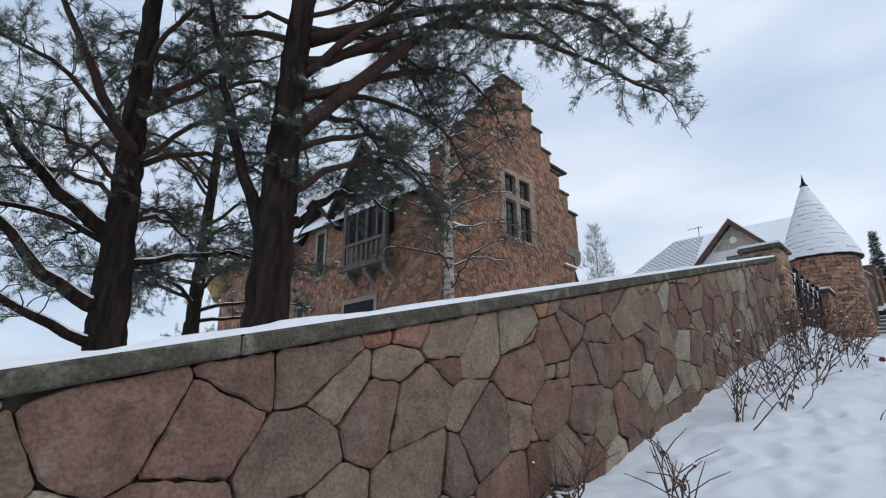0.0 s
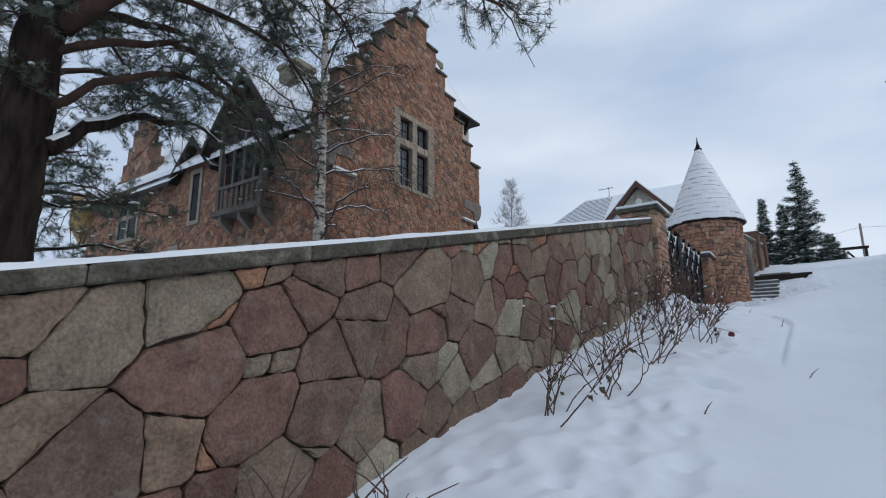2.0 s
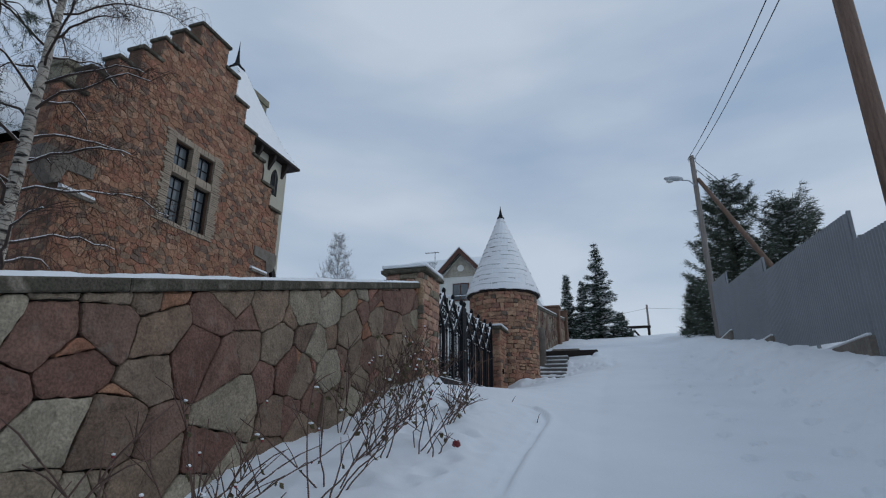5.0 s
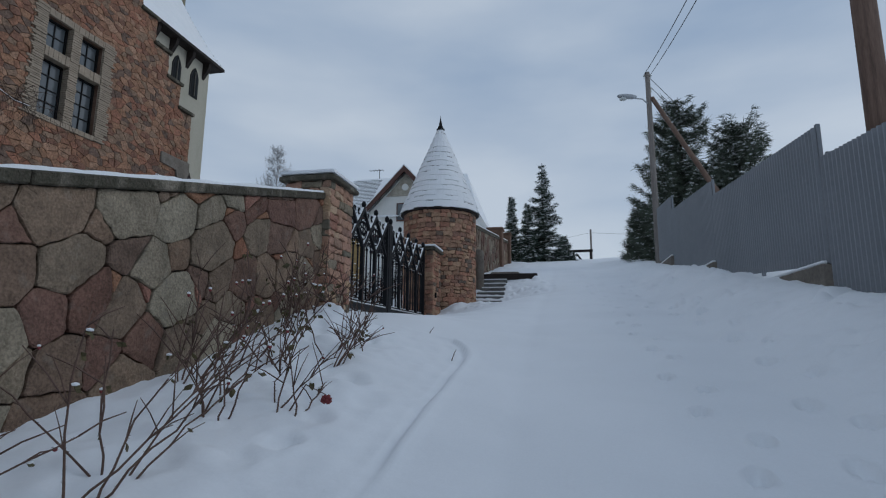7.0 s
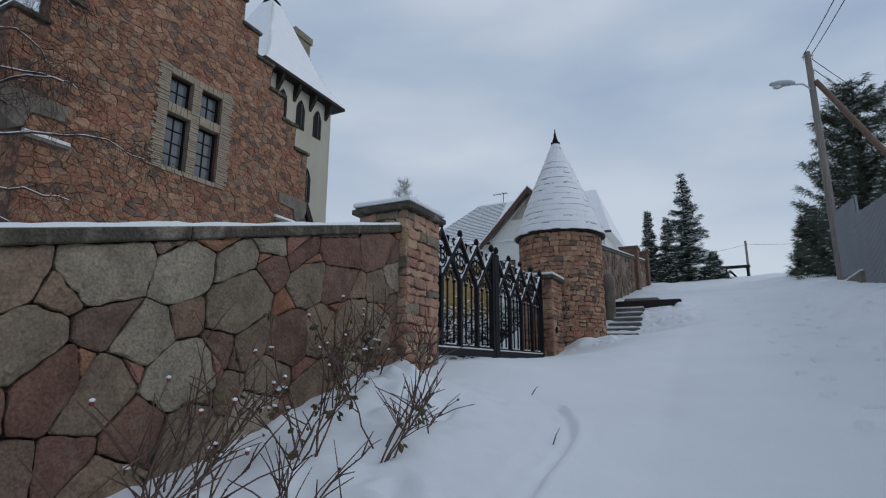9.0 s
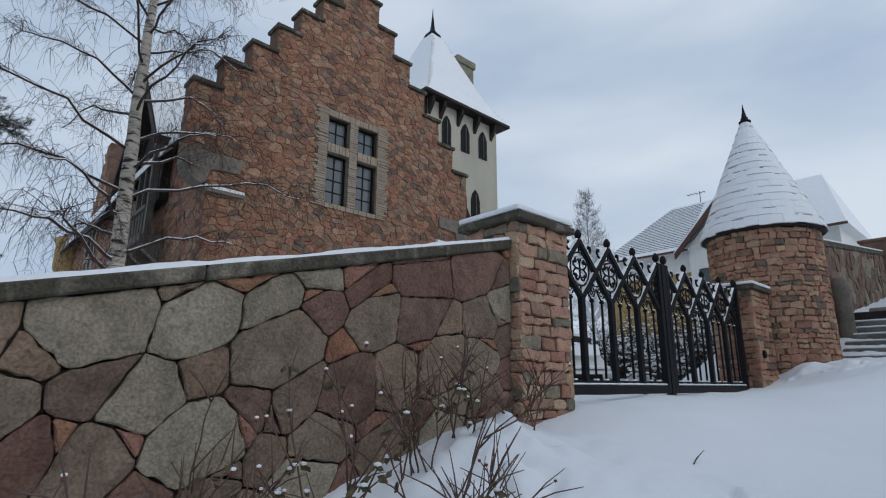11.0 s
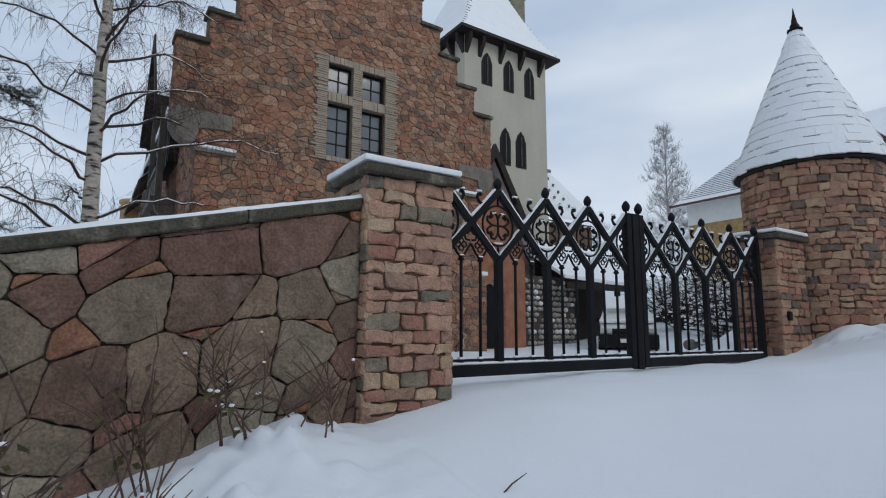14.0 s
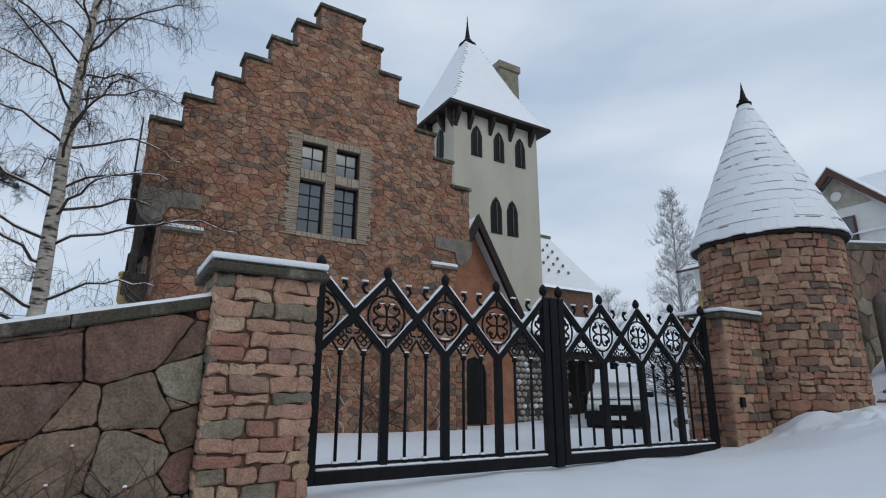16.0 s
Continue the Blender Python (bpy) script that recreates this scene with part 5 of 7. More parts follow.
# ---- corrugated fence on the bank ----
FENX = 5.0
PANELS = [(3.9, 9.3, 3.75, 4.25), (9.35, 14.78, 4.8, 5.25), (14.85, 20.62, 5.76, 6.24), (20.67, 25.8, 6.64, 7.12), (25.85, 28.6, 7.62, 7.86)]
for (ya, yb, za, zb) in PANELS:
    fence = thing("fence_panel", (FENX, (ya + yb) / 2, za - 2.1), "grey corrugated steel fence panel on a concrete footing", "fence panel", "grey fence panels")
    n = int((yb - ya) / 0.115)
    vs, fs = [], []
    for i in range(n * 4 + 1):
        y = ya + (yb - ya) * i / (n * 4)
        off = (0.0, 0.0, 0.036, 0.036)[i % 4]
        zt = za + (zb - za) * (y - ya) / (yb - ya)
        vs += [(FENX - off, y, zt - 2.12), (FENX - off, y, zt), (FENX - off + 0.003, y, zt - 2.12), (FENX - off + 0.003, y, zt)]
        if i:
            o = i * 4
            fs += [(o - 4, o, o + 1, o - 3), (o - 2, o - 1, o + 3, o + 2), (o - 3, o + 1, o + 3, o - 1)]
    raw("sheet", vs, fs, M_FENCE, fence)
    for yy in (ya + 0.08, (ya + yb) / 2, yb - 0.08):
        part("post", boxes((FENX + 0.03, FENX + 0.09, yy - 0.03, yy + 0.03, za - 2.6, za + (zb - za) * (yy - ya) / (yb - ya) + 0.06)), M_FENCE, fence)
    bm = bmesh.new()
    prism(bm, [(FENX - 0.12, ya, za - 3.4), (FENX - 0.12, yb, zb - 3.4), (FENX - 0.12, yb, za - 2.1), (FENX - 0.12, ya, za - 2.1)], (0.4, 0, 0))
    foot = part("footing", bevelled(bm, 0.02), M_CORBEL, fence, "weathered concrete footing")
    part("footing_snow", bevelled(boxes((FENX - 0.11, FENX - 0.03, ya + 0.02, yb - 0.02, za - 2.098, za - 2.05)), 0.015), M_CAPSNOW, fence)

# ---- poles, lamp and wires ----
pole = thing("street_lamp_pole", (5.10, 29.5, 5.6), "weathered wooden street-lamp pole with diagonal strut", "street lamp")
bm = bmesh.new()
tube(bm, [(5.10, 29.5, 4.8), (5.08, 29.5, 14.2)], [0.14, 0.1], 10)
part("post", bm, M_POLE, pole)
bm = bmesh.new()
tube(bm, [(5.20, 29.45, 13.0), (8.70, 29.2, 6.2)], [0.09, 0.12], 8)
part("strut", bm, M_POLE2, pole, "brown diagonal strut")
bm = bmesh.new()
tube(bm, [(5.05, 29.45, 12.7), (4.80, 29.4, 12.95), (4.15, 29.35, 13.05)], 0.03, 6)
arm = part("arm", bm, M_LAMP, pole)
bm = bmesh.new()
lathe(bm, (0, 0, 0), [(0.03, -0.42), (0.1, -0.38), (0.16, -0.2), (0.17, 0.1), (0.1, 0.35), (0.04, 0.4)], 10)
bmesh.ops.transform(bm, matrix=pose(4.15, 29.3, 13.08, 0, -82, 0) @ Matrix.Diagonal((0.6, 1, 1, 1)), verts=bm.verts)
part("lamp_head", bm, M_LAMP, pole, "grey lamp housing", smooth=True)
bm = bmesh.new()
bmesh.ops.create_uvsphere(bm, u_segments=10, v_segments=6, radius=0.14)
bmesh.ops.transform(bm, matrix=pose(4.00, 29.3, 12.98) @ Matrix.Diagonal((1.2, 0.9, 0.6, 1)), verts=bm.verts)
part("lens", bm, M_LENS, pole, "clear lamp lens", smooth=True)
for dx, dz in ((-0.14, 14.0), (0.14, 14.0), (0.12, 13.4)):
    bm = bmesh.new()
    lathe(bm, (5.08 + dx, 29.5, dz), [(0.012, -0.1), (0.012, 0), (0.04, 0.02), (0.045, 0.07), (0.025, 0.1)], 8)
    part("insulator", bm, M_LENS, pole, "glass insulator")
bm = bmesh.new()
tube(bm, [(5.25, 13.7, 2.5), (5.25, 13.7, 11.5)], [0.16, 0.13], 12)
tagged(part("utility_pole", bm, M_POLE2, smooth=True), "brown wooden utility pole behind the grey fence", "utility pole")


def wire(name, a, b, sag, label="black overhead cable between poles"):
    a, b = Vector(a), Vector(b)
    pts = [a.lerp(b, i / 16) - Vector((0, 0, sag * 4 * (i / 16) * (1 - i / 16))) for i in range(17)]
    bm = bmesh.new()
    tube(bm, pts, 0.014, 4)
    tagged(part(name, bm, M_WIRE), label, "cable", "overhead cables")


wire("cable", (4.94, 29.5, 14.1), (5.1, 13.7, 11.4), 0.25)
wire("cable", (5.22, 29.5, 14.1), (5.4, 13.7, 11.4), 0.25)
wire("cable", (5.2, 29.5, 13.5), (14, 40, 11.0), 0.5)
wire("cable", (5.2, 29.5, 13.9), (14.3, 40, 11.4), 0.5)
for px, py, zt in ((14.1, 40, 11.8), (4.6, 70, 15.6)):
    bm = bmesh.new()
    tube(bm, [(px, py, 5), (px, py, zt)], [0.15, 0.11], 8)
    tagged(part("utility_pole", bm, M_POLE, smooth=True), "distant weathered utility pole", "utility pole")
wire("cable", (4.6, 70, 15.2), (40, 70, 14.6), 0.6)
wire("cable", (4.6, 70, 15.2), (-20, 70, 13.0), 0.6)

bar = thing("timber_frame", (2.6, 44, 7.9), "dark timber barrier frame at the top of the road", "barrier")
for xx in (2.0, 3.15):
    part("post", boxes((xx - 0.07, xx + 0.07, 43.93, 44.07, 7.2, 8.85)), M_DARKWOOD, bar)
part("beam", boxes((1.0, 3.3, 43.9, 44.1, 8.7, 8.86)), M_DARKWOOD, bar)
bm = bmesh.new()
tube(bm, [(2.2, 44, 8.6), (2.95, 44, 7.6)], 0.06, 6)
part("brace", bm, M_DARKWOOD, bar)

# ---- neighbour's house ----
nb = thing("neighbour_house", (-12, 50, 4), "white and ochre house with brown-edged snowy gable roof", "house")
part("wall", boxes((-20.8, -5.6, 47.6, 56, 3, 11.0)), M_OCHRE, nb)
part("siding", boxes((-20.85, -5.55, 47.55, 56.05, 11.0, 12.6)), M_SIDING, nb, "white siding")
bm = bmesh.new()
prism(bm, [(-14.3, 47.0, 4.0), (-7.7, 47.0, 4.0), (-7.7, 47.0, 12.7), (-11.0, 47.0, 16.1), (-14.3, 47.0, 12.7)], (0, 4.5, 0))
part("gable", bm, M_SIDING, nb, "white boarded gable")
bm = bmesh.new()
vs = [bm.verts.new(p) for p in ((-21.6, 46.8, 12.5), (-5.0, 46.8, 12.5), (-6.8, 52, 17.4), (-17.3, 52, 17.4), (-21.6, 57, 12.5), (-5.0, 57, 12.5))]
for f in ((0, 1, 2, 3), (1, 5, 2), (5, 4, 3, 2), (4, 0, 3), (0, 4, 5, 1)):
    bm.faces.new([vs[i] for i in f])
part("roof", bm, M_CAPSNOW, nb, "snowy hipped roof")
part("gutter", boxes((-21.7, -14.3, 46.65, 46.8, 12.38, 12.52), (-7.7, -4.95, 46.65, 46.8, 12.38, 12.52)), M_FASCIA, nb)
for s in (-1, 1):
    bm = bmesh.new()
    prism(bm, [(-11, 46.4, 16.6), (-11 + s * 4.1, 46.4, 12.25), (-11 + s * 4.1, 46.4, 11.85), (-11, 46.4, 16.1)], (0, 0.2, 0))
    part("fascia", bm, M_FASCIA, nb, "brown bargeboard")
    bm = bmesh.new()
    prism(bm, [(-11, 46.4, 16.7), (-11 + s * 4.15, 46.4, 12.3), (-11 + s * 4.1, 46.4, 12.26), (-11, 46.4, 16.61)], (0, 5.4, 0))
    part("gable_roof", bm, M_CAPSNOW, nb)
bm = bmesh.new()
prism(bm, [(-12.6, 46.93, 14.2), (-9.4, 46.93, 14.2), (-11, 46.93, 16.0)], (0, 0.06, 0))
part("gable_panel", bm, M_CONC, nb, "beige gable panel")
bm = bmesh.new()
tube(bm, [(-11, 46.85, 14.9), (-11, 46.95, 14.9)], 0.28, 14)
part("vent", bm, M_SIDING, nb, "round white vent")
for xx, zz in ((-11.0, 12.1), (-9.0, 10.0), (-13.0, 9.5)):
    w = part("window", boxes((xx - 0.7, xx + 0.7, 46.9, 46.99, zz, zz + 1.5)), M_FASCIA, nb)
    part("pane", boxes((xx - 0.6, xx - 0.04, 46.87, 46.89, zz + 0.1, zz + 1.4), (xx + 0.04, xx + 0.6, 46.87, 46.89, zz + 0.1, zz + 1.4)), M_GLASS, w)
bm = bmesh.new()
tube(bm, [(-15.0, 52, 17.2), (-15.0, 52, 18.3)], 0.03, 5)
tube(bm, [(-16.0, 52, 18.2), (-14.6, 52, 18.2)], 0.025, 5)
for k in range(5):
    tube(bm, [(-15.9 + k * 0.3, 51.7, 18.2), (-15.9 + k * 0.3, 52.3, 18.2)], 0.015, 4)
part("antenna", bm, M_WIRE, nb, "thin roof antenna")
rr = random.Random(4)
for k in range(24):  # lines of roof battens that show through the snow
    z = 12.95 + k * 0.182
    f = (z - 12.5) / 4.9
    part("tile_line", boxes((-21.6 + 4.3 * f + 0.1, -14.6, 46.8 + 5.2 * f - 0.04, 46.8 + 5.2 * f - 0.01, z - 0.02, z + 0.016)), M_SLATE, nb)


# ---- trees ----
def needle_mesh(name, centres, aims, count, length, width, spread, material, parent, seed, label=""):
    """Many small sprays of needles as one crown."""
    rg = np.random.RandomState(seed)
    c = np.repeat(np.array(centres), count, axis=0)
    a = np.repeat(np.array(aims), count, axis=0)
    n = len(c)
    d = a + spread * rg.normal(size=(n, 3))
    d /= np.linalg.norm(d, axis=1)[:, None] + 1e-9
    s = np.cross(d, rg.normal(size=(n, 3)))
    s /= np.linalg.norm(s, axis=1)[:, None] + 1e-9
    ln = (length * rg.uniform(0.6, 1.25, n))[:, None]
    base = c + d * (0.1 * ln) + 0.25 * length * rg.normal(size=(n, 3)) * 0.5
    at = np.array(BASE.get(parent.name, Vector((0, 0, 0)))) if parent else np.zeros(3)
    v = np.empty((n, 3, 3))
    v[:, 0], v[:, 1], v[:, 2] = base + s * width / 2 - at, base - s * width / 2 - at, base + d * ln - at
    me = bpy.data.meshes.new(name)
    me.vertices.add(n * 3)
    me.vertices.foreach_set("co", v.reshape(-1))
    me.loops.add(n * 3)
    me.loops.foreach_set("vertex_index", np.arange(n * 3, dtype=np.int32))
    me.polygons.add(n)
    me.polygons.foreach_set("loop_start", np.arange(0, n * 3, 3, dtype=np.int32))
    me.polygons.foreach_set("loop_total", np.full(n, 3, dtype=np.int32))
    me.update(calc_edges=True)
    me.materials.append(material)
    ob = new(name, me)
    if parent:
        ob.parent = parent
    if label:
        ob["label"] = label
    return ob


def bend(pts, steps, wob, rng):
    """A limb's path: control points, smoothed and made uneven."""
    pts = [Vector(p) for p in pts]
    out = []
    k = len(pts) - 1
    for i in range(steps + 1):
        f = i / steps * k
        j = min(int(f), k - 1)
        t = f - j
        p0, p1, p2, p3 = pts[max(j - 1, 0)], pts[j], pts[j + 1], pts[min(j + 2, k)]
        p = 0.5 * ((2 * p1) + (p2 - p0) * t + (2 * p0 - 5 * p1 + 4 * p2 - p3) * t * t + (3 * p1 - p0 - 3 * p2 + p3) * t ** 3)
        if 0 < i < steps:
            p = p + Vector((rng.uniform(-wob, wob), rng.uniform(-wob, wob), rng.uniform(-wob, wob)))
        out.append(p)
    return out


def pine(at, trunk_pts, r0, limbs, random_limbs, seed, label, dense=1.0):
    rng = random.Random(seed)
    ob = thing("pine_tree", at, label, "pine tree", "pines behind the wall")
    path = bend(trunk_pts, 70, 0.012, rng)
    bm = bmesh.new()
    tube(bm, path, [r0 * (1.0 + 0.25 * math.exp(-i / 4)) * (1 - 0.72 * i / 70) for i in range(71)], 28)
    for v in bm.verts:
        d = noise.noise(Vector((v.co.x * 7, v.co.y * 7, v.co.z * 2.2)))
        v.co += Vector((d, noise.noise(v.co * 5 + Vector((9, 0, 0))), 0)) * 0.03 + Vector((noise.noise(Vector((v.co.x * 24, v.co.y * 24, v.co.z * 7))), noise.noise(Vector((v.co.x * 24 + 7, v.co.y * 24, v.co.z * 7))), 0)) * 0.02
    part("trunk", bm, M_PBARK, ob, smooth=True)
    tw = bmesh.new()
    tips, aims = [], []
    z0, z1 = path[0].z, path[-1].z
    allimbs = [(l, True) for l in limbs]
    for (za, zb, count, la, lb, rise) in random_limbs:
        for k in range(count):
            z = rng.uniform(za, zb)
            p = min(path, key=lambda q: abs(q.z - z))
            az = rng.uniform(0, 2 * math.pi)
            ln = rng.uniform(la, lb)
            d = Vector((math.cos(az), math.sin(az), 0))
            allimbs.append((([p, p + d * ln * 0.4 + Vector((0, 0, ln * 0.28 * rise)), p + d * ln * 0.75 + Vector((0, 0, ln * 0.3 * rise)), p + d * ln + Vector((0, 0, ln * 0.2 * rise))], 0.02 + 0.013 * ln), False))
    for (pts, r), explicit in allimbs:
        lp = bend(pts, 12, 0.05, rng)
        bm = bmesh.new()
        tube(bm, lp, [r * (1 - 0.85 * i / 12) for i in range(13)], 8)
        part("limb", bm, M_PLIMB if lp[0].z > at[2] + 3 else M_PBARK, ob, smooth=True)
        if lp[0].z < 4.4:
            bm = bmesh.new()
            tube(bm, [q + V((0, 0, r * (0.55 - 0.45 * i / 12))) for i, q in enumerate(lp)], [r * (0.72 - 0.6 * i / 12) for i in range(13)], 6)
            part("limb_snow", bm, M_CAPSNOW, ob, "snow lying along a low limb", smooth=True)
        total = sum((b - a).length for a, b in zip(lp, lp[1:]))
        for k in range(int(total * 8.0 * dense)):
            f = rng.uniform(0.3, 1.0)
            i = min(int(f * 12), 11)
            p = lp[i].lerp(lp[i + 1], f * 12 - i)
            along = (lp[i + 1] - lp[i]).normalized()
            d = (along * 0.6 + Vector((rng.gauss(0, 1), rng.gauss(0, 1), rng.gauss(0.0, 0.55)))).normalized()
            ln = rng.uniform(0.35, 1.0) * (1.15 - 0.5 * f)
            sp = bend([p, p + d * ln * 0.5 + Vector((0, 0, 0.06)), p + d * ln - Vector((0, 0, 0.1 * ln))], 5, 0.03, rng)
            tube(tw, sp, [0.011 * (1 - 0.7 * q / 5) for q in range(6)], 3)
            for m in range(5):
                g = rng.uniform(0.25, 1)
                j = min(int(g * 5), 4)
                q = sp[j].lerp(sp[j + 1], g * 5 - j)
                e = (d * 0.8 + Vector((rng.gauss(0, 0.7), rng.gauss(0, 0.7), rng.gauss(0.15, 0.5)))).normalized()
                l2 = rng.uniform(0.12, 0.34)
                tube(tw, [q, q + e * l2], [0.005, 0.002], 3)
                for h in (0.35, 0.7, 1.0):
                    tips.append(tuple(q + e * l2 * h))
                    aims.append(tuple(e))
    part("twigwork", tw, M_TWIG, ob)["kind"] = "stuff"
    needle_mesh("crown", tips, aims, 18, 0.095, 0.0068, 0.8, M_NEEDLE, ob, seed, "uneven crown of dark needles with a little snow")["kind"] = "stuff"
    sn = tips[:: 23]
    bm = bmesh.new()
    for p in sn:
        m = Matrix.Translation(Vector(p) + Vector((0, 0, 0.02))) @ Matrix.Diagonal((rng.uniform(0.03, 0.07), rng.uniform(0.03, 0.07), 0.018, 1))
        bmesh.ops.create_icosphere(bm, subdivisions=1, radius=1, matrix=m)
    part("snow_dusting", bm, M_CAPSNOW, ob, "small caps of snow on the sprays")["kind"] = "stuff"
    return ob


V = Vector
pine((-6.6, 3.85, 1.25), [(-6.62, 3.8, 1.0), (-6.6, 3.83, 3), (-6.6, 3.86, 5), (-6.55, 3.92, 7.2), (-6.4, 4.0, 10), (-6.3, 4.0, 13.5)], 0.35,
     [([V((-6.4, 4.05, 4.1)), V((-6.75, 4.7, 4.75)), V((-7.2, 5.4, 5.2)), V((-7.8, 6.35, 5.65)), V((-8.0, 7.3, 5.6))], 0.1),
      ([V((-6.45, 4.0, 5.6)), V((-5.6, 4.8, 6.7)), V((-4.6, 5.6, 7.6)), V((-3.2, 6.6, 7.6)), V((-2.1, 7.3, 6.4))], 0.13),
      ([V((-6.4, 4.05, 6.8)), V((-5.0, 5.1, 7.3)), V((-3.5, 6.1, 6.9)), V((-1.6, 5.9, 5.0))], 0.09),
      ([V((-6.6, 3.7, 3.7)), V((-6.85, 3.4, 4.8)), V((-6.9, 3.0, 6.2)), V((-7.3, 2.6, 8.2))], 0.12),
      ([V((-6.45, 4.0, 4.6)), V((-6.0, 4.9, 5.3)), V((-5.9, 5.9, 5.3)), V((-6.1, 6.9, 4.7))], 0.06),
      ([V((-6.45, 4.0, 5.3)), V((-6.2, 5.2, 5.9)), V((-6.3, 6.4, 5.6)), V((-6.6, 7.5, 4.9))], 0.06),
      ([V((-6.4, 4.05, 8.2)), V((-4.6, 5.6, 8.5)), V((-3.1, 7.0, 8.0)), V((-2.1, 7.9, 6.9))], 0.09),
      ([V((-6.45, 4.0, 6.6)), V((-5.2, 4.6, 7.5)), V((-3.9, 5.1, 7.6)), V((-2.8, 5.4, 6.8))], 0.08),
      ([V((-6.45, 4.0, 6.2)), V((-5.6, 5.5, 7.0)), V((-5.3, 6.7, 7.4)), V((-5.4, 7.8, 6.9))], 0.08),
      ([V((-6.4, 4.05, 7.3)), V((-5.1, 5.8, 8.2)), V((-4.2, 7.0, 8.3)), V((-3.6, 7.8, 7.6))], 0.09),
      ([V((-6.5, 4.0, 5.9)), V((-7.1, 5.2, 6.6)), V((-7.6, 6.4, 6.9)), V((-8.2, 7.4, 6.4))], 0.08),
      ([V((-6.5, 4.0, 6.9)), V((-6.4, 5.6, 7.9)), V((-6.6, 6.7, 8.2)), V((-6.8, 7.7, 7.6))], 0.08),
      ([V((-6.45, 4.0, 6.3)), V((-6.0, 5.3, 6.5)), V((-5.9, 6.6, 6.5)), V((-6.3, 8.0, 6.0))], 0.06),
      ([V((-6.45, 4.0, 7.5)), V((-6.3, 5.4, 8.0)), V((-6.5, 6.6, 7.7)), V((-7.0, 7.9, 6.9))], 0.06),
      ([V((-6.6, 3.8, 5.8)), V((-7.8, 4.4, 6.7)), V((-9.0, 5.5, 7.2)), V((-10.0, 6.6, 6.8))], 0.08)],
     [(6.2, 9.5, 7, 2.2, 3.8, 0.8), (9.5, 13.2, 12, 1.4, 2.8, 1.0)], 101, "tall pine with dark fissured trunk and orange limbs behind the wall", 1.0)
pine((-8.6, 2.4, 1.2), [(-8.55, 2.46, 1.0), (-8.55, 2.43, 3), (-8.55, 2.36, 5), (-8.5, 2.28, 7.6), (-8.4, 2.3, 12.5)], 0.31,
     [([V((-8.5, 2.3, 4.0)), V((-8.7, 1.6, 4.5)), V((-9.0, 0.8, 5.5)), V((-9.2, 0.1, 7.0))], 0.13),
      ([V((-8.55, 2.3, 2.9)), V((-8.6, 1.5, 3.3)), V((-8.7, 0.7, 4.3)), V((-8.6, -0.1, 4.9))], 0.12),
      ([V((-8.55, 2.3, 2.4)), V((-8.4, 1.5, 2.7)), V((-8.2, 0.7, 2.95)), V((-8.0, -0.1, 3.05))], 0.085),
      ([V((-8.5, 2.5, 4.3)), V((-9.5, 3.1, 4.9)), V((-10.6, 4.1, 5.2))], 0.08),
      ([V((-8.5, 2.4, 5.3)), V((-8.0, 1.4, 6.4)), V((-7.6, 0.6, 7.6))], 0.1),
      ([V((-8.5, 2.4, 6.2)), V((-8.3, 3.4, 7.3)), V((-8.2, 4.6, 8.2))], 0.08)],
     [(2.8, 4.8, 8, 1.8, 3.2, 0.5), (4.8, 12.0, 22, 1.7, 3.5, 0.8)], 202, "leaning pine with low snowy limbs behind the wall", 0.95)
pine((-14.5, 6.0, 1.6), [(-14.5, 6.0, 1.4), (-14.5, 6.1, 5), (-14.4, 6.2, 12)], 0.26, [], [(2.8, 6.0, 12, 1.8, 3.6, 0.3), (6, 11.5, 18, 1.6, 3.4, 0.8)], 303, "pine standing deeper in the garden", 0.9)


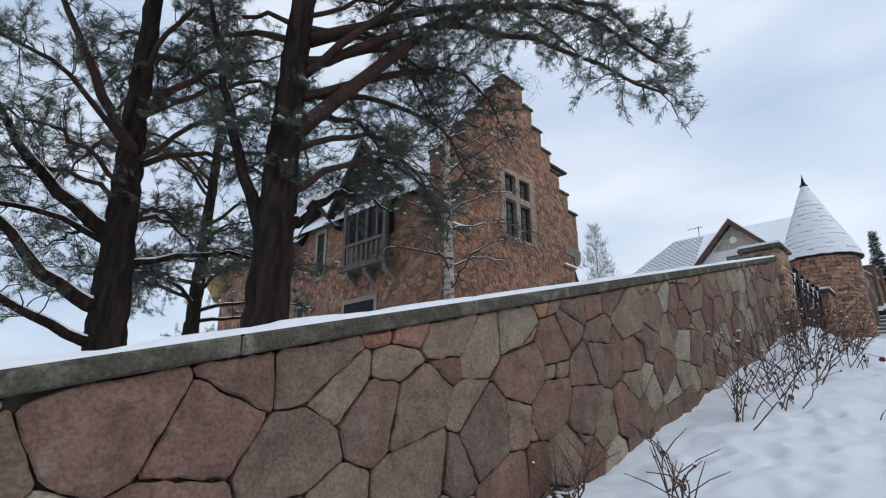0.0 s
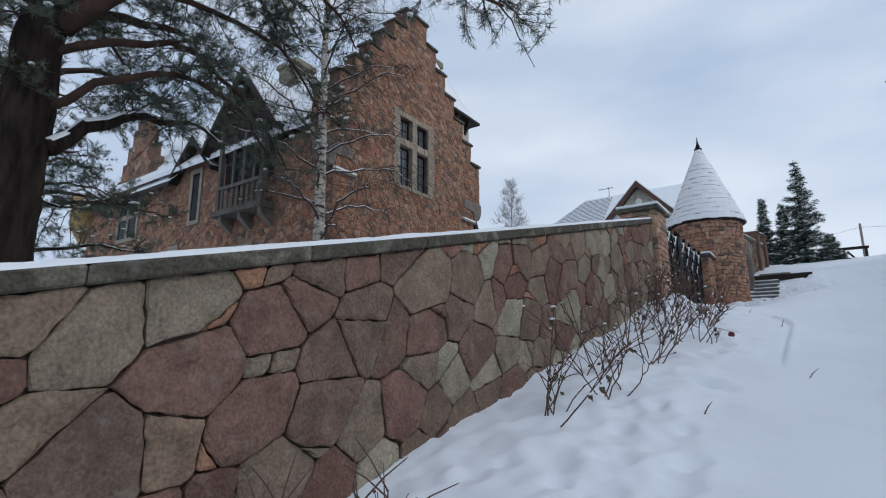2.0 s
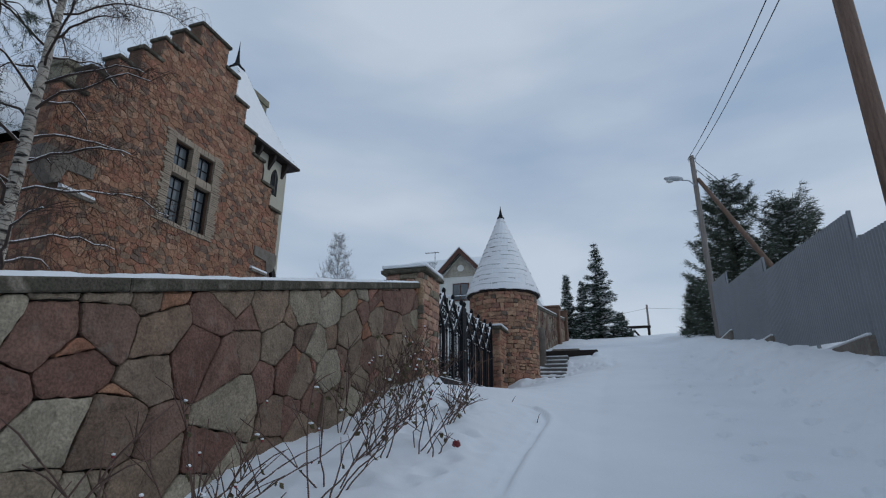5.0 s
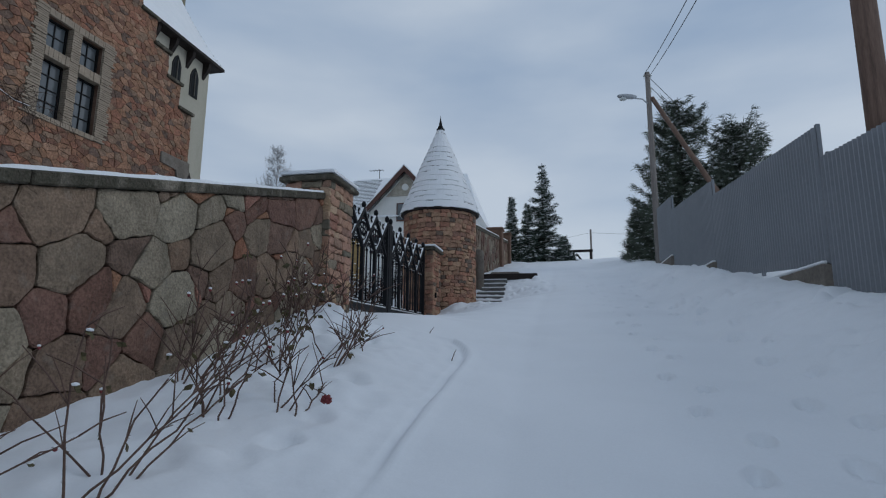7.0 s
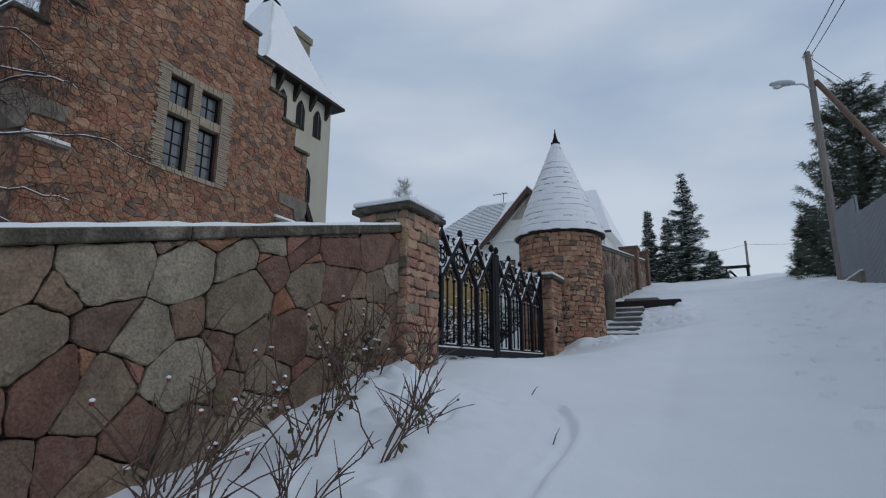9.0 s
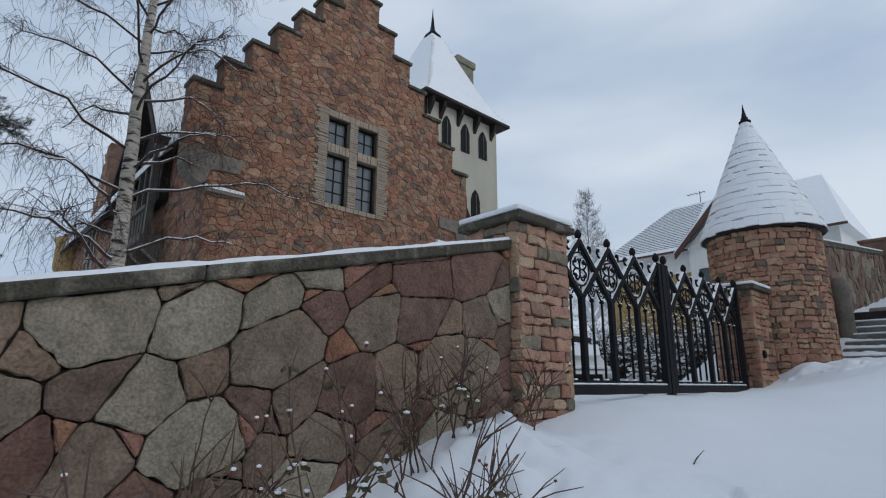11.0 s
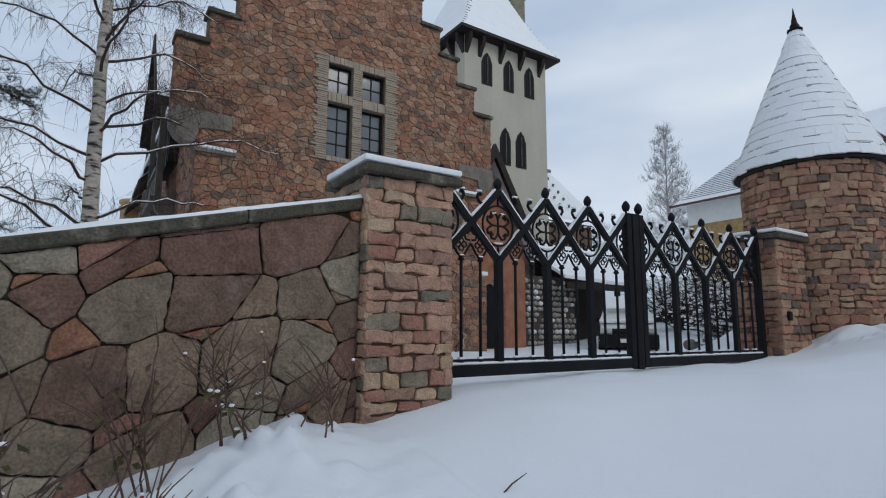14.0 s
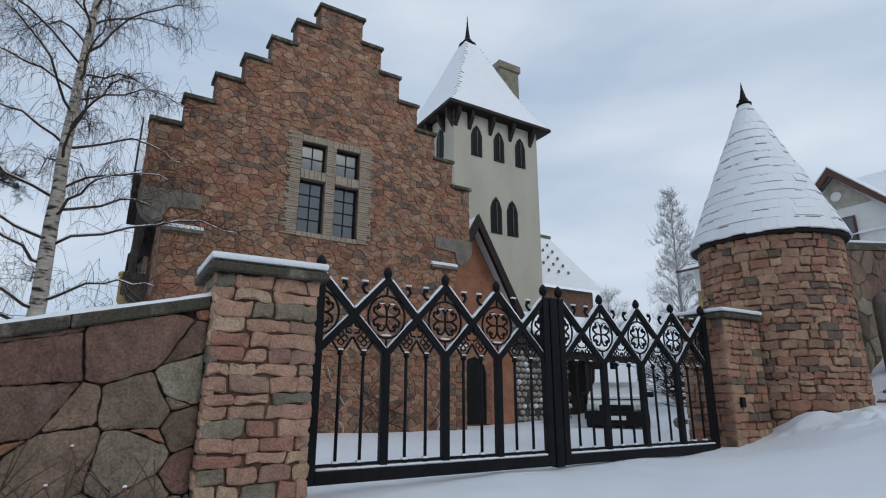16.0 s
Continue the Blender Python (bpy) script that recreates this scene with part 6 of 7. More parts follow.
def birch(at, top, r0, nl, lmax, seed, label, bark, twigmat, zstart=0.16, thick=1.0, hang=7, droop=1.0):
    rng = random.Random(seed)
    ob = thing("birch_tree", at, label, "birch tree", "bare birches")
    a, t = Vector(at), Vector(top)
    path = bend([a - V((0, 0, 0.3)), a.lerp(t, 0.33) + V((0.03, -0.04, 0)), a.lerp(t, 0.66) + V((-0.05, 0.03, 0)), t], 24, 0.02, rng)
    bm = bmesh.new()
    tube(bm, path, [r0 * (1 - 0.93 * (i / 24) ** 0.9) for i in range(25)], 12)
    part("trunk", bm, bark, ob, "white bark with black marks", smooth=True)
    tw = bmesh.new()
    h = (t - a).length
    for k in range(nl):
        f = zstart + (1 - zstart) * (k + rng.random()) / nl
        i = min(int(f * 24), 23)
        p = path[i].lerp(path[i + 1], f * 24 - i)
        az = k * 2.4 + rng.uniform(-0.5, 0.5)
        d = V((math.cos(az), math.sin(az), 0))
        ln = lmax * ((1.05 - 0.62 * f) if droop else (1.1 - 0.98 * f)) * rng.uniform(0.55, 1.1)
        up = 0.12 + 0.75 * f if droop else 1.1
        lp = bend([p, p + d * ln * 0.35 + V((0, 0, ln * up * 0.5)), p + d * ln * 0.7 + V((0, 0, ln * up * 0.75)), p + d * ln + V((0, 0, ln * up * 0.62))], 8, 0.085 * ln / 3, rng)
        r = r0 * 0.19 * (1.1 - 0.7 * f)
        bm = bmesh.new()
        tube(bm, lp, [r * (1 - 0.85 * q / 8) + 0.003 for q in range(9)], 5)
        limb = part("limb", bm, twigmat, ob, smooth=True)
        if droop and f < 0.55:
            bm = bmesh.new()
            tube(bm, [q + V((0, 0, r * (0.75 - 0.06 * i))) for i, q in enumerate(lp)], [r * (0.62 - 0.05 * i) + 0.003 for i in range(9)], 5)
            part("snow_line", bm, M_CAPSNOW, limb, "snow lying along the limb", smooth=True)
        for m in range(int(ln * hang * (0.4 + 0.9 * f))):
            g = rng.uniform(0.2, 1.0)
            j = min(int(g * 8), 7)
            q = lp[j].lerp(lp[j + 1], g * 8 - j)
            e = (d * 0.6 + V((rng.gauss(0, 0.6), rng.gauss(0, 0.6), rng.uniform(-0.1, 0.7)))).normalized()
            l2 = rng.uniform(0.4, 1.1) * (0.4 + 0.25 * ln)
            sp = bend([q, q + e * l2 * 0.5, q + e * l2 * 0.8 + V((0, 0, (-0.2 if droop else 0.25) * l2)), q + e * l2 * 0.95 + V((0, 0, (-0.75 if droop else 0.6) * l2))], 5, 0.02, rng)
            tube(tw, sp, [0.007 * thick * (1 - 0.6 * s / 5) for s in range(6)], 3)
            for s in range(4):
                w = sp[rng.randint(1, 5)]
                e2 = V((rng.gauss(0, 0.5), rng.gauss(0, 0.5), (-1.0 if droop else 0.6) + rng.uniform(-0.2, 0.7))).normalized()
                l3 = rng.uniform(0.2, 0.55)
                tube(tw, [w, w + e2 * l3 * 0.5 + V((rng.gauss(0, 0.03), rng.gauss(0, 0.03), 0)), w + e2 * l3], [0.0045 * thick, 0.0035 * thick, 0.002 * thick], 3)
    part("twigwork", tw, twigmat, ob, "fine hanging twigs")["kind"] = "stuff"
    return ob


birch((-9.75, 11.12, 2.7), (-9.75, 10.95, 17.5), 0.175, 54, 3.7, 7, "tall bare birch with white bark beside the stone gable", M_BBARK, M_BTWIG, 0.16, 0.8, 17)
birch((-26.0, 53.0, 4.0), (-26.0, 53.0, 21.0), 0.2, 90, 3.4, 8, "frosted bare birch far behind the yard", M_FROST, M_FROST, 0.2, 1.7, 16, 0.0)
birch((-33.0, 52.0, 4.0), (-33.0, 52.0, 13.0), 0.2, 34, 4.0, 9, "low frosted tree behind the outbuilding", M_FROST, M_FROST, 0.12, 1.8, 12, 0.0)


def spruce(at, height, radius, seed, label, mat_=None, bare=0.05, length=0.2, width=0.022, group="spruces at the road's end", power=0.9, lift=False):
    rng = random.Random(seed)
    ob = thing("spruce_tree", at, label, "spruce tree", group)
    a = V(at)
    bm = bmesh.new()
    tube(bm, [a - V((0, 0, 0.3)), a + V((0, 0, height * 0.5)), a + V((0, 0, height))], [0.02 * height, 0.011 * height, 0.01], 7)
    part("trunk", bm, M_PBARK, ob)
    tips, aims = [], []
    bm = bmesh.new()
    z = bare * height
    while z < height * 0.97:
        f = z / height
        rr_ = radius * (1 - f) ** power
        for k in range(max(4, int(9 - 5 * f))):
            az = rng.uniform(0, 2 * math.pi)
            ln = rr_ * rng.uniform(0.65, 1.15) + 0.05
            d = V((math.cos(az), math.sin(az), 0))
            p = a + V((0, 0, z + rng.uniform(-0.06, 0.06) * height * (2 if lift else 1) * 0.5))
            e = p + d * ln + V((0, 0, -0.12 * ln + 0.25 * f * ln + (rng.uniform(0.05, 0.6) if lift else rng.uniform(-0.12, 0.1)) * ln))
            mid = p + d * ln * 0.5 + V((0, 0, -0.12 * ln))
            tube(bm, [p, mid, e], [0.02, 0.012, 0.004], 3)
            n = max(3, int(ln / 0.09))
            for q in range(n):
                g = (q + 0.5) / n
                c = p.lerp(mid, g * 2) if g < 0.5 else mid.lerp(e, g * 2 - 1)
                side = V((-d.y, d.x, 0))
                for s in (-1, 0, 1):
                    o = side * s * 0.16 * ln * (1.1 - g)
                    tips.append(tuple(c + o + V((0, 0, rng.uniform(-0.05, 0.03)))))
                    aims.append(tuple((d * 0.8 + side * s * 0.6 + V((0, 0, -0.15))).normalized()))
        z += height * 0.022 + 0.03
    part("branchwork", bm, M_TWIG, ob)["kind"] = "stuff"
    needle_mesh("crown", tips, aims, 5, length, width, 0.5, mat_ or M_SPRUCE, ob, seed)["kind"] = "stuff"
    sb = bmesh.new()
    for p in tips[::9]:
        m = Matrix.Translation(V(p) + V((0, 0, 0.04))) @ Matrix.Diagonal((rng.uniform(0.06, 0.16), rng.uniform(0.06, 0.16), 0.025, 1))
        bmesh.ops.create_icosphere(sb, subdivisions=1, radius=1, matrix=m)
    part("snow_dusting", sb, M_CAPSNOW, ob, "snow on the branches")["kind"] = "stuff"
    return ob


spruce((0.05, 41.8, 7.5), 7.0, 1.75, 11, "dark spruce dusted with snow at the road's end")
spruce((-1.9, 41.0, 7.4), 4.7, 0.85, 12, "slender young spruce powdered with snow")
spruce((-0.9, 40.6, 7.4), 4.0, 0.8, 13, "young spruce powdered with snow beside a larger one")
spruce((1.35, 42.5, 7.6), 2.0, 1.0, 14, "low broad spruce beside the dark timber frame")
spruce((7.0, 33.0, 5.5), 9.0, 2.9, 15, "tall dense pine behind the grey fence", M_NEEDLE, 0.05, 0.3, 0.03, "pines behind the fence", 0.5, True)
spruce((9.5, 33.5, 5.5), 7.8, 2.7, 16, "rounded dense pine behind the grey fence", M_NEEDLE, 0.05, 0.3, 0.03, "pines behind the fence", 0.45, True)
spruce((5.3, 36.5, 6.5), 3.2, 0.8, 17, "small pine at the end of the grey fence", M_NEEDLE, 0.05, 0.3, 0.03, "pines behind the fence", 0.6, True)




def shrub(x, y, height, seed):
    """A dense leafless shrub loaded with snow."""
    rng = random.Random(seed)
    z = ground_z(x, y)
    ob = thing("snowy_shrub", (x, y, z), "dense dark shrub loaded with snow in the yard", "shrub", "yard shrubs")
    tw, sn = bmesh.new(), bmesh.new()
    for k in range(110):
        az, el = rng.uniform(0, 2 * math.pi), rng.uniform(0.35, 1.45)
        ln = height * rng.uniform(0.55, 1.05)
        d = V((math.cos(az) * math.cos(el), math.sin(az) * math.cos(el), math.sin(el)))
        b = V((x + rng.uniform(-0.2, 0.2), y + rng.uniform(-0.2, 0.2), z - 0.05))
        lp = bend([b, b + d * ln * 0.55 + V((0, 0, 0.1)), b + d * ln - V((0, 0, 0.12 * ln))], 5, 0.06, rng)
        tube(tw, lp, [0.022 - 0.0035 * q for q in range(6)], 3)
        for m in range(6):
            q = lp[rng.randint(2, 5)]
            e = V((rng.gauss(0, 1), rng.gauss(0, 1), rng.gauss(0.2, 0.6))).normalized() * rng.uniform(0.15, 0.4)
            tube(tw, [q, q + e], [0.012, 0.006], 3)
            if rng.random() < 0.3:
                bmesh.ops.create_icosphere(sn, subdivisions=1, radius=1, matrix=Matrix.Translation(q + e * 0.7) @ Matrix.Diagonal((rng.uniform(0.05, 0.13), rng.uniform(0.05, 0.13), 0.04, 1)))
    part("twigwork", tw, M_TWIG, ob)["kind"] = "stuff"
    part("snow_dusting", sn, M_CAPSNOW, ob, "clumps of snow")["kind"] = "stuff"


for k, (sx, sy, sh) in enumerate(((-5.4, 25.2, 1.5), (-6.6, 27.2, 1.8), (-4.7, 27.6, 2.0), (-8.2, 30.2, 2.2), (-6.0, 30.5, 2.4), (-10.2, 32.5, 2.4), (-12.6, 33.5, 2.6), (-3.9, 25.2, 1.4), (-8.0, 33.5, 2.8), (-13.2, 36.5, 3.4), (-11.2, 37.2, 3.5), (-9.2, 36.8, 3.3), (-7.0, 37.4, 3.6), (-5.0, 35.6, 3.2), (-15.4, 36.6, 3.4), (-5.6, 33.0, 2.8), (-3.8, 30.5, 2.2))):
    shrub(sx, sy, sh, 500 + k)

# climbing stems on the foot of the stone gable
ivy = thing("climber", (FX + 0.1, 17.5, 2.8), "bare climbing stems on the foot of the stone gable", "climber")
irng = random.Random(66)
for k in range(26):
    y0_ = irng.uniform(13.4, 20.6)
    pts = [V((FX + 0.07, y0_, 2.7))]
    while pts[-1].z < irng.uniform(3.4, 5.6) and len(pts) < 14:
        q = pts[-1]
        pts.append(V((FX + irng.uniform(0.05, 0.14), q.y + irng.gauss(0, 0.2), q.z + irng.uniform(0.1, 0.32))))
    if len(pts) > 2:
        bm = bmesh.new()
        tube(bm, pts, [0.022 * (1 - 0.6 * i / len(pts)) for i in range(len(pts))], 4)
        part("stem", bm, M_BTWIG if irng.random() < 0.7 else M_FROST, ivy)


# ---- rose bushes along the wall ----
def rose_bush(x, y, stems, height, lean, seed, leafy=5):
    rng = random.Random(seed)
    z = top_z(x, y)
    ob = thing("rose_bush", (x, y, z), "bare thorny rose bush with withered leaves and snowy hips", "rose bush", "rose bushes along the wall")
    leaves, snowb, hips = bmesh.new(), bmesh.new(), bmesh.new()
    for k in range(stems):
        a = rng.uniform(0, 2 * math.pi)
        b = V((x + 0.1 * math.cos(a), y + 0.12 * math.sin(a), z - 0.05))
        h = height * rng.uniform(0.55, 1.1)
        d = V((lean[0] + rng.gauss(0, 0.5), lean[1] + rng.gauss(0, 0.65), 1)).normalized()
        top = b + d * h
        top.x = max(top.x, WALL_X + 0.12)
        lp = bend([b, b.lerp(top, 0.45) + V((rng.uniform(-0.05, 0.05), rng.uniform(-0.05, 0.05), 0.04)), top], 8, 0.012, rng)
        bm = bmesh.new()
        tube(bm, lp, [0.0075 - 0.0005 * q for q in range(9)], 5)
        for q in range(1, 8):
            for _ in range(3):
                p = lp[q].lerp(lp[q + 1], rng.random())
                e = V((rng.gauss(0, 1), rng.gauss(0, 1), 0.3)).normalized()
                tube(bm, [p, p + e * 0.014], [0.0035, 0.0005], 3)
        stem = part("stem", bm, M_STEM, ob)
        for m in range(rng.randint(3, 7)):
            q = lp[rng.randint(3, 8)]
            e = (d + V((rng.gauss(0, 0.8), rng.gauss(0, 0.8), rng.uniform(-0.1, 0.5)))).normalized()
            l2 = rng.uniform(0.12, 0.42)
            tip = q + e * l2
            tip.x = max(tip.x, WALL_X + 0.08)
            bm = bmesh.new()
            tube(bm, [q, q.lerp(tip, 0.5) + V((0, 0, 0.015)), tip], [0.005, 0.004, 0.0025], 4)
            part("shoot", bm, M_STEM, stem)
            r = rng.random()
            if r < 0.1:
                bmesh.ops.create_icosphere(hips, subdivisions=1, radius=0.011, matrix=Matrix.Translation(tip))
                bmesh.ops.create_icosphere(snowb, subdivisions=1, radius=1, matrix=Matrix.Translation(tip + V((0, 0, 0.014))) @ Matrix.Diagonal((0.012, 0.013, 0.009, 1)))
        for m in range(leafy if rng.random() < 0.6 else 0):
            q = lp[rng.randint(3, 8)]
            e = V((rng.gauss(0, 1), rng.gauss(0, 1), -0.8)).normalized()
            s = e.cross(V((rng.gauss(0, 1), rng.gauss(0, 1), 0.5))).normalized()
            nrm = e.cross(s)
            L = rng.uniform(0.045, 0.08)
            p0 = q + e * 0.02
            vs = [leaves.verts.new(v) for v in (p0, p0 + e * L * 0.35 + s * L * 0.3 + nrm * 0.01, p0 + e * L * 0.75 + s * L * 0.22, p0 + e * L + nrm * 0.012, p0 + e * L * 0.75 - s * L * 0.22, p0 + e * L * 0.35 - s * L * 0.3 + nrm * 0.01, p0 + e * L * 0.5 - nrm * 0.008)]
            for i in range(6):
                leaves.faces.new((vs[i], vs[(i + 1) % 6], vs[6]))
            if rng.random() < 0.28:
                bmesh.ops.create_icosphere(snowb, subdivisions=1, radius=1, matrix=Matrix.Translation(p0 + e * L * 0.3 + V((0, 0, 0.012))) @ Matrix.Diagonal((0.024, 0.02, 0.011, 1)))
    if len(leaves.verts):
        part("foliage", leaves, M_LEAF, ob, "withered drooping leaves")["kind"] = "stuff"
    if len(hips.verts):
        part("hip_spray", hips, M_ROSE, ob, "small dark hips")["kind"] = "stuff"
        part("snow", snowb, M_CAPSNOW, ob, "snow caught on leaves and hips")["kind"] = "stuff"
    return ob


for (bx, by, n, h, ln, sd, lf) in ((-1.82, 3.66, 5, 0.4, (0.1, 0.1), 1, 12), (-1.2, 3.9, 5, 0.55, (0.1, 0.2), 2, 1), (-1.4, 6.15, 7, 0.95, (0.1, 0.2), 3, 4), (-1.15, 7.0, 6, 0.95, (0.0, 0.4), 4, 3),
                                  (-1.5, 7.45, 7, 1.0, (0.1, 0.3), 5, 5), (-1.15, 8.4, 8, 1.1, (0.15, 0.25), 6, 3), (-1.2, 9.4, 7, 1.0, (0.1, 0.3), 7, 5), (-1.7, 9.85, 6, 0.9, (0.2, 0.2), 8, 4),
                                  (-0.8, 9.7, 5, 0.7, (0.1, 0.4), 9, 1), (-1.4, 10.6, 8, 1.0, (0.1, 0.2), 10, 7), (-1.0, 10.85, 6, 0.8, (0.15, 0.3), 11, 4), (-1.7, 11.4, 7, 0.9, (0.0, 0.1), 12, 5), (-0.9, 11.25, 6, 0.45, (0.1, 0.2), 13, 0),
                                  (-1.85, 12.0, 7, 0.85, (0.05, 0.0), 14, 4), (-1.6, 12.4, 7, 0.55, (0.1, 0.1), 15, 1)):
    rose_bush(bx, by, n, h, ln, sd * 17, lf)
# one faded bloom bowed to the snow
bm = bmesh.new()
for k in range(14):
    a, r = k * 2.4, 0.012 + 0.0025 * k
    m = Matrix.Translation((-0.47, 9.63, top_z(-0.47, 9.63) + 0.16)) @ Euler((0, 0.3 + 0.05 * k, a)).to_matrix().to_4x4() @ Matrix.Translation((r, 0, 0)) @ Matrix.Diagonal((0.008, 0.022, 0.026, 1))
    bmesh.ops.create_icosphere(bm, subdivisions=1, radius=1, matrix=m)
bloom = tagged(part("rose_bloom", bm, M_ROSE, smooth=True), "faded red rose bloom bowed low over the snow", "rose")
bm = bmesh.new()
tube(bm, [(-0.8, 9.7, top_z(-0.8, 9.7) - 0.03), (-0.65, 9.67, top_z(-0.65, 9.67) + 0.22), (-0.48, 9.64, top_z(-0.48, 9.64) + 0.17)], [0.007, 0.005, 0.003], 5)
part("stem", bm, M_STEM, bloom)
for k, (sx, sy, sa, sl) in enumerate(((0.3, 8.6, 0.4, 0.12), (-0.05, 11.95, 1.2, 0.1), (-0.6, 13.1, 1.4, 0.2), (-0.4, 6.9, 0.8, 0.1))):
    z = top_z(sx, sy)
    bm = bmesh.new()
    tube(bm, [(sx, sy, z - 0.03), (sx + 0.5 * sl * math.cos(sa), sy + 0.5 * sl * math.sin(sa), z + 0.05), (sx + sl * math.cos(sa), sy + sl * math.sin(sa), z + 0.1)], [0.006, 0.005, 0.002], 5)
    tagged(part("dry_stalk", bm, M_STEM), "dry plant stalk sticking out of the snow", "stalk", "dry stalks")

# ---- stones of walls, posts, turret and facades ----
lay(corner_wedges(split_stones(cells(WALL_Y0, WALL_Y1, 0.0, 1.74, 0.39, 0.335, 29, 0.34, 0.36), 24, 0.22, 0.5), 23, 0.3), place_wall, garden_wall, wall_material, 0.055, 0.006, 0.01, 22, rough=0.022)
nst = cells(22.7, 37.4, 0.0, 2.6, 0.45, 0.345, 25, 0.37, 0.2)
lay(nst, lambda u, v, d: (-1.93 + d, u, ntop(u) - 2.6 + v), wall_n, wall_material, 0.04, 0.007, 0.012, 26, rough=0.014, stuff=M_WSTUFF, pick=lambda s: s[0][0] < 29)
gate_post("gate_post", -2.72, -2.0, 12.93, 13.76, 2.6, 4.76, 40, "square gate post of rough pink sandstone blocks with snowy cap", M_BRICK, ("mx",))
gate_post("gate_post", -2.9, -2.15, 19.85, 20.75, 2.8, 4.92, 60, "lower stone gate post built against the round turret", M_TBRICK, ("mx", "py"))
lay([s for s in courses(-math.pi * TR, math.pi * TR * 0.45, 3.0, 6.29, 0.118, 0.12, 0.31, 71, 0.022)], place_turret, turret_wall, M_TBRICK, 0.038, 0.006, 0.014, 72, "block", rough=0.016,
    stuff=M_TSTUFF, pick=lambda s: -1.6 < s[0][0] < 0.5 and s[0][1] > 3.3)
# shingles of the turret roof under snow
srng = random.Random(12)
NC = 16
for k in range(NC):
    f0, f1 = k / NC, (k + 1) / NC
    r0, r1 = 1.215 * (1 - f0) + 0.07 * f0, 1.215 * (1 - f1) + 0.07 * f1
    z0, z1 = 6.35 + 2.76 * f0, 6.35 + 2.76 * f1
    n = max(6, int(2 * math.pi * r0 / 0.22))
    for i in range(n):
        a0, a1 = 2 * math.pi * (i + 0.5 * (k % 2)) / n + 0.0005, 2 * math.pi * (i + 1 + 0.5 * (k % 2)) / n - 0.0005
        vs, th = [], 0.024 + srng.uniform(-0.007, 0.008)
        drop = srng.uniform(-0.012, 0.014) if k else srng.uniform(-0.06, -0.02)
        for (r, z, t) in ((r0, z0 + 0.022 + drop, 0.0), (r0, z0 + 0.022 + drop, th), (r1, z1 + 0.02, 0.004), (r1, z1 + 0.02, 0.02)):
            for a in (a0, (a0 + a1) / 2, a1):
                vs.append((TX + (r + t) * math.cos(a), TY + (r + t) * math.sin(a), z + t * 0.45))
        raw("shingle", vs, [(0, 1, 4, 3), (1, 2, 5, 4), (3, 4, 10, 9), (4, 5, 11, 10), (0, 3, 9, 6), (2, 8, 11, 5), (6, 9, 10, 7), (7, 10, 11, 8)], M_CAPSNOW, roof)


# slate lips that show below the snow on the turret
lv, lf = [], []
for k in range(1, NC):
    f0 = k / NC
    r0, z0 = 1.215 * (1 - f0) + 0.07 * f0, 6.35 + 2.76 * f0
    a = 0.0
    while a < 2 * math.pi:
        w = srng.uniform(0.05, 0.24) / r0
        if srng.random() < 0.3:
            o, h = len(lv), srng.uniform(0.008, 0.02)
            for q in (a, a + w / 2, a + w):
                for rr_, zz in ((r0 + 0.012, z0 - h * 0.4), (r0 + 0.032, z0 - h * 0.4), (r0 + 0.03, z0 + h), (r0 + 0.01, z0 + h)):
                    lv.append((TX + rr_ * math.cos(q), TY + rr_ * math.sin(q), zz))
            lf += [(o + e, o + e + 4, o + (e + 1) % 4 + 4, o + (e + 1) % 4) for e in range(4)] + [(o + e + 4, o + e + 8, o + (e + 1) % 4 + 8, o + (e + 1) % 4 + 4) for e in range(4)]
            lf += [(o, o + 1, o + 2, o + 3), (o + 11, o + 10, o + 9, o + 8)]
        a += w + srng.uniform(0.02, 0.12)
raw("slate_lip", lv, lf, M_SLATE, roof, label="dark slate edges below the snow")["kind"] = "stuff"


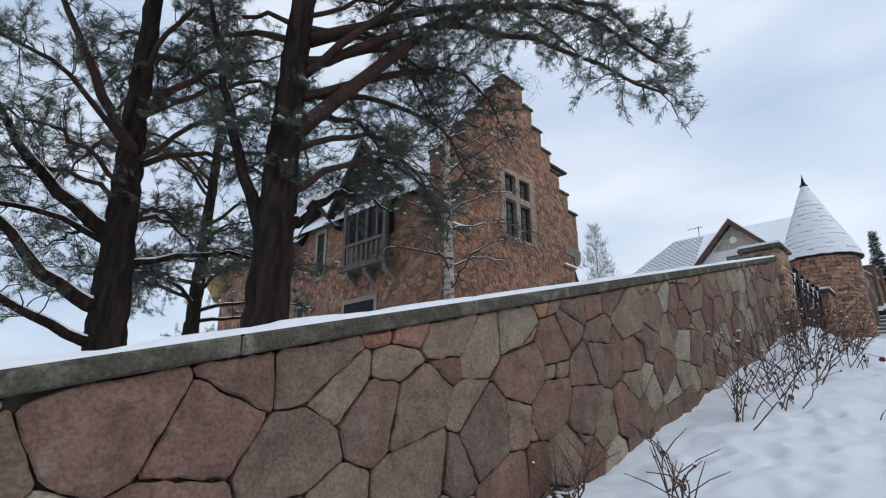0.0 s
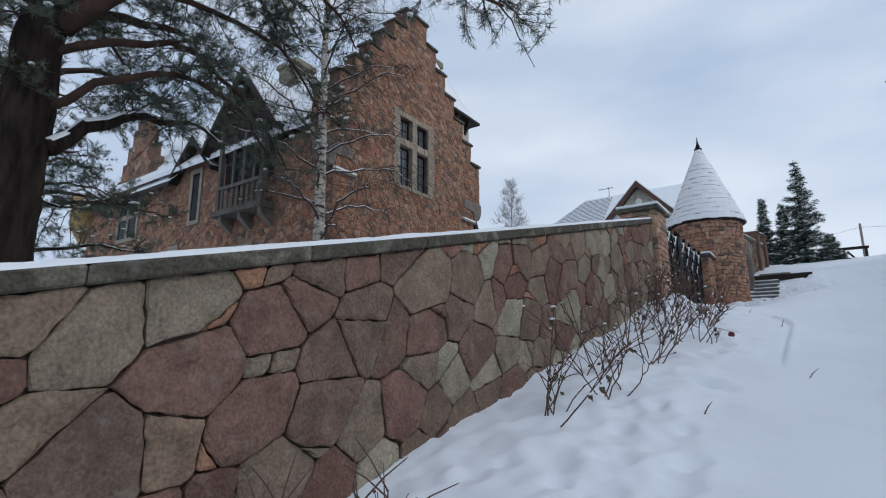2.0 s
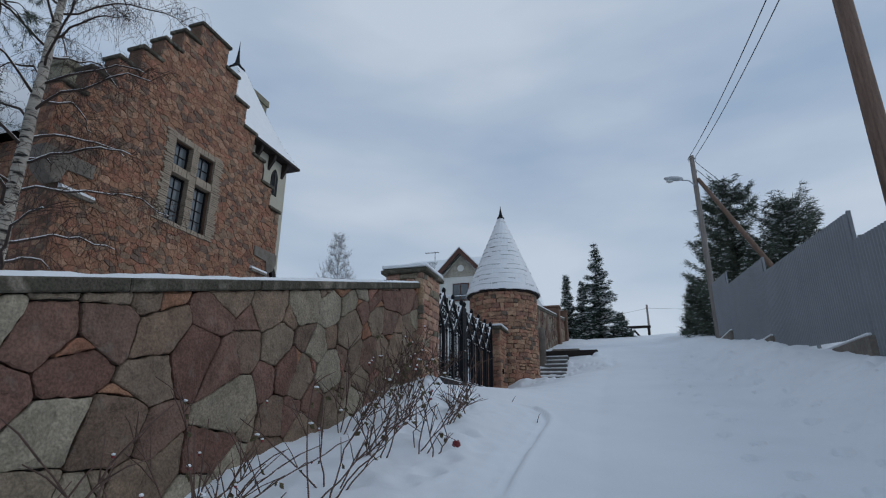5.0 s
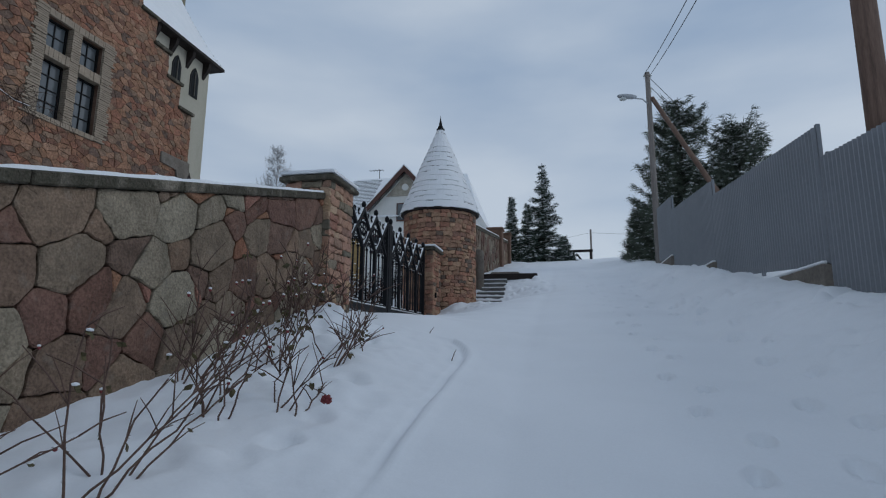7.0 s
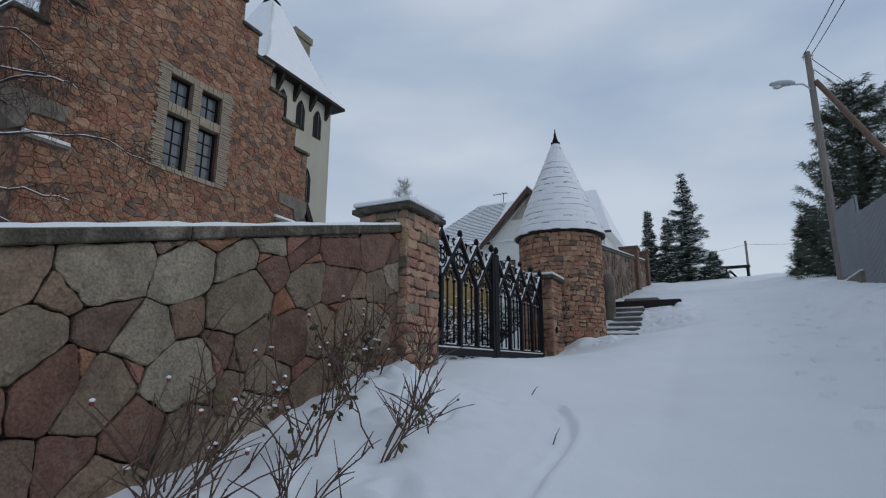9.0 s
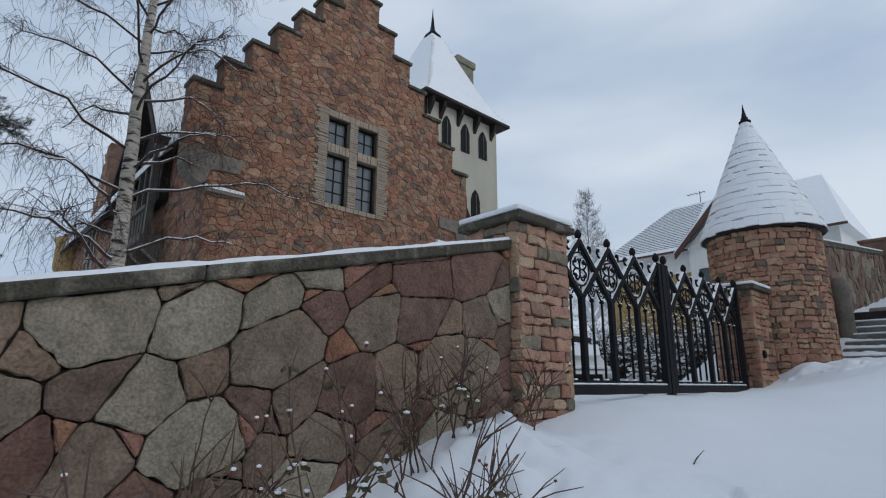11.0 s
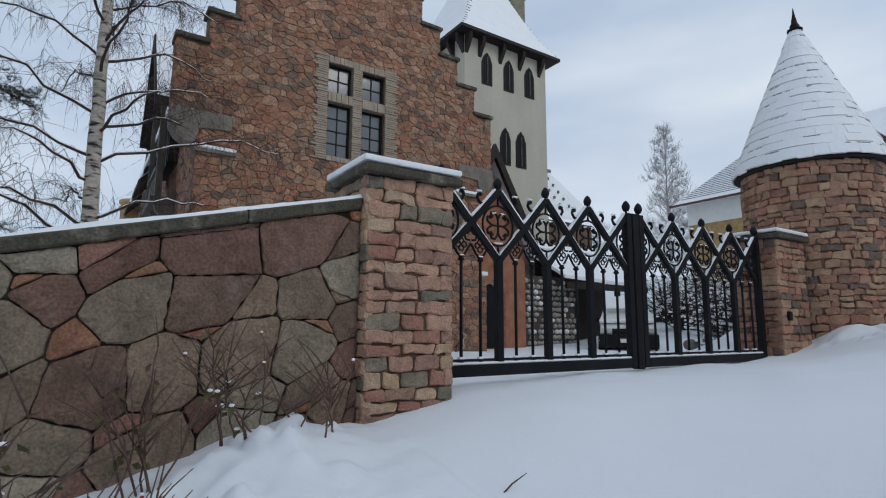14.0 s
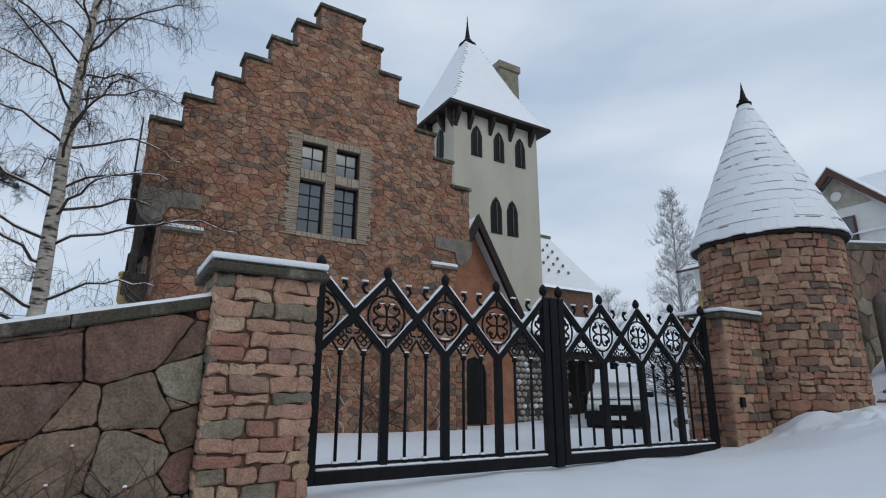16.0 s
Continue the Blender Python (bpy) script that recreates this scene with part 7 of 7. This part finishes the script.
# stones of the stepped gable
def gable_region(s):
    (cu, cv), poly, area = s
    for i, (z0, z1, a, b) in enumerate(rows):
        if z0 <= cv < z1:
            poly = clip(clip(poly, -1, 0, -a), 1, 0, b)
            nxt = rows[i + 1] if i + 1 < len(rows) else None
            if nxt is None or not (nxt[2] < cu < nxt[3]):
                poly = clip(poly, 0, 1, z1)
            if nxt is not None and nxt[2] > nxt[3]:
                return None
            break
    else:
        return None
    h = (HOLE[0] - 0.3, HOLE[1] + 0.3, HOLE[2] - 0.14, HOLE[3] + 0.21)
    if h[0] < cu < h[1] and h[2] < cv < h[3]:
        if cu < h[0] + 0.12:
            poly = clip(poly, 1, 0, h[0])
        elif cu > h[1] - 0.12:
            poly = clip(poly, -1, 0, -h[1])
        elif cv < h[2] + 0.1:
            poly = clip(poly, 0, 1, h[2])
        elif cv > h[3] - 0.1:
            poly = clip(poly, 0, -1, -h[3])
        else:
            return None
    elif h[2] < cv < h[3]:
        poly = clip(poly, 1, 0, h[0]) if cu <= h[0] else clip(poly, -1, 0, -h[1])
    elif h[0] < cu < h[1]:
        poly = clip(poly, 0, 1, h[2]) if cv <= h[2] else clip(poly, 0, -1, -h[3])
    return ((cu, cv), poly, area) if len(poly) >= 3 else None


gs = [g for g in (gable_region(s) for s in cells(FY0, FY1, 2.7, FZ + 6 * RISE, 0.235, 0.158, 33, 0.42, 0.14)) if g]
gs.sort(key=lambda s: abs(s[0][0] - 18.0) + abs(s[0][1] - 8.0))
near = set(id(s) for s in gs[:300])
lay(gs, lambda u, v, d: (FX - 0.03 + d, u, v), front, M_FSTONE, 0.038, 0.0045, 0.012, 34, rough=0.012, stuff=M_FSTUFF, pick=lambda s: id(s) in near)
lay(cells(0.0, 0.5, 8.1, 10.2, 0.235, 0.158, 36), lambda u, v, d: (FX - 0.5 + u, FY0 - d + 0.0, v), front, M_FSTONE, 0.03, 0.006, 0.012, 37, stuff=M_FSTUFF, pick=lambda s: False)
lay(cells(-28.0, FX - 0.02, 3.4, 9.2, 0.27, 0.185, 35), lambda u, v, d: (u, SY + 0.03 - d, v), south, M_FSTONE, 0.03, 0.007, 0.012, 38, stuff=M_FSTUFF, pick=lambda s: False)
